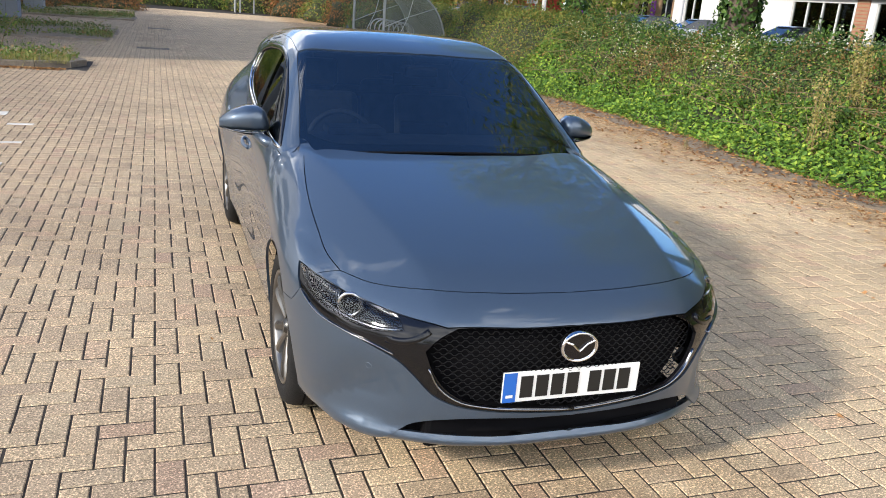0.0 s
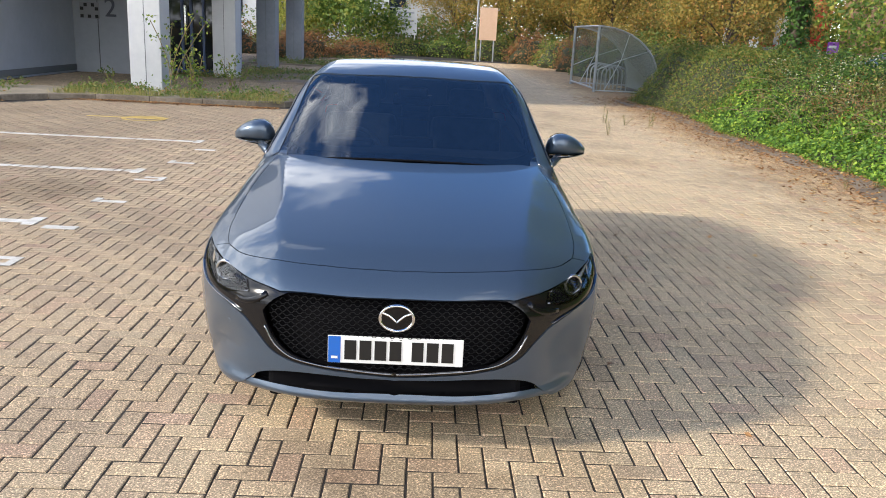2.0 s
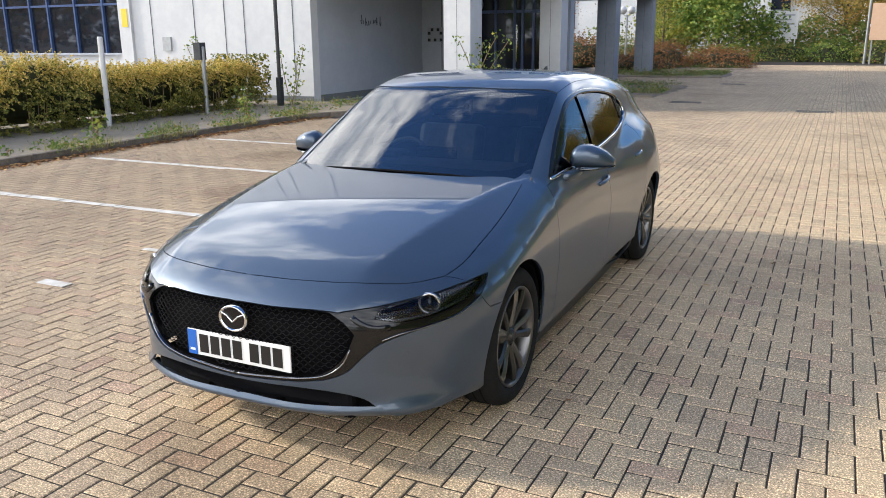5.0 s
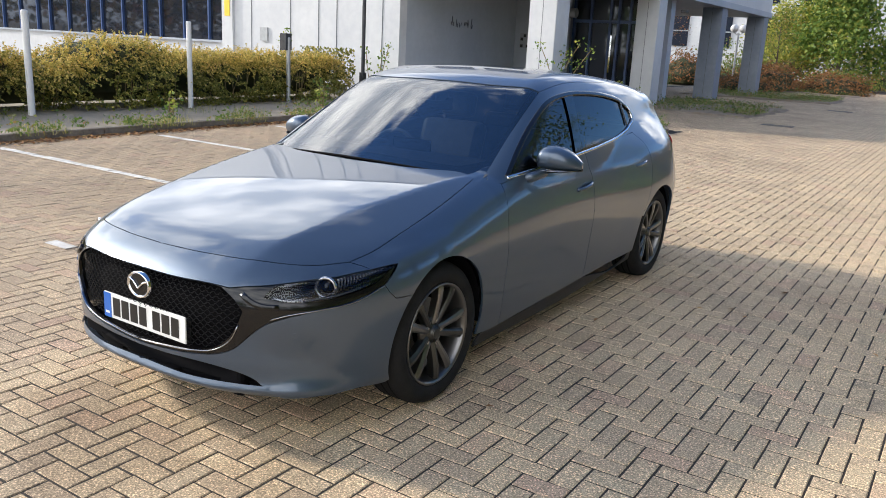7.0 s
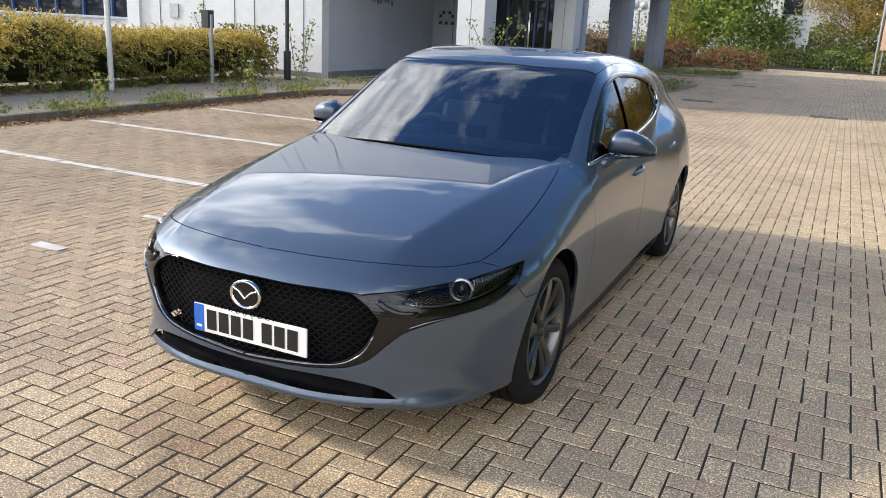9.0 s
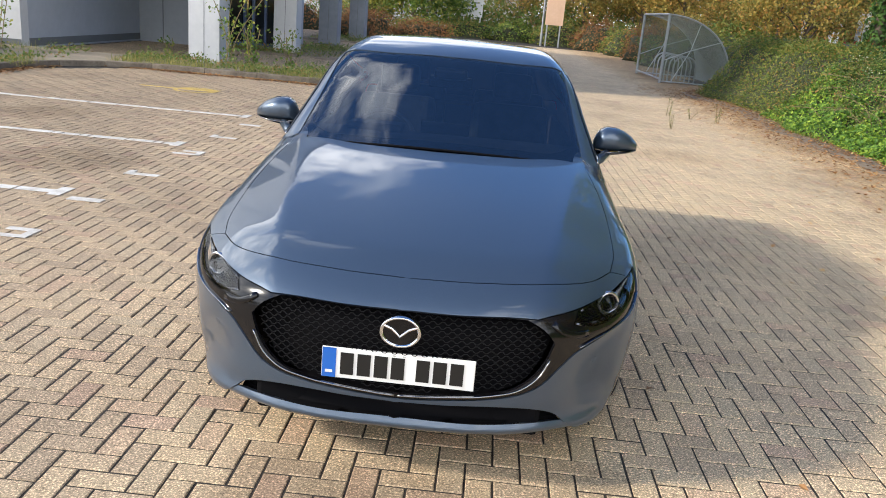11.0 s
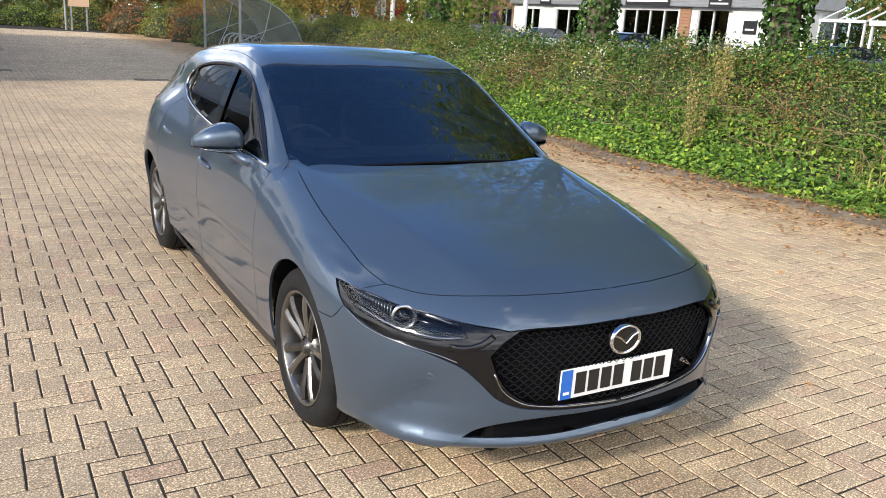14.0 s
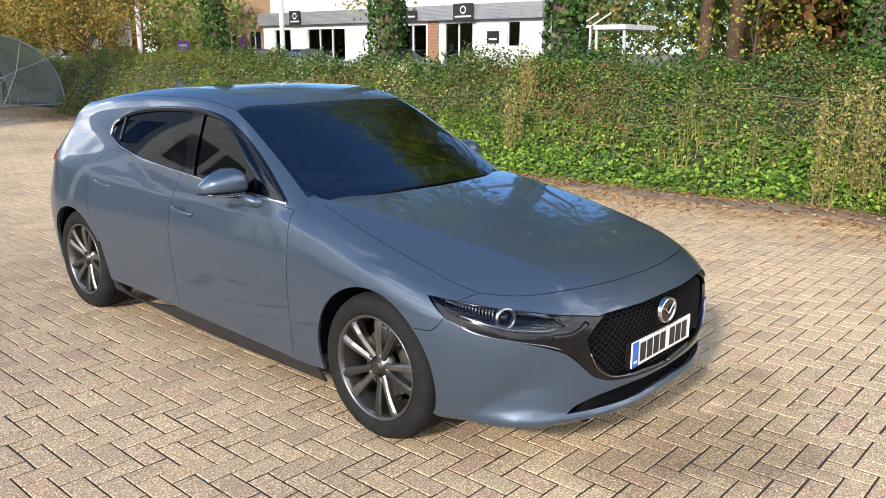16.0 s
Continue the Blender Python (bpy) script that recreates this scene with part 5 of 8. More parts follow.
# grille, its gloss surround and the lamps
grille_loop = loop(gr_top, gr_side, gr_low, [(0, -0.90, 0.352), (0, -0.89, 0.652)])
trim_outer = loop([(0, -0.89, 0.654), (0.2, -0.885, 0.653), (0.37, -0.85, 0.645), (0.45, -0.825, 0.635)], [(0.45, -0.825, 0.635), (0.58, -0.755, 0.663), (0.70, -0.63, 0.691), (0.80, -0.46, 0.708), (0.855, -0.312, 0.715)], trim_low, [(0, -0.90, 0.335), (0, -0.90, 0.352)],
                  gr_low[::-1], gr_side[::-1], gr_top[::-1], [(0, -0.89, 0.652), (0, -0.89, 0.654)])
lamp_loop = loop(hl_top, [(0.60, -0.74, 0.662), (0.575, -0.77, 0.612)], hl_low)
surround = panel("grille_surround", half(trim_outer, A45, gap=0.001, step=0.02, holes=[lamp_loop], sink=0.004), M_GLOSSBLACK, car, "gloss black grille surround")

# fenders
fender_path = loop(HOOD_SIDE, [(0.705, 0.48, 0.945), (0.745, 0.55, 0.935), (0.79, 0.60, 0.915)], [(0.79, 0.60, 0.915), (0.852, 0.56, 0.75), (0.862, 0.555, 0.5), (0.845, 0.565, SILL)], [(0.845, 0.565, SILL), (0.845, 0.42, SILL)],
                   arch(0, -18, ang_b, n=30), [(0.884, -0.252, 0.570), (0.878, -0.345, 0.575)], [(0.878, -0.345, 0.575), (0.868, -0.372, 0.60), (0.858, -0.395, 0.637)], [(0.858, -0.395, 0.637), (0.861, -0.345, 0.675), (0.860, -0.303, 0.718)], [(0.860, -0.303, 0.718), (0.84, -0.36, 0.716), (0.815, -0.425, 0.711)], [(0.815, -0.425, 0.711), (0.78, -0.44, 0.722), (0.735, -0.47, 0.729)])
both("front_wing", skin(lower, fender_path, (0.8, -0.1, 0.55), gap=0.0015, step=0.028), M_CARPAINT, car)

# doors, rear quarter
BELT = [(0.79, 0.60, 0.915), (0.80, 0.70, 0.93), (0.81, 0.95, 0.957), (0.81, 1.45, 0.992), (0.80, 1.95, 1.03), (0.77, 2.25, 1.075)]
d1_back = [(0.81, 1.56, 0.997), (0.855, 1.60, 0.8), (0.865, 1.60, 0.55), (0.845, 1.57, SILL + 0.03)]
fdoor = loop(BELT[:4] + [(0.81, 1.56, 0.997)], d1_back, [(0.845, 1.57, SILL + 0.03), (0.845, 1.1, SILL + 0.015), (0.845, 0.565, SILL)], [(0.845, 0.565, SILL), (0.862, 0.555, 0.5), (0.852, 0.56, 0.75), (0.79, 0.60, 0.915)])
SIDE = (1.0, 0, 0.18)
fd_s = skin(body, fdoor, SIDE, gap=0.002)
d2_back = [(0.775, 2.40, 1.06), (0.80, 2.50, 0.95), (0.845, 2.52, 0.80), (0.865, 2.48, 0.66), (0.88, 2.395, 0.50)]
ARCH2 = 0.350
rdoor = loop([(0.81, 1.56, 0.997), (0.80, 1.95, 1.025), (0.785, 2.2, 1.045), (0.775, 2.40, 1.06)], d2_back, [(0.88, 2.395, 0.50), (0.86, 2.365, 0.37), (0.845, 2.34, SILL + 0.06)], [(0.845, 2.34, SILL + 0.06), (0.845, 1.9, SILL + 0.04), (0.845, 1.57, SILL + 0.03)], d1_back[::-1])
rd_s = skin(body, rdoor, SIDE, gap=0.002)
doors = []
for s, nm in ((fd_s, "front_door"), (rd_s, "rear_door")):
    doors.append(both(nm, s, M_CARPAINT, car))

# sills in black plastic
sill_path = loop([(0.845, 0.40, SILL), (0.845, 0.75, SILL), (0.845, 1.5, SILL + 0.03), (0.845, 2.34, SILL + 0.06), (0.845, 2.365, 0.29)], [(0.845, 2.365, 0.29), (0.83, 2.37, 0.19)], [(0.83, 2.37, 0.19), (0.81, 1.4, 0.14), (0.81, 0.37, 0.14)], [(0.81, 0.37, 0.14), (0.845, 0.40, SILL)])
both("sill", skin(lower, sill_path, (1.0, 0, 0), gap=0.001, sink=0.004), M_MATTBLACK, car, "black plastic sill")

# cabin: roof, screens, pillars and side glass
SCREEN_LOW = [(0, 0.395, 0.96), (0.35, 0.43, 0.955), (0.6, 0.515, 0.94), (0.70, 0.60, 0.945)]
SCREEN_SIDE = [(0.70, 0.60, 0.945), (0.665, 0.85, 1.10), (0.635, 1.08, 1.22), (0.60, 1.285, 1.31)]
SCREEN_TOP = [(0.60, 1.285, 1.31), (0.35, 1.19, 1.35), (0, 1.155, 1.362)]
screen = panel("windscreen", half(loop(SCREEN_LOW, SCREEN_SIDE, SCREEN_TOP, [(0, 1.155, 1.362), (0, 0.395, 0.96)]), (0.2, -0.6, 0.8), fn=cabin, gap=0.001, sink=0.004, flange=0), M_SCREEN, car, "dark tinted windscreen")
ROOF_SIDE = [(0.60, 1.285, 1.31), (0.592, 1.6, 1.36), (0.585, 2.0, 1.365), (0.565, 2.5, 1.34), (0.53, 3.0, 1.28), (0.50, 3.2, 1.24)]
roof = panel("roof", half(loop(SCREEN_TOP[::-1], ROOF_SIDE, [(0.50, 3.2, 1.24), (0.3, 3.24, 1.27), (0, 3.25, 1.275)], [(0, 3.25, 1.275), (0, 1.155, 1.362)]), (0.15, 0, 1.0), fn=cabin, gap=0.0015), M_CARPAINT, car)
WIN_TOP = [(0.77, 0.66, 0.93), (0.735, 0.85, 1.06), (0.70, 1.05, 1.175), (0.665, 1.27, 1.268), (0.645, 1.55, 1.31), (0.645, 1.85, 1.312), (0.65, 2.15, 1.29), (0.66, 2.38, 1.245), (0.68, 2.50, 1.19), (0.70, 2.505, 1.13)]
WIN_LOW = [(0.70, 2.505, 1.13), (0.725, 2.40, 1.085), (0.765, 2.15, 1.04), (0.795, 1.8, 1.01), (0.80, 1.45, 0.985), (0.80, 1.0, 0.955), (0.77, 0.66, 0.93)]
win_loop = loop(WIN_TOP, WIN_LOW)
frame_path = loop([(0.70, 0.60, 0.945), (0.665, 0.85, 1.10), (0.635, 1.08, 1.22), (0.60, 1.285, 1.31)], ROOF_SIDE, [(0.50, 3.2, 1.24), (0.58, 3.26, 1.06), (0.64, 3.34, 0.85), (0.68, 3.38, 0.6), (0.72, 3.32, 0.35), (0.76, 3.2, 0.24)],
                  [(0.76, 3.2, 0.24), (0.82, 3.06, 0.225)], arch(WB, -14, 150, r=ARCH2, n=30, x=0.885), [(0.885, WB + ARCH2 * math.cos(radians(150)), HUB_Z + 0.005 + ARCH2 * 0.5), (0.88, 2.395, 0.50)], d2_back[::-1],
                  [(0.775, 2.40, 1.06), (0.785, 2.2, 1.042), (0.805, 1.8, 1.008), (0.81, 1.45, 0.985), (0.81, 0.95, 0.95), (0.79, 0.60, 0.915)], [(0.79, 0.60, 0.915), (0.745, 0.55, 0.932), (0.70, 0.60, 0.945)])
both("body_side", skin(body, frame_path, (0.9, 0.05, 0.45), holes=[win_loop], gap=0.001, step=0.025, flange=0.02), M_CARPAINT, car, "painted window surround and rear quarter")
side_glass = skin(cabin, win_loop, (1.0, 0, 0.4), gap=0.001, sink=0.008, flange=0)
gl = both("side_window", side_glass, M_SIDEGLASS, car, "dark tinted side glass")
# bright strip along the window line, black frame above, centre pillar
def strip(fn, run, d, w, lift, name, mat, parent, label="", up=(0, 0, 1)):
    """A narrow raised moulding that follows a curve on the skin."""
    ch = frame_of(d)
    q = bent(run, 0.02)
    p = onto(fn, flat2(q, ch), ch)
    n = grad(fn, p)
    t = np.gradient(p, axis=0)
    t /= np.linalg.norm(t, axis=1, keepdims=True)
    s = np.cross(n, t)
    prof = [(-w / 2, -0.004), (-w / 2, lift * 0.6), (-w / 4, lift), (w / 4, lift), (w / 2, lift * 0.6), (w / 2, -0.004)]
    v = np.stack([p + s * a + n * b for a, b in prof], 1)
    k = len(prof)
    m = len(p)
    f = [(i * k + j, i * k + j + 1, (i + 1) * k + j + 1, (i + 1) * k + j) for i in range(m - 1) for j in range(k - 1)]
    f += [tuple(range(k))[::-1], tuple((m - 1) * k + j for j in range(k))]
    sv = v.reshape(-1, 3)
    obs = []
    for mul in (1, -1):
        obs.append(arrays(name, sv * np.array([mul, 1, 1]), f if mul == 1 else [q[::-1] for q in f], mat, parent, label, smooth=True))
    return obs


strip(cabin, [(0.66, 2.44, 1.215), (0.68, 2.505, 1.17)] + WIN_LOW, (1.0, 0, 0.4), 0.016, 0.005, "window_strip", M_CHROME, car, "bright chrome strip under the side windows")
strip(cabin, WIN_TOP[:-1], (1.0, 0, 0.4), 0.028, 0.003, "window_frame", M_GLOSSBLACK, car, "black window frame")
bp = loop([(0.80, 1.43, 0.985), (0.645, 1.52, 1.31)], [(0.645, 1.52, 1.31), (0.645, 1.64, 1.313)], [(0.645, 1.64, 1.313), (0.80, 1.52, 0.985)], [(0.80, 1.52, 0.985), (0.80, 1.43, 0.985)])
both("centre_pillar", skin(cabin, bp, (1.0, 0, 0.4), gap=0.0, sink=-0.001, flange=0.0), M_PILLAR, car, "gloss black centre pillar")
strip(cabin, [(0.71, 2.36, 1.09), (0.665, 2.37, 1.245)], (1.0, 0, 0.4), 0.02, 0.002, "quarter_light_bar", M_GLOSSBLACK, car)

# frit band inside the screen edge
frit = loop(SCREEN_LOW, SCREEN_SIDE, SCREEN_TOP, [(0, 1.155, 1.362), (0, 1.13, 1.352)], [(0, 1.13, 1.352), (0.35, 1.165, 1.34), (0.565, 1.25, 1.3)], [(0.565, 1.25, 1.3), (0.60, 1.09, 1.23), (0.635, 0.88, 1.12), (0.655, 0.67, 1.0)],
            [(0.655, 0.67, 1.0), (0.58, 0.585, 0.99), (0.35, 0.505, 1.0), (0, 0.475, 1.0)], [(0, 0.475, 1.0), (0, 0.395, 0.96)])
panel("screen_border", half(frit, (0.2, -0.6, 0.8), fn=cabin, gap=0.0, sink=0.009, flange=0), M_GLOSSBLACK, screen, "black printed border of the windscreen")
boxed("sensor_pod", (-0.09, 1.03, 1.245), (0.09, 1.17, 1.30), M_MATTBLACK, screen, "black sensor pod behind the glass", 0.015)
boxed("inside_mirror", (-0.12, 1.14, 1.19), (0.12, 1.17, 1.26), M_GLOSSBLACK, screen, "dark inside mirror", 0.01)
# cowl and wipers
cowl = loop([(0, 0.37, 0.955), (0.4, 0.41, 0.95), (0.60, 0.475, 0.94), (0.66, 0.495, 0.93)], [(0.66, 0.495, 0.93), (0.655, 0.56, 0.94)], [(0.655, 0.56, 0.94), (0.6, 0.53, 0.94), (0.35, 0.46, 0.955), (0, 0.42, 0.96)], [(0, 0.42, 0.96), (0, 0.37, 0.955)])
panel("cowl", half(cowl, (0.1, -0.3, 1.0), gap=0, sink=0.018, flange=0), M_MATTBLACK, car, "black cowl below the windscreen")
for x0, x1 in ((-0.60, 0.0), (-0.06, 0.55)):
    ch = frame_of((0.0, -0.5, 0.9))
    xs_ = np.linspace(x0, x1, 9)
    on = onto(cabin, flat2(np.stack([xs_, 0.425 + 0.22 * xs_ ** 2, 0 * xs_ + 0.97], 1), ch), ch)
    part("wiper", tube(bmesh.new(), [tuple(v + np.array((0, -0.012, -0.004))) for v in on], 0.006, 6), M_GAP, car, "black wiper blade")

# grille: black backing and staggered wavy bars
panel("grille_backing", half(grille_loop, (0.15, -1.0, 0.0), gap=-0.03, sink=0.075, flange=0), M_GAP, surround)
gch = frame_of((0.0, -1.0, 0.0))
gpoly = shrunk(flat2(grille_loop, gch), 0.004)
gpoly = np.concatenate([gpoly, (gpoly * np.array([-1.0, 1.0]))[::-1]])
zrow, pitch_x = 0.345, 0.034
row = 0
while zrow < 0.65:
    xs_ = np.arange(-0.53, 0.5301, pitch_x / 4)
    zz = zrow + 0.0038 * np.sign(np.sin((xs_ / pitch_x + 0.5 * (row % 2) + 0.125) * 2 * np.pi))
    p2 = flat2(np.stack([xs_, 0 * xs_ - 0.9, zz], 1), gch)
    ok = inside(gpoly, p2)
    if ok.sum() > 4:
        i0, i1 = np.where(ok)[0][[0, -1]]
        p3 = onto(lower, p2[i0:i1 + 1], gch) + np.array((0, 0.030, 0))
        part("grille_bar", tube(bmesh.new(), [tuple(v) for v in p3], 0.0021, 5), M_GRILLE, surround)
    zrow += 0.0145
    row += 1
# bright wing line along the foot of the grille
strip(lower, [(0.0, -0.90, 0.347), (0.02, -0.90, 0.3475), (0.16, -0.89, 0.357), (0.30, -0.87, 0.370), (0.40, -0.84, 0.393), (0.455, -0.82, 0.435), (0.490, -0.81, 0.50)], (0.5, -0.85, 0.1), 0.006, 0.005, "grille_wing", M_DARKCHROME, surround, "dark chrome line at the foot of the grille")

# number plate with plain bars for its characters
plate = boxed("number_plate", (-0.26, -0.884, 0.378), (0.26, -0.876, 0.489), M_PLATE, car, "white number plate with a blue band", 0.003)
plate.matrix_basis = pose(0, 0, 0)
boxed("blue_band", (-0.258, -0.8855, 0.380), (-0.211, -0.8842, 0.487), M_PLATEBLUE, plate)
boxed("band_bar", (-0.247, -0.8866, 0.397), (-0.222, -0.8856, 0.407), M_PLATE, plate)
x = -0.196
for i in range(7):
    boxed("character_bar", (x, -0.8862, 0.394), (x + 0.045, -0.8843, 0.473), M_INK, plate, "", 0.0)
    x += 0.0575 if i != 3 else 0.085
boxed("plate_plinth", (-0.25, -0.875, 0.372), (0.25, -0.845, 0.475), M_MATTBLACK, car, "black plate holder", 0.006)

# round badge: bright ring and a winged V
badge = part("badge", lathe(bmesh.new(), [(0.0, 0.004), (0.058, 0.004), (0.060, 0.010), (0.066, 0.012), (0.070, 0.008), (0.071, -0.01)], 40, pose(0, -0.892, 0.572, 90, 0, 0) @ Matrix.Diagonal((1.0, 0.78, 1, 1))), M_CHROME, car, "oval chrome badge", smooth=True)
part("badge_field", lathe(bmesh.new(), [(0.0, 0.0055), (0.058, 0.0055)], 40, pose(0, -0.892, 0.572, 90, 0, 0) @ Matrix.Diagonal((1.0, 0.78, 1, 1))), M_GLOSSBLACK, badge)
part("badge_wing", tube(bmesh.new(), [(-0.056, -0.899, 0.594), (-0.028, -0.9005, 0.583), (-0.010, -0.901, 0.567), (0, -0.901, 0.558), (0.010, -0.901, 0.567), (0.028, -0.9005, 0.583), (0.056, -0.899, 0.594)], 0.0042, 6), M_CHROME, badge)

# headlights
lamp_back = skin(lower, lamp_loop, A45, gap=-0.006, sink=0.055, flange=0, step=0.02)
lamp_glass = skin(lower, lamp_loop, A45, gap=0.0005, sink=0.0005, flange=0.03, step=0.02)
for sgn in (1, -1):
    fl = (lambda s: s) if sgn == 1 else mirrored
    hl = panel("headlight", fl(lamp_back), M_GLOSSBLACK, car, "slim headlight with a projector lamp")
    P = Vector((0.716 * sgn, -0.585, 0.640))
    aim = Vector((0.42 * sgn, -0.9, 0.05)).normalized()
    m = Matrix.Translation(P) @ aim.to_track_quat("Z", "Y").to_matrix().to_4x4()
    part("projector_ring", lathe(bmesh.new(), [(0.030, -0.03), (0.043, -0.01), (0.045, 0.004), (0.040, 0.010), (0.033, 0.006), (0.030, -0.004)], 32, m), M_LAMPGREY, hl, "silver projector ring", smooth=True)
    part("projector_lens", lathe(bmesh.new(), [(0.0, 0.016), (0.012, 0.014), (0.022, 0.008), (0.030, -0.004)], 24, m), M_GLOSSBLACK, hl, "dark projector lens", smooth=True)
    # ribbed reflector towards the wing
    for i in range(15):
        y0 = -0.548 + i * 0.0125
        xx = (0.745 + i * 0.0050) * sgn
        top, low = 0.673 + i * 0.0012, 0.622 + i * 0.0046
        part("reflector_rib", tube(bmesh.new(), [(xx, y0, low), (xx + 0.004 * sgn, y0, (low + top) / 2), (xx, y0, top)], 0.0042, 5), M_RIBGREY, hl, "grey reflector rib", smooth=True)
    q = frame_of(A45)
    run = bent([(0.835, -0.345, 0.704), (0.79, -0.465, 0.697), (0.695, -0.63, 0.679), (0.61, -0.73, 0.655)], 0.02)
    pp = onto(lower, flat2(run, q), q)
    nn = grad(lower, pp)
    part("chrome_brow", tube(bmesh.new(), [tuple((v - n * 0.012) * np.array((sgn, 1, 1))) for v, n in zip(pp, nn)], 0.004, 6), M_DARKCHROME, hl, "dark chrome line along the lamp's upper edge", smooth=True)
    run = bent([(0.83, -0.43, 0.652), (0.78, -0.54, 0.622), (0.71, -0.64, 0.604), (0.64, -0.71, 0.600), (0.59, -0.755, 0.612)], 0.02)
    pp = onto(lower, flat2(run, q), q)
    nn = grad(lower, pp)
    part("lower_blade", tube(bmesh.new(), [tuple((v - n * 0.02) * np.array((sgn, 1, 1))) for v, n in zip(pp, nn)], 0.007, 6), M_DARKCHROME, hl, "dark chrome blade below the lamp", smooth=True)
    panel("lens_cover", fl(lamp_glass), M_LENS, hl, "clear lens cover")
strip(lower, [(0.625, -0.74, 0.575), (0.57, -0.78, 0.578), (0.525, -0.80, 0.598), (0.50, -0.81, 0.622)], A45, 0.022, 0.004, "surround_blade", M_GLOSSBLACK, surround, "raised gloss black blade beside the grille")
strip(lower, [(0.852, -0.40, 0.632), (0.82, -0.52, 0.593), (0.73, -0.64, 0.564), (0.636, -0.735, 0.541), (0.60, -0.76, 0.526)], A45, 0.005, 0.004, "lamp_trim_line", M_DARKCHROME, surround)

# round sensors in the bumper
for sgn in (1, -1):
    ch = frame_of(A45)
    p = onto(lower, flat2([(0.69, -0.73, 0.478)], ch), ch)[0]
    n = grad(lower, p[None])[0]
    m = Matrix.Translation(Vector(p * np.array((sgn, 1, 1)))) @ Vector(n * np.array((sgn, 1, 1))).to_track_quat("Z", "Y").to_matrix().to_4x4()
    part("parking_sensor", lathe(bmesh.new(), [(0.0, -0.001), (0.0095, -0.001), (0.0100, 0.0006), (0.0118, 0.0006), (0.0125, -0.003)], 20, m), M_CARPAINT, bumper, "round parking sensor", smooth=True)

# door mirrors
m_top = crv([0, 0.06, 0.18, 0.38, 0.62, 0.84, 1.0], [1.005, 1.045, 1.074, 1.083, 1.070, 1.042, 1.006])
m_low = crv([0, 0.3, 0.7, 1.0], [0.962, 0.958, 0.960, 0.968])
m_deep = crv([0, 0.08, 0.3, 0.6, 0.85, 1.0], [0.03, 0.075, 0.105, 0.10, 0.070, 0.025])


def mirror_shape(sgn, lo, hi, deep=1.0, n=22, k=14):
    """Shell of a door mirror, lofted from its inner end to the pointed outer one."""
    b = bmesh.new()
    rows = []
    for s in np.linspace(0, 1, n):
        x = sgn * (0.796 + 0.236 * s)
        z0, z1, d = float(lo(s)), float(hi(s)), float(m_deep(s)) * deep
        back = 0.985 + 0.03 * s
        row = []
        for t in np.linspace(0, math.pi, k):
            row.append(b.verts.new((x, back - d * math.sin(t) ** 0.7, (z0 + z1) / 2 - (z1 - z0) / 2 * math.copysign(abs(math.cos(t)) ** 0.8, math.cos(t)))))
        rows.append(row)
    for p, q in zip(rows, rows[1:]):
        for j in range(k):
            b.faces.new((p[j], p[(j + 1) % k], q[(j + 1) % k], q[j]))
    b.faces.new(rows[0]), b.faces.new(rows[-1][::-1])
    bmesh.ops.recalc_face_normals(b, faces=b.faces[:])
    return b


for sgn in (1, -1):
    mr = part("door_mirror", mirror_shape(sgn, m_low, m_top), M_CARPAINT, car, "painted door mirror shell", smooth=True)
    part("mirror_bowl", mirror_shape(sgn, lambda s: 0.935 + 0.040 * s ** 1.5, lambda s: m_low(s) - 0.004, 0.94), M_GLOSSBLACK, mr, "black lower bowl of the mirror", smooth=True)
    part("mirror_foot", tube(bmesh.new(), [(sgn * 0.795, 0.82, 0.915), (sgn * 0.825, 0.86, 0.925), (sgn * 0.865, 0.92, 0.948)], 0.026, 10), M_CARPAINT, mr, "painted mirror foot", smooth=True)
    run = [(sgn * (0.80 + 0.225 * s), 0.985 + 0.03 * s - float(m_deep(s)) * 1.0 - 0.001, float(m_low(s)) + 0.002) for s in np.linspace(0.02, 0.98, 14)]
    part("mirror_band", tube(bmesh.new(), run, 0.0024, 6), M_DARKCHROME, mr, "bright line with the side repeater", smooth=True)
    b = bmesh.new()
    box(b, (-0.062, 0, -0.034), (0.062, 0.004, 0.034), 0.002, pose(sgn * 0.885, 0.996, 1.012, 0, 0, 6 * sgn))
    part("mirror_glass", b, M_CHROME, mr, "mirror glass")

# door handles in shallow recesses, drawn as ovals darkened for their shade
for (cy, cz), dd in (((1.475, 0.805), doors[0]), ((2.36, 0.855), doors[1])):
    for sgn, door in ((1, dd[0]), (-1, dd[1])):
        ch = frame_of(SIDE)
        run = [(0.85, cy + t, cz + 0.10 * t) for t in (-0.105, -0.06, 0.0, 0.06, 0.105)]
        pp = onto(lower, flat2(run, ch), ch) * np.array((sgn, 1, 1))
        off = np.array([0.0, 0.016, 0.021, 0.016, 0.0])
        pts = bent([p + np.array((sgn * o, 0, 0)) for p, o in zip(pp, off)], 0.02)
        b = tube(bmesh.new(), [tuple(v) for v in pts], 0.0105, 10)
        part("handle", b, M_CARPAINT, door, smooth=True)
        b = bmesh.new()
        bmesh.ops.create_uvsphere(b, u_segments=24, v_segments=12, radius=1.0)
        cpt = pp[2]
        for v in b.verts:
            v.co = (cpt[0] - sgn * 0.012 + v.co.x * 0.0135, cpt[1] + v.co.y * 0.075, cpt[2] - 0.006 + v.co.z * 0.034)
        part("handle_recess", b, M_HANDLECUP, door, smooth=True)

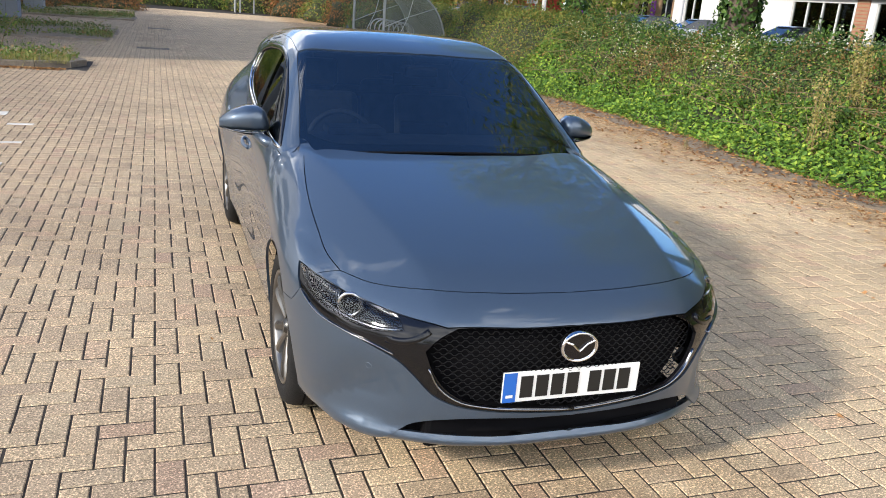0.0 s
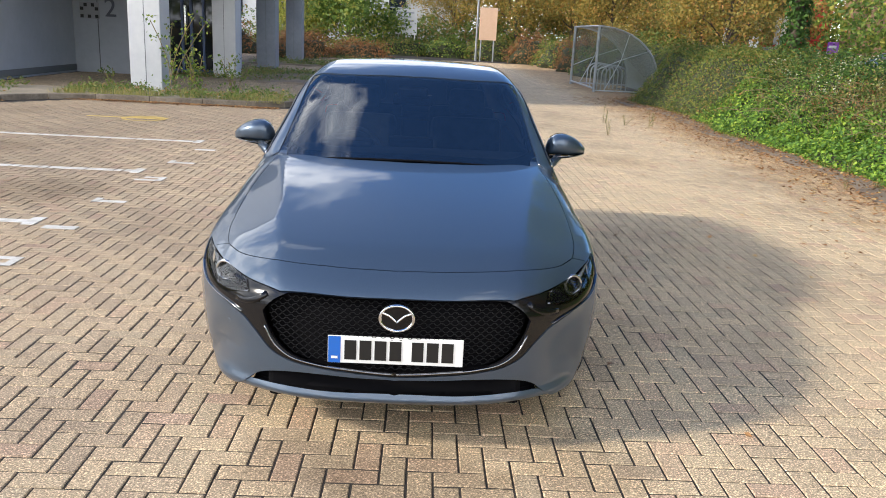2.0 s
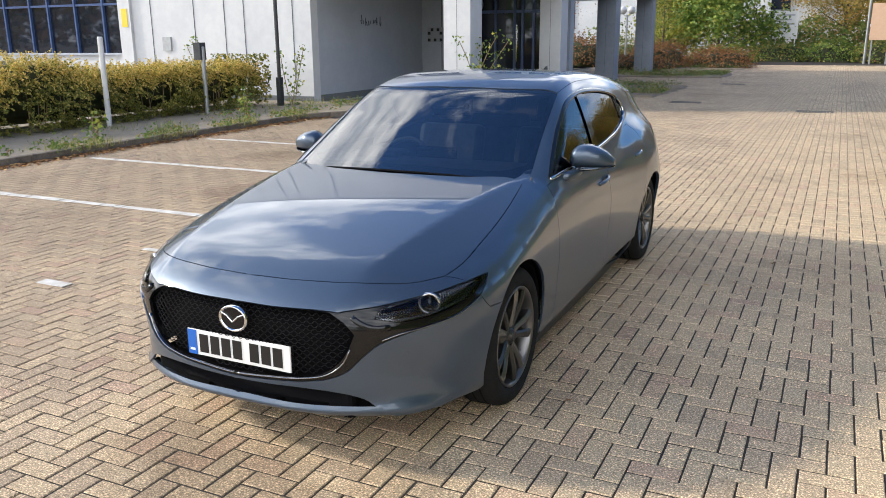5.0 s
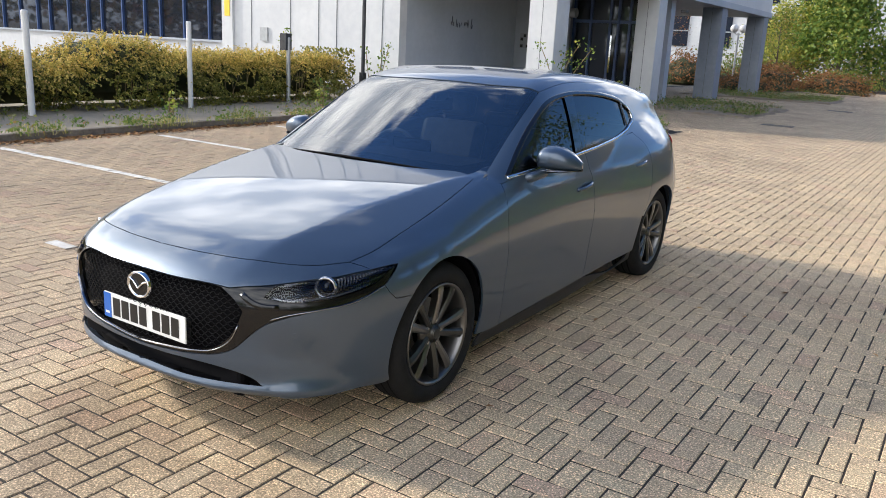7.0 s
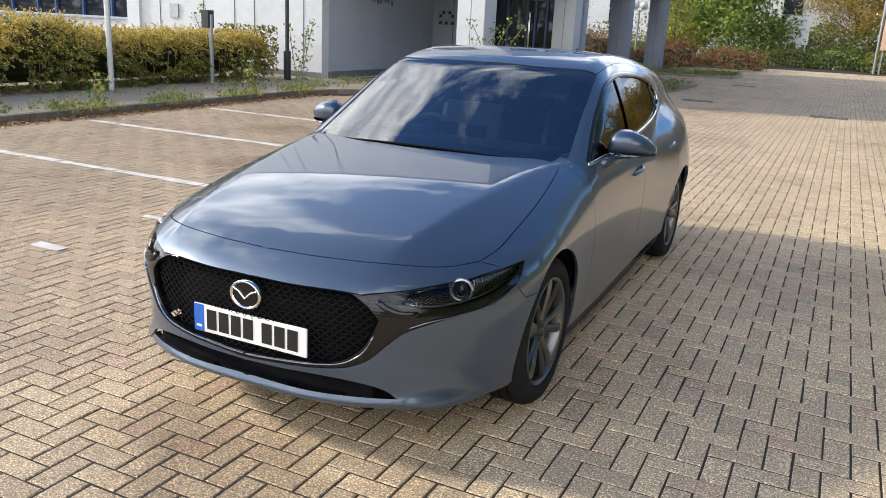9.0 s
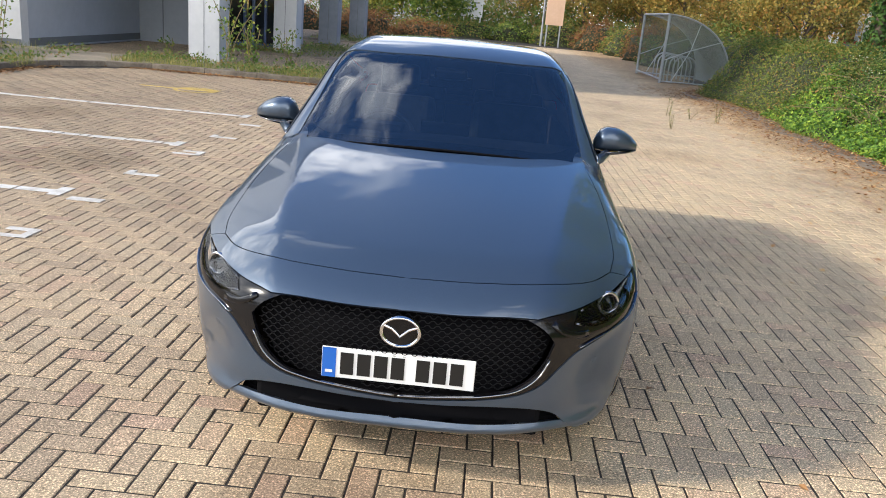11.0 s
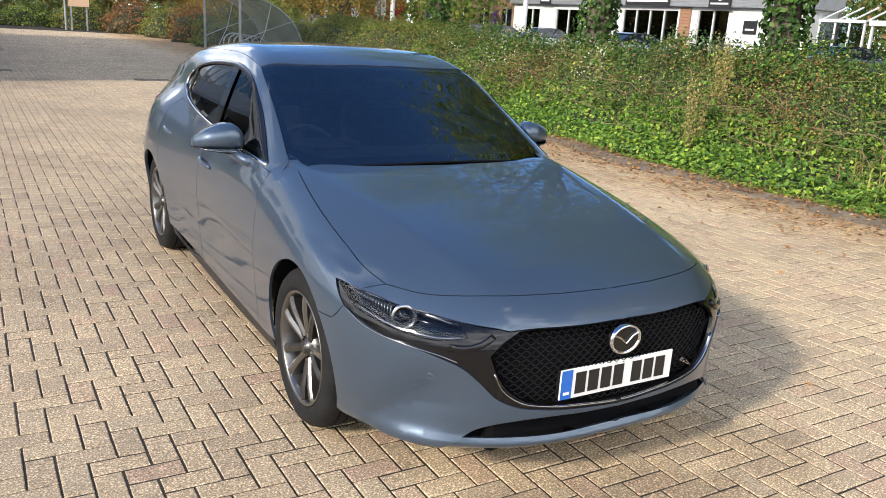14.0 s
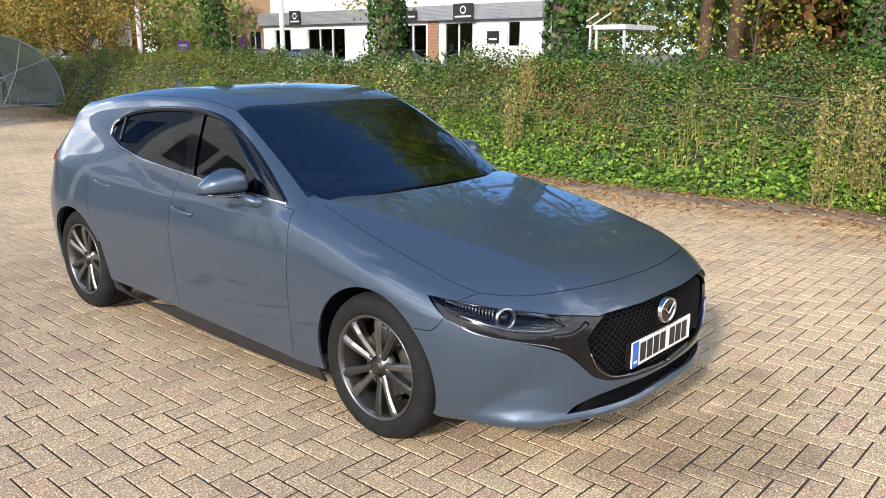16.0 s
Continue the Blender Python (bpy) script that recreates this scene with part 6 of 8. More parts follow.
# wheels: tyre, ten-spoke rim, brake
def make_wheel(sgn, cy):
    """The outer face looks along +x in wheel space."""
    turn = pose(sgn * HUB_X, cy, HUB_Z + 0.005, 0, 0, 0 if sgn > 0 else 180) @ pose(0, 0, 0, 0, 90, 0)
    R = WHEEL_R
    w = part("wheel", lathe(bmesh.new(), [(0.232, -0.195), (0.262, -0.208), (0.296, -0.205), (0.312, -0.190), (R, -0.165), (R + 0.001, -0.105), (R, -0.045), (0.313, -0.020), (0.298, -0.004), (0.272, 0.003), (0.250, 0.0), (0.236, -0.008), (0.229, -0.02)], 72), M_TYRE, car, "low-profile tyre on a gunmetal alloy wheel", smooth=True)
    w.matrix_basis = turn
    part("rim", lathe(bmesh.new(), [(0.229, -0.19), (0.222, -0.17), (0.205, -0.15), (0.203, -0.075), (0.213, -0.03), (0.219, -0.012), (0.228, -0.003), (0.233, -0.006), (0.232, -0.02)], 72), M_RIM, w, "gunmetal rim", smooth=True)
    for g in range(3):
        r0 = R - 0.0002
        part("tread_groove", lathe(bmesh.new(), [(r0 + 0.0016, -0.062 - g * 0.043), (r0 + 0.0016, -0.070 - g * 0.043)], 72), M_GAP, w)
    for i in range(10):
        a = 2 * math.pi * (i // 2) / 5 + (0.235 if i % 2 else -0.235) + 0.3
        b = bmesh.new()
        w0, w1 = 0.017, 0.021
        prof = [(0.045, w0, -0.030, 0.020), (0.10, w0 * 0.95, -0.020, 0.024), (0.16, w1 * 0.9, -0.010, 0.026), (0.205, w1, -0.008, 0.03), (0.222, w1 * 1.1, -0.012, 0.03)]
        rings = []
        for r, hw, zt, th in prof:
            rings.append([b.verts.new((r, -hw, zt - 0.010)), b.verts.new((r, -hw * 0.25, zt)), b.verts.new((r, hw * 0.55, zt - 0.001)), b.verts.new((r, hw, zt - 0.009)), b.verts.new((r, hw * 0.8, zt - th - 0.02)), b.verts.new((r, -hw * 0.8, zt - th - 0.02))])
        for p, q in zip(rings, rings[1:]):
            for j in range(6):
                b.faces.new((p[j], q[j], q[(j + 1) % 6], p[(j + 1) % 6]))
        b.faces.new(rings[0]), b.faces.new(rings[-1][::-1])
        bmesh.ops.recalc_face_normals(b, faces=b.faces[:])
        bmesh.ops.transform(b, matrix=Matrix.Rotation(a, 4, "Z"), verts=b.verts[:])
        part("spoke", b, M_SPOKE if i % 2 else M_RIMDARK, w, "bright machined spoke" if i % 2 else "dark painted spoke")
    hub = part("hub", lathe(bmesh.new(), [(0.0, -0.020), (0.026, -0.020), (0.030, -0.024), (0.034, -0.036), (0.075, -0.042), (0.078, -0.07)], 40), M_RIMDARK, w, "dark hub", smooth=True)
    part("hub_cap", lathe(bmesh.new(), [(0.0, -0.017), (0.020, -0.017), (0.023, -0.0155), (0.0255, -0.017), (0.026, -0.021)], 32), M_RIMDARK, w, "round dark centre cap", smooth=True)
    for i in range(5):
        a = 2 * math.pi * i / 5 + 0.3
        part("wheel_nut", rod(bmesh.new(), (0.057 * math.cos(a), 0.057 * math.sin(a), -0.05), (0.057 * math.cos(a), 0.057 * math.sin(a), -0.030), 0.0105, 0.0095, 6), M_CHROME, w)
    part("brake_disc", lathe(bmesh.new(), [(0.07, -0.10), (0.148, -0.10), (0.15, -0.104), (0.15, -0.122), (0.07, -0.124)], 48), M_DISC, w, "worn steel brake disc")
    b = bmesh.new()
    box(b, (-0.055, 0.10, -0.145), (0.055, 0.175, -0.075), 0.012, Matrix.Rotation(radians(-100 if sgn > 0 else 80), 4, "Z"))
    part("brake_caliper", b, M_GALV, w, "grey brake caliper")
    part("wheel_well", lathe(bmesh.new(), [(0.02, -0.23), (0.20, -0.23), (0.202, -0.2)], 32), M_GAP, w)
    return w


for sgn in (1, -1):
    for cy in (0.0, WB):
        make_wheel(sgn, cy)
        b = bmesh.new()
        r, n = 0.374, 30
        rows = []
        for xx in (0.40, 0.845):
            rows.append([b.verts.new((sgn * xx, cy + r * math.cos(radians(t)), HUB_Z + r * math.sin(radians(t)))) for t in np.linspace(-6, 186, n)])
        for i in range(n - 1):
            b.faces.new((rows[0][i], rows[0][i + 1], rows[1][i + 1], rows[1][i]))
        b.faces.new([rows[0][i] for i in range(n)])
        part("arch_liner", b, M_GAP, car, "dark wheel arch liner")

boxed("bumper_core", (-0.50, -0.825, 0.20), (0.50, -0.55, 0.345), M_GAP, car, "dark space behind the intake", 0.02)
# underside, engine bay, cabin floor
boxed("underbody", (-0.60, -0.55, 0.175), (0.60, 3.05, 0.24), M_GAP, car, "dark underbody", 0.02)
boxed("engine_bay", (-0.38, -0.70, 0.24), (0.38, 0.40, 0.64), M_GAP, car, "dark engine bay", 0.03)
b = bmesh.new()
for p, q in zip([(0.39, 0.90), (0.60, 0.955), (0.95, 0.965), (1.05, 0.93), (1.06, 0.70)], [(0.60, 0.955), (0.95, 0.965), (1.05, 0.93), (1.06, 0.70), (0.7, 0.4)]):
    b.faces.new([b.verts.new(v) for v in ((-0.72, *p), (0.72, *p), (0.72, *q), (-0.72, *q))])
part("dashboard", b, M_INTERIOR, car, "dark dashboard")
boxed("instrument_hood", (-0.52, 0.86, 0.955), (-0.22, 1.03, 1.0), M_INTERIOR, car, "instrument hood", 0.02)
boxed("instrument_screen", (-0.47, 1.034, 0.945), (-0.27, 1.037, 0.985), M_GALV, car, "pale instrument panel")
boxed("centre_screen", (-0.13, 0.93, 0.965), (0.13, 0.95, 1.03), M_GLOSSBLACK, car, "slim centre screen", 0.006)
sw = bmesh.new()
ring = [(0.185 * math.cos(t), 0.185 * math.sin(t), 0) for t in np.linspace(0, 2 * math.pi, 33)]
tube(sw, [pose(-0.37, 1.22, 0.85, 66, 0, 0) @ Vector(p) for p in ring], 0.015, 8)
box(sw, (-0.17, -0.03, -0.012), (0.17, 0.03, 0.012), 0.01, pose(-0.37, 1.22, 0.85, 66, 0, 0))
part("steering_wheel", sw, M_SEAT, car, "black leather steering wheel", smooth=True)
for x in (-0.37, 0.37):
    for y0, wdt in ((1.55, 0.25), (2.42, 0.27)):
        st = boxed("seat", (x - wdt, y0 - 0.25, 0.40), (x + wdt, y0 + 0.25, 0.54), M_SEAT, car, "black leather seat", 0.05)
        b = bmesh.new()
        box(b, (-wdt, -0.06, 0), (wdt, 0.06, 0.60), 0.05, pose(x, y0 + 0.24, 0.48, -18, 0, 0))
        part("backrest", b, M_SEAT, st)
        b = bmesh.new()
        box(b, (-0.13, -0.045, 0), (0.13, 0.045, 0.18), 0.04, pose(x, y0 + 0.44, 1.07, -14, 0, 0))
        part("headrest", b, M_SEAT, st)
boxed("cabin_floor", (-0.72, 0.45, 0.26), (0.72, 2.9, 0.38), M_INTERIOR, car, "dark cabin floor")
boxed("load_cover", (-0.62, 2.75, 0.93), (0.62, 3.2, 0.96), M_INTERIOR, car, "dark load cover")
for sgn in (1, -1):
    boxed("door_card", (sgn * 0.70 - 0.02, 0.62, 0.35), (sgn * 0.70 + 0.02, 2.5, 0.95), M_INTERIOR, car, "dark inner door trim", 0.015)

# tail: hatch, rear glass, lamps, bumper, spoiler and aerial
TAIL_D = (0.12, 0.9, 0.35)
hatch = loop([(0, 3.25, 1.275), (0.3, 3.24, 1.27), (0.50, 3.2, 1.24)], [(0.50, 3.2, 1.24), (0.58, 3.26, 1.06), (0.64, 3.34, 0.85), (0.67, 3.38, 0.62)], [(0.67, 3.38, 0.62), (0.3, 3.5, 0.58), (0, 3.53, 0.58)], [(0, 3.53, 0.58), (0, 3.25, 1.275)])
panel("tailgate", half(hatch, TAIL_D, fn=body, gap=0.002, step=0.04), M_CARPAINT, car)
rb = loop([(0, 3.53, 0.58), (0.3, 3.5, 0.58), (0.67, 3.38, 0.62)], [(0.67, 3.38, 0.62), (0.68, 3.38, 0.6), (0.72, 3.32, 0.35), (0.76, 3.2, 0.24)], [(0.76, 3.2, 0.24), (0.4, 3.42, 0.22), (0, 3.45, 0.22)], [(0, 3.45, 0.22), (0, 3.53, 0.58)])
panel("rear_bumper", half(rb, (0.2, 1.0, 0.0), fn=body, gap=0.002, step=0.04), M_CARPAINT, car)
tl = loop([(0.45, 3.40, 0.945), (0.62, 3.33, 0.96), (0.74, 3.17, 0.965)], [(0.74, 3.17, 0.965), (0.76, 3.2, 0.91)], [(0.76, 3.2, 0.91), (0.66, 3.35, 0.885), (0.45, 3.43, 0.88)], [(0.45, 3.43, 0.88), (0.45, 3.40, 0.945)])
both("tail_lamp", skin(body, tl, (0.75, 0.7, 0.1), gap=0.0, sink=-0.006, flange=0.02), M_TAIL, car, "red tail lamp")
b = bmesh.new()
prof = [(0.0, 0.0, 0.045), (0.03, 0.028, 0.040), (0.08, 0.055, 0.024), (0.13, 0.062, 0.010), (0.155, 0.0, 0.016)]
for (y0, z0, w0), (y1, z1, w1) in zip(prof, prof[1:]):
    for sgn in (1, -1):
        b.faces.new([b.verts.new(v) for v in ((sgn * w0 * 0.8, y0, -0.01), (0, y0, z0), (0, y1, z1), (sgn * w1 * 0.8, y1, -0.01))])
bmesh.ops.remove_doubles(b, verts=b.verts[:], dist=1e-4)
bmesh.ops.transform(b, matrix=Matrix.Translation((0, 2.78, 1.362)), verts=b.verts[:])
part("aerial_fin", b, M_CARPAINT, car, smooth=True)
corner = loop([(0.64, 0.455, 0.95), (0.72, 0.47, 0.94), (0.80, 0.50, 0.90)], [(0.80, 0.50, 0.90), (0.79, 0.66, 0.93)], [(0.79, 0.66, 0.93), (0.70, 0.66, 0.98), (0.665, 0.62, 0.97)], [(0.665, 0.62, 0.97), (0.64, 0.455, 0.95)])
both("pillar_foot", skin(body, corner, (0.5, -0.3, 0.9), gap=0.0, sink=0.004, flange=0), M_CARPAINT, car)

# ---- planting ----
rng = np.random.default_rng(21)


def tapered_tree(name, x, y, h, r, label, bark, leaf, spread, n_limbs, n_leaves, leaf_size, seed, first=0.35, ivy=0, droop=0.0, z0=-0.05, clump=0.7):
    """A tree with a tapered trunk, limbs, twigs and a crown of many separate leaves in clumps."""
    q = np.random.default_rng(seed)
    t = thing(name, label, "tree", at=pose(x, y, 0))
    b = bmesh.new()
    pts, rad = [], []
    bx, by = q.normal(0, 0.02, 2)
    for i in range(9):
        f = i / 8
        pts.append(Vector((bx * h * f * f + 0.05 * math.sin(f * 5 + seed), by * h * f * f + 0.05 * math.cos(f * 4 + seed), z0 + (h * 0.93 - z0) * f)))
        rad.append(r * (1.35 if i == 0 else 1.0) * (1 - 0.9 * f))
    for p0, p1, r0, r1 in zip(pts, pts[1:], rad, rad[1:]):
        rod(b, p0, p1, r0, r1, 10, False)
    tips = []
    for i in range(n_limbs):
        f = first + (0.96 - first) * (i + q.uniform(0, 0.8)) / n_limbs
        p0 = pts[0].lerp(pts[-1], f)
        a = i * 2.399 + q.uniform(-0.4, 0.4)
        L = spread * (1.1 - 0.55 * f) * q.uniform(0.7, 1.15)
        up = 0.55 + 0.5 * f - droop
        p = p0.copy()
        d = Vector((math.cos(a), math.sin(a), up)).normalized()
        rr = r * 0.42 * (1 - f * 0.6)
        for k in range(4):
            nx = p + d * (L / 4)
            rod(b, p, nx, rr, rr * 0.68, 6, False)
            if k:
                for _ in range(2):
                    e = (d + Vector(q.normal(0, 0.6, 3))).normalized()
                    tip = nx + e * L * q.uniform(0.15, 0.32)
                    rod(b, nx, tip, rr * 0.4, rr * 0.1, 4, False)
                    tips.append(tip)
            p, rr = nx, rr * 0.68
            d = (d + Vector(q.normal(0, 0.18, 3)) + Vector((0, 0, 0.06))).normalized()
        tips.append(p)
    part("trunk", b, bark, t, "", True)
    tips = np.array([tuple(v) for v in tips])
    if n_leaves:
        c = tips[q.integers(0, len(tips), n_leaves)] + q.normal(0, 1, (n_leaves, 3)) * clump * np.array((1, 1, 0.75)) * q.uniform(0.3, 1.0, (n_leaves, 1))
        leaf_mesh("crown", c, q.uniform(0.7, 1.3, n_leaves) * leaf_size, leaf, q, t)
    if ivy:
        n = int(ivy * 520)
        z = q.uniform(0.2, ivy, n)
        a = q.uniform(0, 2 * np.pi, n)
        rr = r * (1 - 0.9 * z / h) + 0.05 + 0.13 * np.abs(lump(a * 2, z, 0.6, seed)) + q.uniform(0, 0.05, n)
        c = np.stack([rr * np.cos(a), rr * np.sin(a), z], 1)
        nn = np.stack([np.cos(a), np.sin(a), 0 * a + 0.2], 1)
        leaf_mesh("ivy", c, q.uniform(0.09, 0.15, n), M_IVYDARK, q, t, "dark ivy round the trunk", 0.1, nn)
    return t


def shrub(name, x, y, rx, ry, h, leaf, n, size, seed, label, core=True, z0=0.0):
    """A rounded bush with an uneven, broken outline of single leaves."""
    q = np.random.default_rng(seed)
    t = thing(name, label, "shrub", at=pose(x, y, z0))
    a, u = q.uniform(0, 2 * np.pi, n), q.uniform(0, 1, n) ** 0.75
    el = np.arcsin(u)
    k = 0.80 + 0.22 * lump(a * 1.6, el * 3, 0.7, seed) + q.normal(0, 0.07, n)
    d = np.stack([np.cos(a) * np.cos(el), np.sin(a) * np.cos(el), np.sin(el)], 1)
    c = d * k[:, None] * np.array((rx, ry, h)) + np.array((0, 0, 0.03))
    c[:, 2] = np.maximum(c[:, 2], 0.03)
    leaf_mesh("foliage", c, q.uniform(0.7, 1.35, n) * size, leaf, q, t, "", 0.3, d)
    b = bmesh.new()
    for i in range(7):
        e = q.uniform(0, 2 * math.pi)
        rod(b, (0.06 * math.cos(e), 0.06 * math.sin(e), -0.05), (rx * 0.5 * math.cos(e), ry * 0.5 * math.sin(e), h * 0.7), 0.018, 0.006, 5, False)
    part("stems", b, M_BARK, t)
    if core:
        # dark solid behind the leaves, coloured as the bush's inner shade
        b = bmesh.new()
        bmesh.ops.create_icosphere(b, subdivisions=3, radius=1.0)
        for v in b.verts:
            aa, ee = math.atan2(v.co.y, v.co.x), math.asin(max(-1, min(1, v.co.z)))
            kk = 0.66 + 0.16 * float(lump(aa * 1.6, ee * 3, 0.7, seed))
            v.co = Vector((v.co.x * rx, v.co.y * ry, max(v.co.z, 0) * h)) * kk
        part("shade_core", b, M_CORE, t, "", True)
    return t


# -- the overgrown bank along the car park's far side --
def verge_x(y):
    return 5.82 + 0.22 * lump(y, 0 * y, 1.6, 2) + 0.25 * np.clip((y - 6) / 8, 0, 1) - 0.3 * np.clip((y - 15) / 6, 0, 1) - 0.1 * np.clip(-y, 0, 6) + 2.3 * np.clip((y - 19.6) / 2.2, 0, 1)


def bank_z(x, y):
    """Height of the growth on the bank."""
    s = x - verge_x(y)
    low = 0.16 * np.clip(s / 0.3, 0, 1) + 0.12 * np.clip((s - 0.3) / 0.7, 0, 1)
    t = np.clip((s - 0.6) / 2.2, 0, 1) ** 0.9
    top = 1.32 + 0.11 * lump(y, x, 1.7, 5) + 0.22 * np.clip((4.5 - y) / 5, 0, 1) + 0.12 * np.clip((y - 13) / 5, 0, 1)
    m = np.clip((y - 12.5) / 3.5, 0, 1)
    t = t * (1 - m) + np.clip((s - 0.15) / 1.0, 0, 1) * m
    mound = np.clip(s / 0.8, 0, 1) * (0.10 * lump(x * 2.2, y * 2.2, 1.0, 13) + 0.09 * lump(x * 5, y * 5, 1.0, 14))
    z = low + (top - 0.28) * (0.5 * t + 0.5 * t * t * (3 - 2 * t)) + mound
    return z * np.clip((12.0 - x) / 3.0, 0.55, 1) + 0.12 * lump(x * 2, y * 2, 0.8, 1) * np.clip(s, 0, 1)


bank = tagged(new("bank_planting"), "overgrown bank of ivy, bramble and nettles", "planting", kind="stuff")
gx, gy = np.meshgrid(np.linspace(0, 1, 34), np.linspace(-7, 29, 150))
X = verge_x(gy) - 0.12 + gx * (13.5 - verge_x(gy))
Z = bank_z(X, gy) * 0.98 - 0.05
Z[:, 0] = -0.03
n1, n2 = X.shape
idx = np.arange(n1 * n2).reshape(n1, n2)
F = np.stack([idx[:-1, :-1], idx[:-1, 1:], idx[1:, 1:], idx[1:, :-1]], -1).reshape(-1, 4)
# sheet under the leaves, its dark colour painted as their shade
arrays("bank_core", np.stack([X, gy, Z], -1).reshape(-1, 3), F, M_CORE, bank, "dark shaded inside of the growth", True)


def bank_leaves(name, n, y0, y1, s0, s1, size, mat, lift=0.0, spread=0.06, keep=None, label="", up=0.55):
    y = rng.uniform(y0, y1, n)
    x = verge_x(y) + rng.uniform(s0, s1, n)
    if keep is not None:
        k = keep(x, y)
        x, y = x[k], y[k]
    z = bank_z(x, y) + rng.normal(lift, spread, len(x))
    e = 0.05
    nx = -(bank_z(x + e, y) - bank_z(x - e, y)) / (2 * e)
    ny = -(bank_z(x, y + e) - bank_z(x, y - e)) / (2 * e)
    nn = np.stack([nx, ny, np.ones_like(nx)], 1)
    nn /= np.linalg.norm(nn, axis=1, keepdims=True)
    # steep places need more spread along the slope
    leaf_mesh(name, np.stack([x, y, np.maximum(z, 0.03)], 1), rng.uniform(0.65, 1.35, len(x)) * size, mat, rng, bank, label, up * 0.3, nn)


bank_leaves("ivy_leaves", 46000, -6, 14.5, -0.05, 1.25, 0.064, M_IVY, 0.02, 0.05, lambda x, y: rng.uniform(0, 1, len(x)) < 0.55 + 0.45 * np.clip(lump(x, y, 0.7, 4) + 0.6, 0, 1))
bank_leaves("bramble_leaves", 46200, -6, 14.5, 0.8, 2.6, 0.042, M_BRAMBLE, 0.04, 0.12)
bank_leaves("nettle_leaves", 33600, -6, 14.5, 0.9, 3.0, 0.045, M_IVYDARK, 0.05, 0.12, lambda x, y: lump(x, y, 0.9, 21) > -0.1)
bank_leaves("fresh_leaves", 18900, -6, 14.5, 0.9, 3.2, 0.038, M_IVY, 0.08, 0.10, lambda x, y: lump(x * 1.6, y * 1.6, 0.9, 23) > 0.1)
bank_leaves("ivy_on_slope", 13000, -6, 14.5, 1.0, 2.8, 0.066, M_IVY, 0.03, 0.08, lambda x, y: lump(x, y, 0.9, 9) > 0.15)
bank_leaves("bank_top_leaves", 44000, -6, 16, 2.0, 5.2, 0.066, M_IVYDARK, 0.05, 0.10)
bank_leaves("hedge_leaves", 75600, 13.5, 28, 0.0, 3.4, 0.048, M_HEDGE, 0.03, 0.08)
bank_leaves("blossom", 3600, 6.5, 14.5, 1.5, 3.2, 0.042, M_FLOWER, 0.12, 0.07, lambda x, y: lump(x * 1.5, y * 1.5, 0.6, 3) > 0.1)
bank_leaves("rust_sprays", 19950, -6, 13.5, 0.9, 2.5, 0.038, M_RUST, 0.07, 0.10, lambda x, y: lump(x, y, 0.8, 6) > 0.05 + 0.25 * (y < 3))
bank_leaves("dry_sprays", 10500, -6, 13.5, 0.9, 2.6, 0.038, M_STRAW, 0.09, 0.11, lambda x, y: lump(x, y, 0.7, 11) > 0.15)
n = 2600
y = rng.uniform(-6, 14, n)
x = verge_x(y) + rng.normal(-0.02, 0.10, n)
k = lump(x, y, 0.7, 31) > 0.05 - 0.5 * (y < 3.5)
blade_mesh("verge_grass", np.stack([x[k], y[k], np.full(k.sum(), 0.015)], 1), rng.uniform(0.05, 0.14, k.sum()), M_GRASS, rng, bank, "grass at the foot of the bank", 0.5)
n = 1800
y = rng.uniform(-5, 2.6, n)
x = verge_x(y) + rng.uniform(0.1, 1.3, n)
k = lump(x, y, 0.6, 33) > 0.1
blade_mesh("dry_grass", np.stack([x[k], y[k], bank_z(x[k], y[k]) - 0.08], 1), rng.uniform(0.15, 0.42, k.sum()), M_STRAW, rng, bank, "dry grass on the bank", 0.4)
# bare bramble canes and weed stems
b = bmesh.new()
for i in range(420):
    y = rng.uniform(-4, 13)
    x = float(verge_x(y)) + rng.uniform(0.7, 2.0)
    z = float(bank_z(np.array([x]), np.array([y]))[0])
    d = rng.normal(0, 0.25, 2)
    tube(b, [(x, y, max(z - 0.25, 0)), (x + d[0] * 0.5 - 0.05, y + d[1], z + 0.12), (x + d[0] - 0.12, y + d[1] * 2, z + rng.uniform(0.05, 0.25))], 0.0055, 4)
part("canes", b, M_STEM, bank)


def tall_weed(x, y, h, n, seed, mat=M_STRAW, label="tall straw-coloured weed stems on the bank"):
    q = np.random.default_rng(seed)
    z = float(bank_z(np.array([x]), np.array([y]))[0]) - 0.25
    z = max(z, 0.0) if x > 5.5 else 0.0
    t = thing("tall_weed", label, "weed", "tall weeds", at=pose(x, y, z))
    k0 = min(1.0, h / 0.9)
    cs = []
    for i in range(n):
        a = q.uniform(0, 6.28)
        p0 = Vector((0.10 * k0 * math.cos(a), 0.10 * k0 * math.sin(a), 0))
        p1 = p0 + Vector((q.normal(0, 0.06), q.normal(0, 0.06), h * q.uniform(0.7, 1.05)))
        part("stem", rod(bmesh.new(), p0, p1, 0.006, 0.002, 4, False), M_STEM, t)
        for k in np.linspace(0.12, 1.0, int(70 * h)):
            cs.append(tuple(p0.lerp(p1, float(k)) + Vector(q.normal(0, 0.035 * k0, 3))))
    leaf_mesh("foliage", np.array(cs), q.uniform(0.022, 0.055, len(cs)) * k0 ** 0.5, mat, q, t, "", -0.2)
    return t


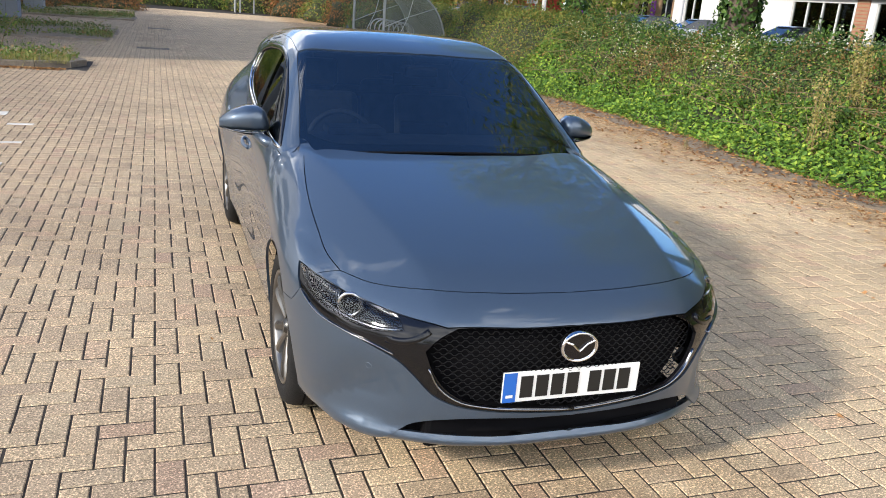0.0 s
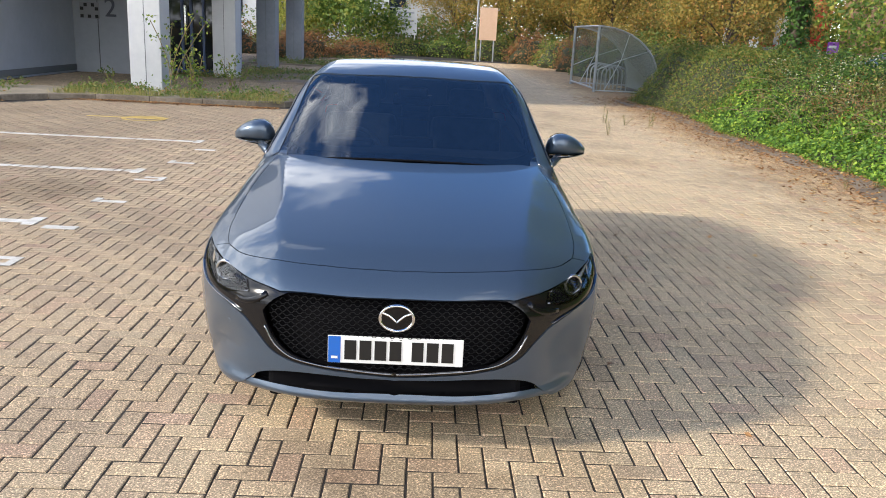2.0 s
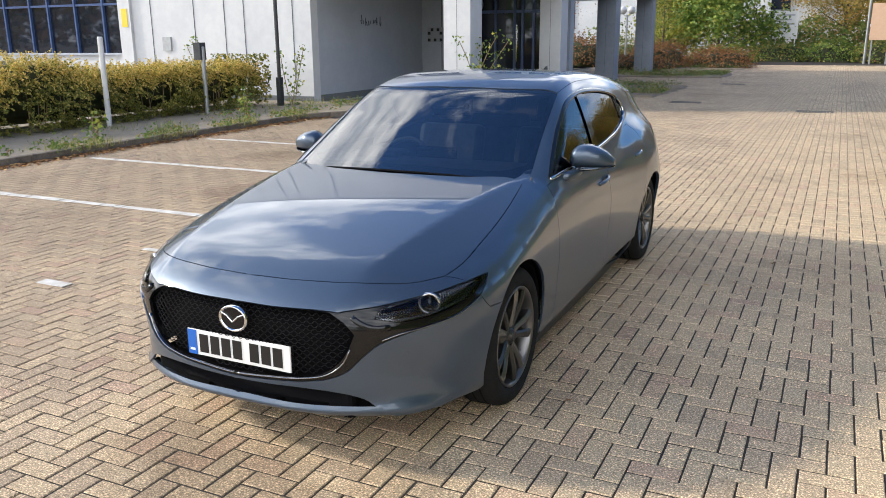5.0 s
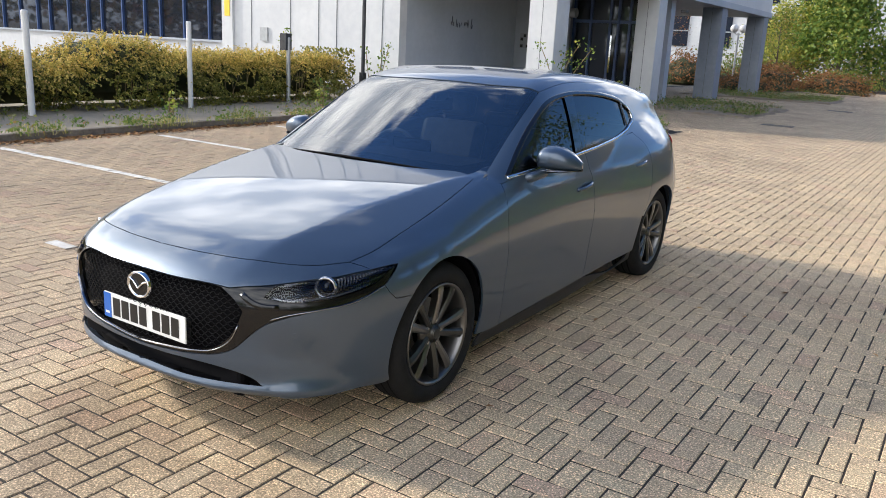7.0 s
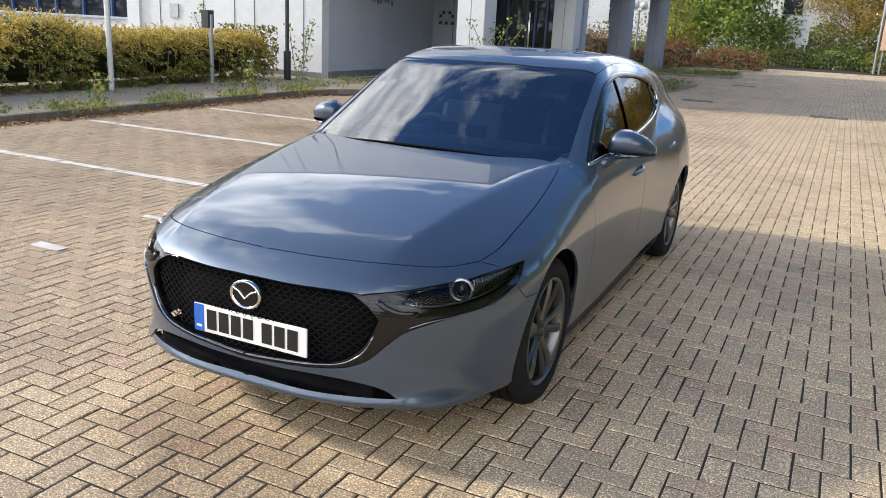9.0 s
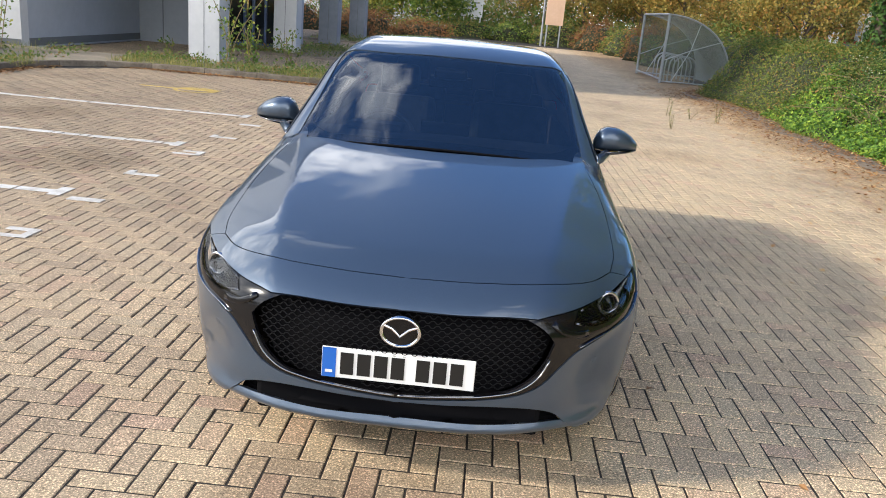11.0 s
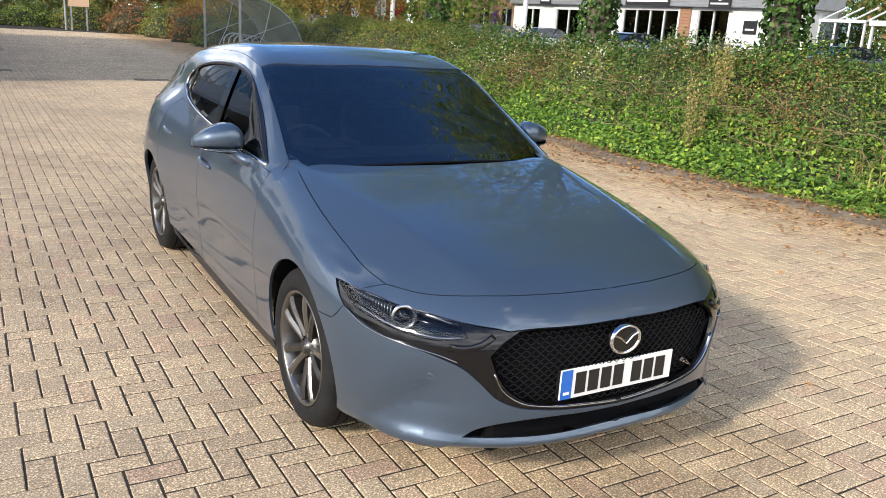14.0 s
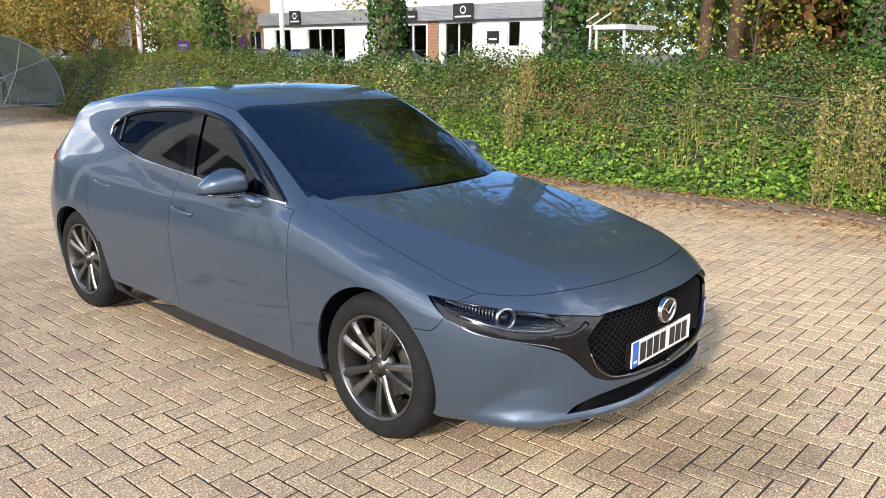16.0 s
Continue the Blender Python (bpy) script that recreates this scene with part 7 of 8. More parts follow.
for x, y, h, n in ((6.35, 4.73, 1.15, 8), (7.2, 5.05, 1.3, 8), (5.95, 0.3, 1.2, 7), (6.25, 0.0, 1.5, 8), (6.15, -0.45, 1.4, 7), (6.5, -0.95, 1.3, 6), (6.9, 2.2, 0.9, 5), (6.6, 3.1, 0.6, 4), (7.3, 9.0, 0.8, 4), (6.4, 1.3, 0.8, 4)):
    tall_weed(x, y, h, n, int(y * 100) + 707, M_STRAW if h > 1.0 else M_GRASS)
for x, y, h in ((3.75, 12.7, 0.35), (4.15, 12.5, 0.25), (4.55, 12.1, 0.35), (3.4, 10.6, 0.25), (6.0, 7.2, 0.22), (5.3, 5.9, 0.18), (5.5, 3.7, 0.2)):
    tall_weed(x, y, h, 3, int(x * 97), M_GRASS, "thin green weed growing between the blocks")

# leaf litter and soil washed over the blocks along the verge
gx, gy = np.meshgrid(np.linspace(0, 1, 10), np.linspace(-7, 23, 160))
edge = verge_x(gy) - 0.42 - 0.22 * np.clip(lump(gy, 0 * gy, 0.9, 8), -0.6, 1)
X = edge + gx * (verge_x(gy) + 0.5 - edge)
Z = 0.002 + 0.03 * gx + 0.008 * gx * lump(X * 3, gy * 3, 0.5, 2)
Z[:, 0] = -0.008
idx = np.arange(X.size).reshape(X.shape)
F = np.stack([idx[:-1, :-1], idx[:-1, 1:], idx[1:, 1:], idx[1:, :-1]], -1).reshape(-1, 4)
tagged(arrays("leaf_litter", np.stack([X, gy, Z], -1).reshape(-1, 3), F, M_SOIL, None, "", True), "strip of dark soil and leaf litter along the bank", "soil", kind="stuff")


def fallen(name, n, fx, mat, size, label):
    c = fx(n)
    leaf_mesh_ob = leaf_mesh(name, c, rng.uniform(0.6, 1.4, len(c)) * size, mat, rng, None, "", 1.6, np.tile((0, 0, 1.0), (len(c), 1)))
    return tagged(leaf_mesh_ob, label, "leaves", kind="stuff")


def by_verge(n):
    y = rng.uniform(-6, 22, n)
    x = verge_x(y) + 0.25 - np.abs(rng.normal(0, 0.75, n)) - rng.uniform(0, 0.1, n)
    return np.stack([x, y, np.where(x > verge_x(y) - 0.4, 0.03, 0.012) + rng.uniform(0, 0.015, n)], 1)


def on_yard(n):
    y = rng.uniform(-3, 30, n)
    x = verge_x(y) - rng.exponential(1.6, n)
    k = x > -7.8
    return np.stack([x[k], y[k], np.full(k.sum(), 0.010)], 1)


def by_kerb(n):
    y = rng.uniform(0, 12.3, n)
    x = -8.0 + np.abs(rng.normal(0, 0.14, n)) + 0.02
    y2 = rng.uniform(-7.2, -2.8, n // 2)
    return np.concatenate([np.stack([x, y, np.full(n, 0.012)], 1), np.stack([y2, 12.45 - np.abs(rng.normal(0, 0.12, n // 2)), np.full(n // 2, 0.012)], 1)])


fallen("fallen_leaves", 10000, by_verge, M_FALLEN, 0.048, "brown and orange fallen leaves along the bank")
fallen("scattered_leaves", 900, on_yard, M_FALLEN, 0.04, "dry leaves scattered over the block paving")
fallen("kerb_leaves", 2600, by_kerb, M_FALLEN, 0.06, "dead leaves gathered against the kerb")

# -- trees on the bank and woodland beyond --
for x, y, h, r, ivy, s in ((9.6, 10.7, 10.5, 0.34, 6.0, 3), (9.6, 6.05, 10.0, 0.28, 6.0, 4), (9.3, 16.9, 11, 0.17, 5.0, 5)):
    tapered_tree("ivy_clad_tree", x, y, h, r, "tall tree with ivy climbing its trunk", M_BARK, M_GREENTREE, 4.2, 18, 9000, 0.15, s, 0.34, ivy, clump=0.9)
for x, y, h, r, s in ((14.2, 5.45, 13, 0.17, 6), (14.0, 4.75, 13.5, 0.2, 7)):
    tapered_tree("pine_tree", x, y, h, r, "tall bare-trunked tree with reddish bark", M_REDBARK, M_GREENTREE, 4.2, 14, 9000, 0.20, s, 0.4, 0, clump=0.9)
tapered_tree("bank_tree", 11.2, 1.4, 10, 0.22, "tree with a dark trunk above the bank", M_BARK, M_GREENTREE, 4.8, 18, 15000, 0.18, 9, 0.28, 2.5, clump=0.9)
tapered_tree("bank_tree", 12.5, -4.5, 13, 0.24, "tree with a dark trunk above the bank", M_BARK, M_AUTUMN, 5, 18, 15000, 0.18, 10, 0.28, 3, clump=0.9)
tapered_tree("sapling", 10.4, 2.9, 3.6, 0.04, "young tree with yellow-green leaves", M_BARK, M_YELLOWGREEN, 1.2, 10, 1100, 0.08, 12, 0.35, clump=0.35)
tapered_tree("sapling", 9.7, 11.2, 4.2, 0.04, "young tree with yellow-green leaves", M_BARK, M_YELLOWGREEN, 1.0, 8, 500, 0.10, 13, 0.5, clump=0.3)


def leaf_wall(name, spots, mat, n, size, seed, label, low=0.3):
    """Distant woodland: overlapping crowns of leaf clumps down to the ground, one mass."""
    q = np.random.default_rng(seed)
    sp = np.array(spots, float)
    i = q.integers(0, len(sp), n)
    d = q.normal(size=(n, 3))
    d /= np.linalg.norm(d, axis=1, keepdims=True)
    k = 0.72 + 0.3 * lump(d[:, 0] * 3 + i, d[:, 2] * 3 + i * 1.7, 0.8, seed) + q.normal(0, 0.06, n)
    r, h = sp[i, 2], sp[i, 3]
    c = np.stack([sp[i, 0] + d[:, 0] * r * k, sp[i, 1] + d[:, 1] * r * k, h * 0.5 + low + d[:, 2] * h * 0.5 * k], 1)
    c[:, 2] = np.maximum(c[:, 2], 0.1)
    ob = leaf_mesh(name, c, q.uniform(0.6, 1.4, n) * size, mat, q, None, "", 0.2, d)
    return tagged(ob, label, "woodland", kind="stuff")


q = np.random.default_rng(77)
def clear_of_view(spots):
    """Leave the view across the road to the showroom open."""
    return [s for s in spots if s[1] + s[2] < -3.0 + 0.54 * (s[0] + 3)]


wood = lambda xs, ys, rr, hh, n: [(q.uniform(*xs), q.uniform(*ys), q.uniform(*rr), q.uniform(*hh)) for _ in range(n)]
leaf_wall("woodland_east", clear_of_view(wood((19, 34), (-14, 19), (2.6, 4.6), (12, 18), 80)), M_BRAMBLE, 75000, 0.38, 31, "autumn woodland of mixed green and brown leaves")
leaf_wall("woodland_east_undergrowth", clear_of_view(wood((15, 22), (-12, 17), (1.4, 2.4), (2.2, 4.5), 70)), M_RUST, 32000, 0.2, 32, "rust-brown woodland undergrowth")
leaf_wall("woodland_east_green", clear_of_view(wood((17, 26), (-10, 18), (1.8, 3.2), (7, 13), 60)), M_GREENTREE, 55000, 0.30, 33, "green woodland foliage")
leaf_wall("woodland_behind_showroom", wood((45, 60), (4, 36), (2.5, 4.5), (8, 13), 40), M_BRAMBLE, 22000, 0.36, 39, "autumn woodland behind the showroom")
leaf_wall("far_tree_belt", wood((4, 34), (60, 86), (3, 5.5), (7, 12), 46), M_AUTUMN, 34000, 0.34, 34, "golden autumn trees in a far belt")
leaf_wall("far_green_belt", wood((16, 46), (52, 80), (3, 5), (6, 10), 26), M_GREENTREE, 22000, 0.34, 35, "green and brown trees in a far belt")
leaf_wall("tree_belt_behind_offices", wood((-60, 0), (70, 95), (4, 7), (8, 14), 34), M_GREENTREE, 9000, 0.65, 36, "green trees beyond the offices")
leaf_wall("tree_belt_south", wood((-50, 55), (-75, -45), (4, 8), (9, 15), 44), M_GREENTREE, 10000, 0.8, 37, "mixed trees far beyond the car park")
leaf_wall("tree_belt_west", wood((-90, -60), (-40, 15), (4, 8), (7, 11), 26), M_AUTUMN, 6000, 0.8, 38, "autumn trees far to the west")

# planting at the far end of the yard
leaf_wall("far_hedge", wood((-14, 14), (57, 60), (1.5, 2.6), (2.4, 3.6), 30), M_BRAMBLE, 15000, 0.2, 40, "rough hedge across the far end of the yard", 0.0)
spec = [(-3.6, 41, 2.2, 1.6, 0.95, M_RUST, 2600, 0.10), (-6.5, 40, 2.0, 1.8, 1.3, M_RUST, 2600, 0.11), (-1.6, 52.5, 2.6, 1.6, 1.15, M_HEDGE, 2600, 0.12), (1.6, 52, 2.2, 1.5, 1.2, M_GREENTREE, 2600, 0.12),
        (4.4, 50.5, 2.2, 1.6, 1.5, M_HEDGE, 2600, 0.12), (6.6, 47.5, 2.0, 1.8, 1.7, M_RUST, 2600, 0.11), (7.6, 43, 1.8, 2.2, 1.6, M_HEDGE, 2600, 0.11), (8.0, 38.6, 1.7, 2.2, 1.7, M_RUST, 2600, 0.1), (7.9, 34.0, 1.5, 2.0, 1.35, M_BRAMBLE, 2600, 0.1),
        (8.9, 30.2, 1.6, 1.8, 1.5, M_HEDGE, 2600, 0.1), (-4.5, 49, 2.4, 1.8, 1.0, M_HEDGE, 2200, 0.12), (-8.6, 45, 2.6, 2.0, 1.4, M_BRAMBLE, 2200, 0.12), (-11, 42, 2.4, 2, 1.6, M_RUST, 2000, 0.12), (-12.5, 38, 2, 2, 1.2, M_HEDGE, 2000, 0.11), (10.8, 42, 2.4, 3, 2.4, M_AUTUMN, 2600, 0.13), (10.6, 35, 2.0, 3, 2.0, M_HEDGE, 2600, 0.12), (-6.8, 36.6, 1.6, 1.3, 0.8, M_RUST, 1800, 0.09)]
for i, (x, y, rx, ry, h, mt, n, sz) in enumerate(spec):
    shrub("shrub", x, y, rx, ry, h * 1.2, mt, n, sz, 100 + i, {M_RUST: "rust-brown autumn shrub", M_HEDGE: "olive and orange shrub", M_GREENTREE: "green shrub", M_BRAMBLE: "rough green-brown shrub", M_AUTUMN: "golden autumn shrub"}[mt] + " in the planting beyond the yard", z0=0.0)
tapered_tree("green_tree", -5.2, 53, 5.6, 0.16, "leafy green tree before the far offices", M_BARK, M_GREENTREE, 2.6, 16, 9000, 0.24, 41, 0.14, clump=0.85)
tapered_tree("green_tree", -8.6, 56, 4.4, 0.12, "leafy green tree before the far offices", M_BARK, M_YELLOWGREEN, 2.2, 14, 6500, 0.22, 42, 0.12, clump=0.8)
tapered_tree("bare_tree", -12.6, 42, 5.0, 0.09, "nearly bare small tree behind the colonnade", M_BARK, M_RUST, 1.6, 16, 500, 0.1, 43, 0.25, clump=0.5)
tapered_tree("young_tree", -7.3, 45, 4.2, 0.07, "thin young tree with few leaves", M_BARK, M_HEDGE, 1.3, 12, 1500, 0.11, 44, 0.25, clump=0.45)
for x, y, h, s in ((6.5, 57, 7.5, 45), (12, 50, 7, 46), (16, 44, 7.5, 47), (10.5, 56, 8, 48), (2.0, 60, 7, 49), (14.5, 36, 6.5, 50)):
    tapered_tree("autumn_tree", x, y, h, 0.16, "golden-leaved autumn tree beyond the yard", M_BARK, M_AUTUMN, 3.2, 20, 17000, 0.15, s, 0.12, clump=0.8)

# -- golden hedge before the offices --
hedge = thing("golden_hedge", "untrimmed hedge, coloured sunlit gold on top and shaded green below", "hedge")
HY0, HY1, HX0, HX1 = 0.6, 12.7, -12.0, -10.35


def hedge_top(y):
    """Height of the hedge: a row of bushes grown together."""
    t = np.full(np.shape(y), 0.72)
    for c, h, w in ((1.4, 1.14, 1.2), (3.2, 1.24, 1.1), (4.55, 1.10, 0.55), (6.8, 1.40, 1.15), (8.7, 1.16, 0.8), (10.2, 1.22, 0.9), (11.9, 1.20, 0.9)):
        t = np.maximum(t, h - 0.20 * ((y - c) / w) ** 2)
    return t + 0.09 * lump(y, 0 * y, 0.45, 3)


# core behind the sprays, shade put into its dark colour
b = bmesh.new()
ny = 40
rows = []
for i in range(ny + 1):
    y = HY0 + 0.25 + (HY1 - HY0 - 0.5) * i / ny
    hh = float(hedge_top(np.array([y]))[0]) - 0.16
    o = 0.12 * float(lump(np.array([y]), np.array([0.0]), 0.7, 1)[()][0] if np.ndim(lump(np.array([y]), np.array([0.0]), 0.7, 1)) else 0)
    rows.append([b.verts.new(v) for v in ((HX1 - 0.80 + o, y, 0.34), (HX1 - 0.50 + o, y, 0.62), (HX1 - 0.50 + o, y, hh - 0.1), (HX0 + 0.3, y, hh), (HX0 + 0.2, y, 0.12))])
for a, c in zip(rows, rows[1:]):
    for j in range(4):
        b.faces.new((a[j], a[j + 1], c[j + 1], c[j]))
b.faces.new(rows[0][::-1]), b.faces.new(rows[-1])
part("shade_core", b, M_CORE, hedge, "", True)


def sprays(n, base, way, length, per, droop):
    """Leaf centres along many arching twigs; also how far along its twig each leaf sits."""
    t = rng.uniform(0.1, 1.0, (n, per))
    way = way / np.linalg.norm(way, axis=1, keepdims=True)
    p = base[:, None, :] + way[:, None, :] * (t * length[:, None])[..., None]
    p[..., 2] -= droop * (t * t) * length[:, None]
    p += rng.normal(0, 0.020, p.shape) * (1.3 - t[..., None])
    return p.reshape(-1, 3), t.ravel(), np.repeat(way, per, 0)


def front_x(y, z):
    """The hedge's face bellies out by bush and by clump."""
    return HX1 - 0.30 + 0.5 * (hedge_top(y) - 1.05) + 0.22 * lump(y * 1.6, z * 2.6, 0.7, 5) + 0.20 * np.sin(np.clip(z, 0, 1.2) * 2.5)


n = 2700
y, x = rng.uniform(HY0, HY1, n), rng.uniform(HX0 + 0.1, HX1 - 0.15, n)
keep = lump(x * 2.2, y * 2.2, 0.8, 7) > -0.55
x, y = x[keep], y[keep]
n = len(x)
base = np.stack([x, y, hedge_top(y) * rng.uniform(0.62, 0.88, n)], 1)
way = np.stack([rng.normal(0.3, 0.5, n), rng.normal(0, 0.5, n), np.full(n, 1.0)], 1)
p, t, d = sprays(n, base, way, rng.uniform(0.22, 0.46, n), 30, 0.3)
# outer tips take the sunlit colour, inner leaves the shaded one
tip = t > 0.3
leaf_mesh("top_sprays", p[tip], rng.uniform(0.026, 0.05, tip.sum()) * (1.25 - 0.5 * t[tip]), M_GOLDEN, rng, hedge, "leaf sprays along the hedge top in sunlit gold", 0.5, d[tip] * 0.5)
leaf_mesh("top_green", p[~tip], rng.uniform(0.03, 0.055, (~tip).sum()), M_UNDERGOLD, rng, hedge, "leaves below the golden tips in shaded green", 0.4)
n = 3000
y = rng.uniform(HY0, HY1, n)
f = rng.uniform(0.08, 0.92, n)
z = hedge_top(y) * f
keep = lump(y * 2.4, z * 3.0, 0.8, 27) > -0.35
y, z, f = y[keep], z[keep], f[keep]
n = len(y)
base = np.stack([front_x(y, z) - 0.22, y, z], 1)
way = np.stack([np.full(n, 1.0), rng.normal(0, 0.45, n), rng.normal(0.45, 0.3, n)], 1)
p, t, d = sprays(n, base, way, rng.uniform(0.2, 0.42, n), 28, 0.45)
# sunlit colour high on the face, shaded colour lower down
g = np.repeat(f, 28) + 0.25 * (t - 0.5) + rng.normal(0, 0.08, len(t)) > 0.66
leaf_mesh("side_sprays", p[~g], rng.uniform(0.026, 0.055, (~g).sum()), M_UNDERGOLD, rng, hedge, "leaf sprays on the hedge face in shaded green", 0.4, d[~g] * 0.6)
leaf_mesh("upper_side_sprays", p[g], rng.uniform(0.026, 0.052, g.sum()), M_GOLDEN, rng, hedge, "leaf sprays high on the hedge face in sunlit gold", 0.4, d[g] * 0.6)
for end_y, sg in ((HY1, 1), (HY0, -1)):
    n = 1800
    x = rng.uniform(HX0, HX1, n)
    z = 1.2 * rng.uniform(0.05, 1, n)
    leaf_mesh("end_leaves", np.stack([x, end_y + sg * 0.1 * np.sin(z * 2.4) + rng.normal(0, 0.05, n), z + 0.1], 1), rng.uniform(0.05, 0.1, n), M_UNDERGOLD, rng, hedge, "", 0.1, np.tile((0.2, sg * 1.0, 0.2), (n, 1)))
b = bmesh.new()
for i in range(60):
    y = rng.uniform(HY0 + 0.3, HY1 - 0.3)
    b = bmesh.new()
    rod(b, (HX1 - 0.35 + rng.normal(0, 0.06), y, 0.02), (HX1 - 0.25 + rng.normal(0, 0.08), y + rng.normal(0, 0.12), 0.75), 0.011, 0.006, 5, False)
    part("stem", b, M_STEM, hedge)

# weeds along the kerb, on the footway and in the bed by the columns
def tuft_field(name, pts, size, mat, label, lean=0.4):
    ob = blade_mesh(name, pts, rng.uniform(0.5, 1.4, len(pts)) * size, mat, rng, None, "", lean)
    return tagged(ob, label, "weeds", kind="stuff")


def patches(n, x0, x1, y0, y1, thr, z=0.08, s=0.9, seed=1):
    x, y = rng.uniform(x0, x1, n), rng.uniform(y0, y1, n)
    k = lump(x, y, s, seed) > thr
    return np.stack([x[k], y[k], np.full(k.sum(), z)], 1)


kerbside = np.concatenate([patches(5200, -8.45, -7.85, 1.0, 12.0, -0.1, 0.07, 0.5, 2), patches(3400, -7.6, -2.75, 12.55, 13.1, 0.0, 0.08, 0.6, 3)])
tuft_field("kerb_weeds", kerbside[::2], 0.13, M_GRASS, "weeds and grass growing over the kerb", 0.9)
tuft_field("dry_kerb_weeds", kerbside[1::2], 0.12, M_STRAW, "dry straw-coloured weeds along the kerb", 1.0)
foot = np.concatenate([patches(5000, -10.2, -8.3, 1.0, 14.0, 0.28, 0.08, 0.8, 4), patches(3000, -7.4, -2.75, 12.9, 14.0, -0.2, 0.08, 0.6, 5), patches(7000, -7.4, -2.4, 19.3, 24.6, -0.1, 0.05, 0.9, 5), patches(5000, -7.4, -2.2, 30.3, 34.2, -0.2, 0.05, 0.9, 6), patches(2600, -7.4, -2.6, 14.2, 19.3, 0.35, 0.0, 0.7, 15)])
tuft_field("footway_weeds", foot, 0.12, M_GRASS, "low weeds scattered over the footway and beds", 0.9)
leafbed = np.concatenate([patches(4000, -7.2, -2.7, 12.7, 14.0, 0.0, 0.11, 0.7, 7), patches(7000, -7.2, -2.4, 19.3, 24.6, 0.0, 0.07, 0.9, 7), patches(6000, -7.2, -2.1, 30.3, 34.2, -0.2, 0.08, 0.9, 8), patches(5000, -8, -2.1, 38.9, 43.5, -0.3, 0.08, 0.9, 18), patches(3000, -8.5, -7.9, 1.0, 12.2, 0.1, 0.10, 0.5, 9), patches(2200, -9.8, -8.3, 8.5, 14.0, 0.2, 0.1, 0.8, 12)])
leafbed[:, 2] += np.abs(rng.normal(0, 0.08, len(leafbed)))
tagged(leaf_mesh("bed_growth", leafbed, rng.uniform(0.03, 0.075, len(leafbed)), M_BRAMBLE, rng), "straggling bramble and weeds on the old flower bed", "weeds", kind="stuff")
for x, y, h, n in ((-9.85, 12.95, 1.5, 3), (-5.3, 13.6, 1.9, 4), (-4.9, 14.0, 1.0, 5), (-8.6, 9.7, 0.55, 5), (-8.75, 6.1, 0.45, 4), (-7.2, 15.3, 0.45, 3), (-4.2, 14.6, 0.9, 5), (-13.4, 13.7, 1.9, 2)):
    q = np.random.default_rng(int(abs(x * 31 + y * 7)))
    t = thing("weed_plant", "leggy self-sown plant with narrow leaves", "weed", "self-sown plants", at=pose(x, y, 0.07))
    b = bmesh.new()
    cs = []
    for i in range(n):
        a = q.uniform(0, 6.28)
        p = Vector((0.06 * math.cos(a), 0.06 * math.sin(a), 0))
        d = Vector((q.normal(0, 0.22), q.normal(0, 0.22), 1)).normalized()
        seg = [p]
        for k in range(5):
            p = p + d * (h * q.uniform(0.7, 1.0) / 5)
            d = (d + Vector((q.normal(0, 0.12), q.normal(0, 0.12), 0))).normalized()
            seg.append(p)
        tube(b, seg, 0.009, 5)
        for k in range(int(34 * h)):
            s = seg[q.integers(1, 6)]
            cs.append(tuple(s + Vector(q.normal(0, 0.075, 3))))
    part("stem", b, M_STEM, t)
    leaf_mesh("leaves", np.array(cs), q.uniform(0.05, 0.10, len(cs)), M_GREENTREE, q, t, "", 0.2)

# ---- paving blocks, herringbone bond, 200 x 100 mm ----
PITCH, X0 = 0.101, -0.04
def block(lx, ly, z, tilt):
    """Top and bevelled sides of one block about its centre."""
    hx, hy, c = lx / 2 - 0.0038, ly / 2 - 0.0038, 0.004
    v = [(-hx, -hy, -0.013), (hx, -hy, -0.013), (hx, hy, -0.013), (-hx, hy, -0.013), (-hx, -hy, -c), (hx, -hy, -c), (hx, hy, -c), (-hx, hy, -c),
         (-hx + c, -hy + c, 0), (hx - c, -hy + c, 0), (hx - c, hy - c, 0), (-hx + c, hy - c, 0)]
    f = [(8, 9, 10, 11)] + [(a + o, (a + 1) % 4 + o, (a + 1) % 4 + o + 4, a + o + 4) for o in (0, 4) for a in range(4)]
    return np.array(v), f


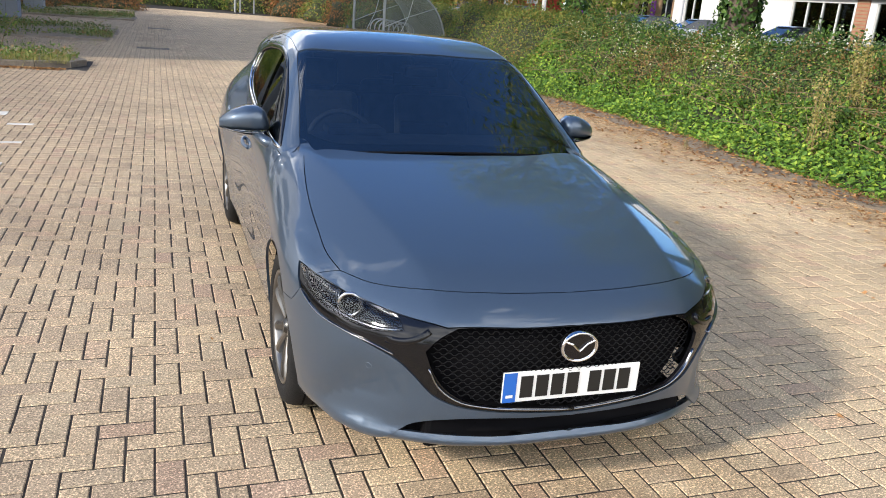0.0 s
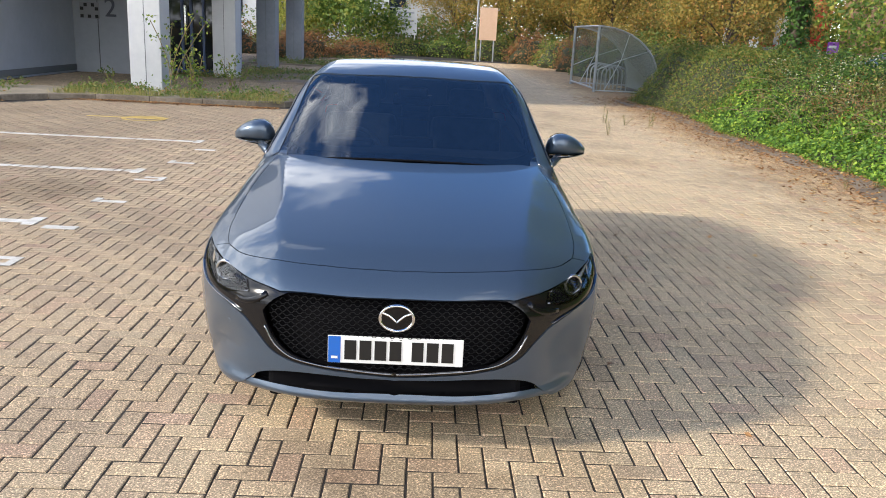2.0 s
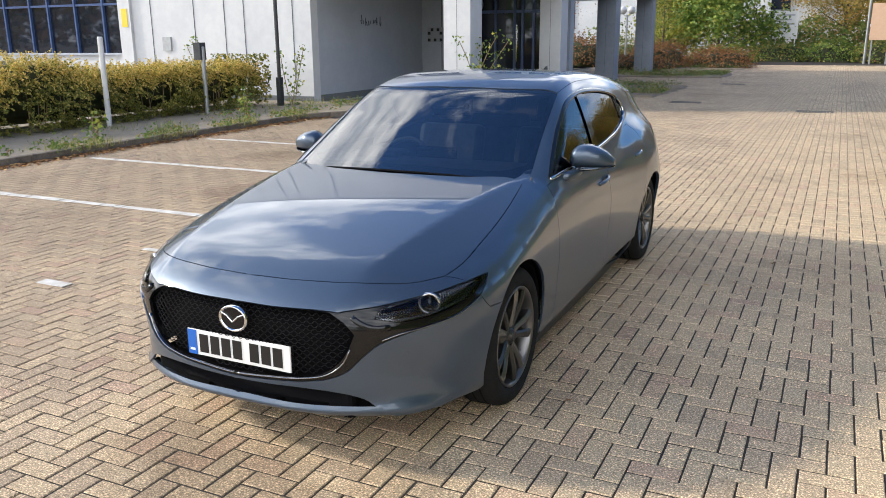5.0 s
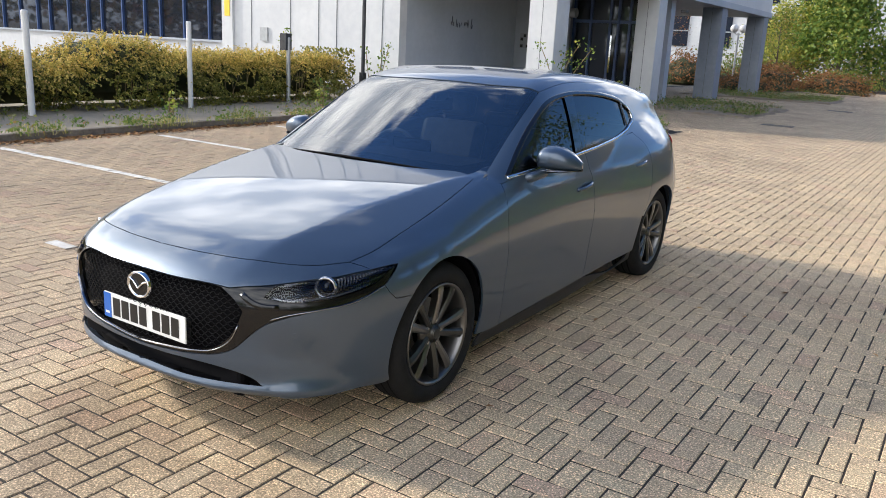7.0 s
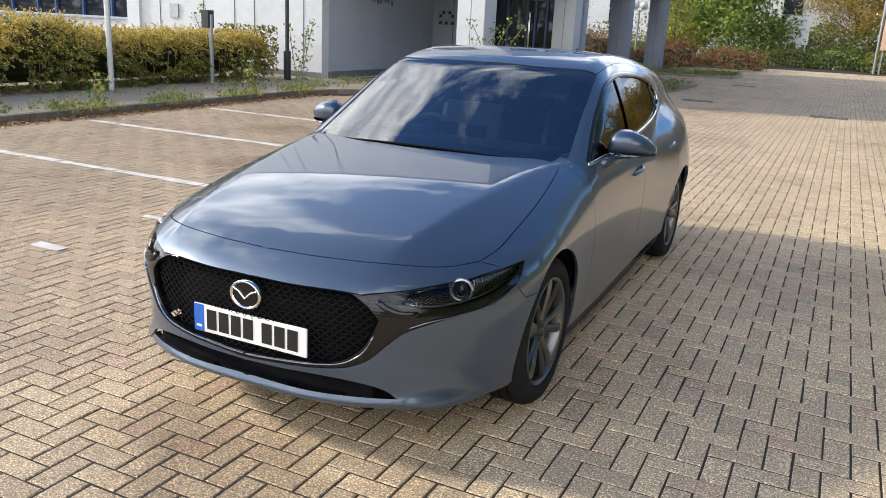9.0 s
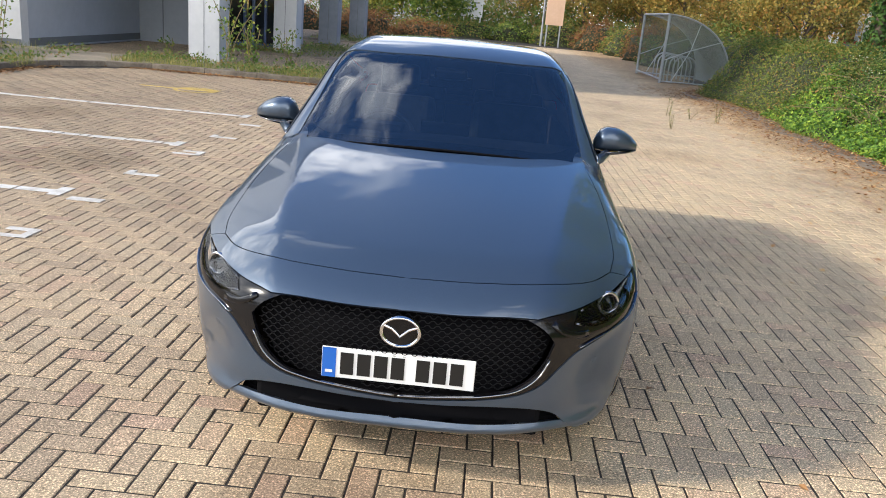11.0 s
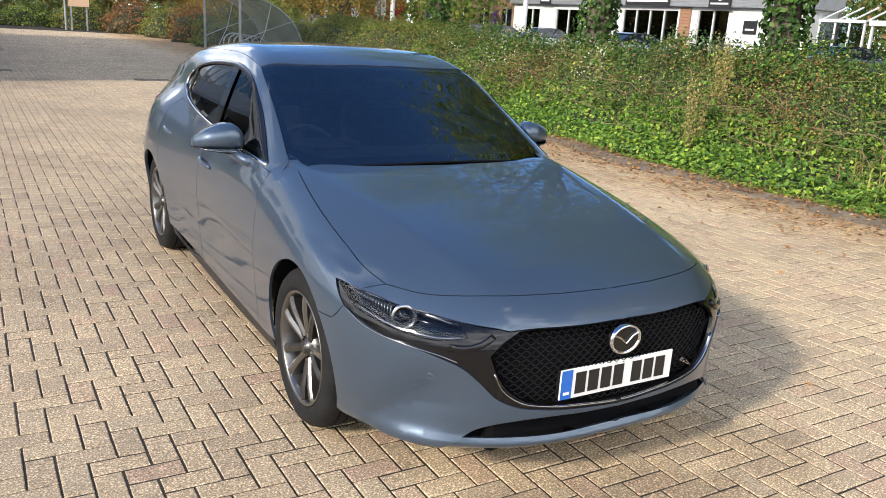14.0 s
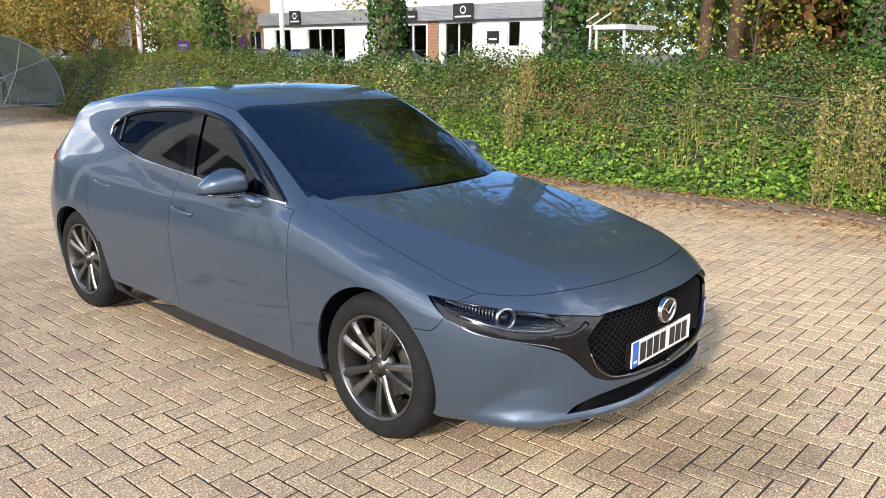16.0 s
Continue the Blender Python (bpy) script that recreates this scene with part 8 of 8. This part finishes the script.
flat, upright = block(2 * PITCH, PITCH, 0, 0), block(PITCH, 2 * PITCH, 0, 0)
BLOCK_F = np.array([tuple(q) for q in flat[1]])


def inside_yard(x, y):
    left = np.where(y < 10.6, -7.97, np.where(y < 12.4, -7.97 + (y - 10.6) * 0.7, np.where(y < 14.1, -2.5, -10.0)))
    return (x > left + 0.05) & (x < 12.5) & (y > -8.5) & (y < 46)


rng = np.random.default_rng(11)
c, r = np.meshgrid(np.arange(-100, 120), np.arange(-84, 470))
k = (c + r + 1) % 4
near_parts = []
pos, kinds = [], []
for kind, sel in ((0, k == 0), (1, k == 2)):
    cx = X0 + PITCH * (c[sel] + (1.0 if kind == 0 else 0.5))
    cy = PITCH * (r[sel] + (0.5 if kind == 0 else 1.0))
    ok = inside_yard(cx, cy) & (cx < np.where(cy > 26, 7.5, 6.9 - 0.25 * np.clip(-cy, 0, 9)))
    p = np.stack([cx[ok], cy[ok], np.clip(rng.normal(-0.001, 0.0011, ok.sum()), -0.0026, 0.0015)], 1)
    near = (p[:, 1] > -1.55) & (p[:, 1] < -0.55) & (p[:, 0] > -1.5) & (p[:, 0] < 1.5)
    near_parts.append(p[near])
    pos.append(p[~near])
    kinds.append(np.full((~near).sum(), kind))
pos, kinds = np.concatenate(pos), np.concatenate(kinds)
n = len(pos)
base = np.where(kinds[:, None, None] == 0, flat[0][None], upright[0][None])
tx, ty = rng.normal(0, 0.006, n), rng.normal(0, 0.006, n)
v = base + pos[:, None, :]
v[:, :, 2] += base[:, :, 0] * tx[:, None] + base[:, :, 1] * ty[:, None]
f = BLOCK_F[None] + (np.arange(n) * 12)[:, None, None]
tagged(arrays("bricks", v.reshape(-1, 3), f.reshape(-1, 4), M_BRICK, pavement), kind="stuff")
for kind, (verts, faces) in ((0, flat), (1, upright)):
    me = bpy.data.meshes.new("brick")
    me.from_pydata([tuple(q) for q in verts.tolist()], [], faces)
    me.materials.append(M_BRICK)
    for q in near_parts[kind]:
        ob = new("brick", me)
        ob.parent = pavement
        ob.matrix_basis = pose(*q.tolist(), rng.normal(0, 0.35), rng.normal(0, 0.35), 0)
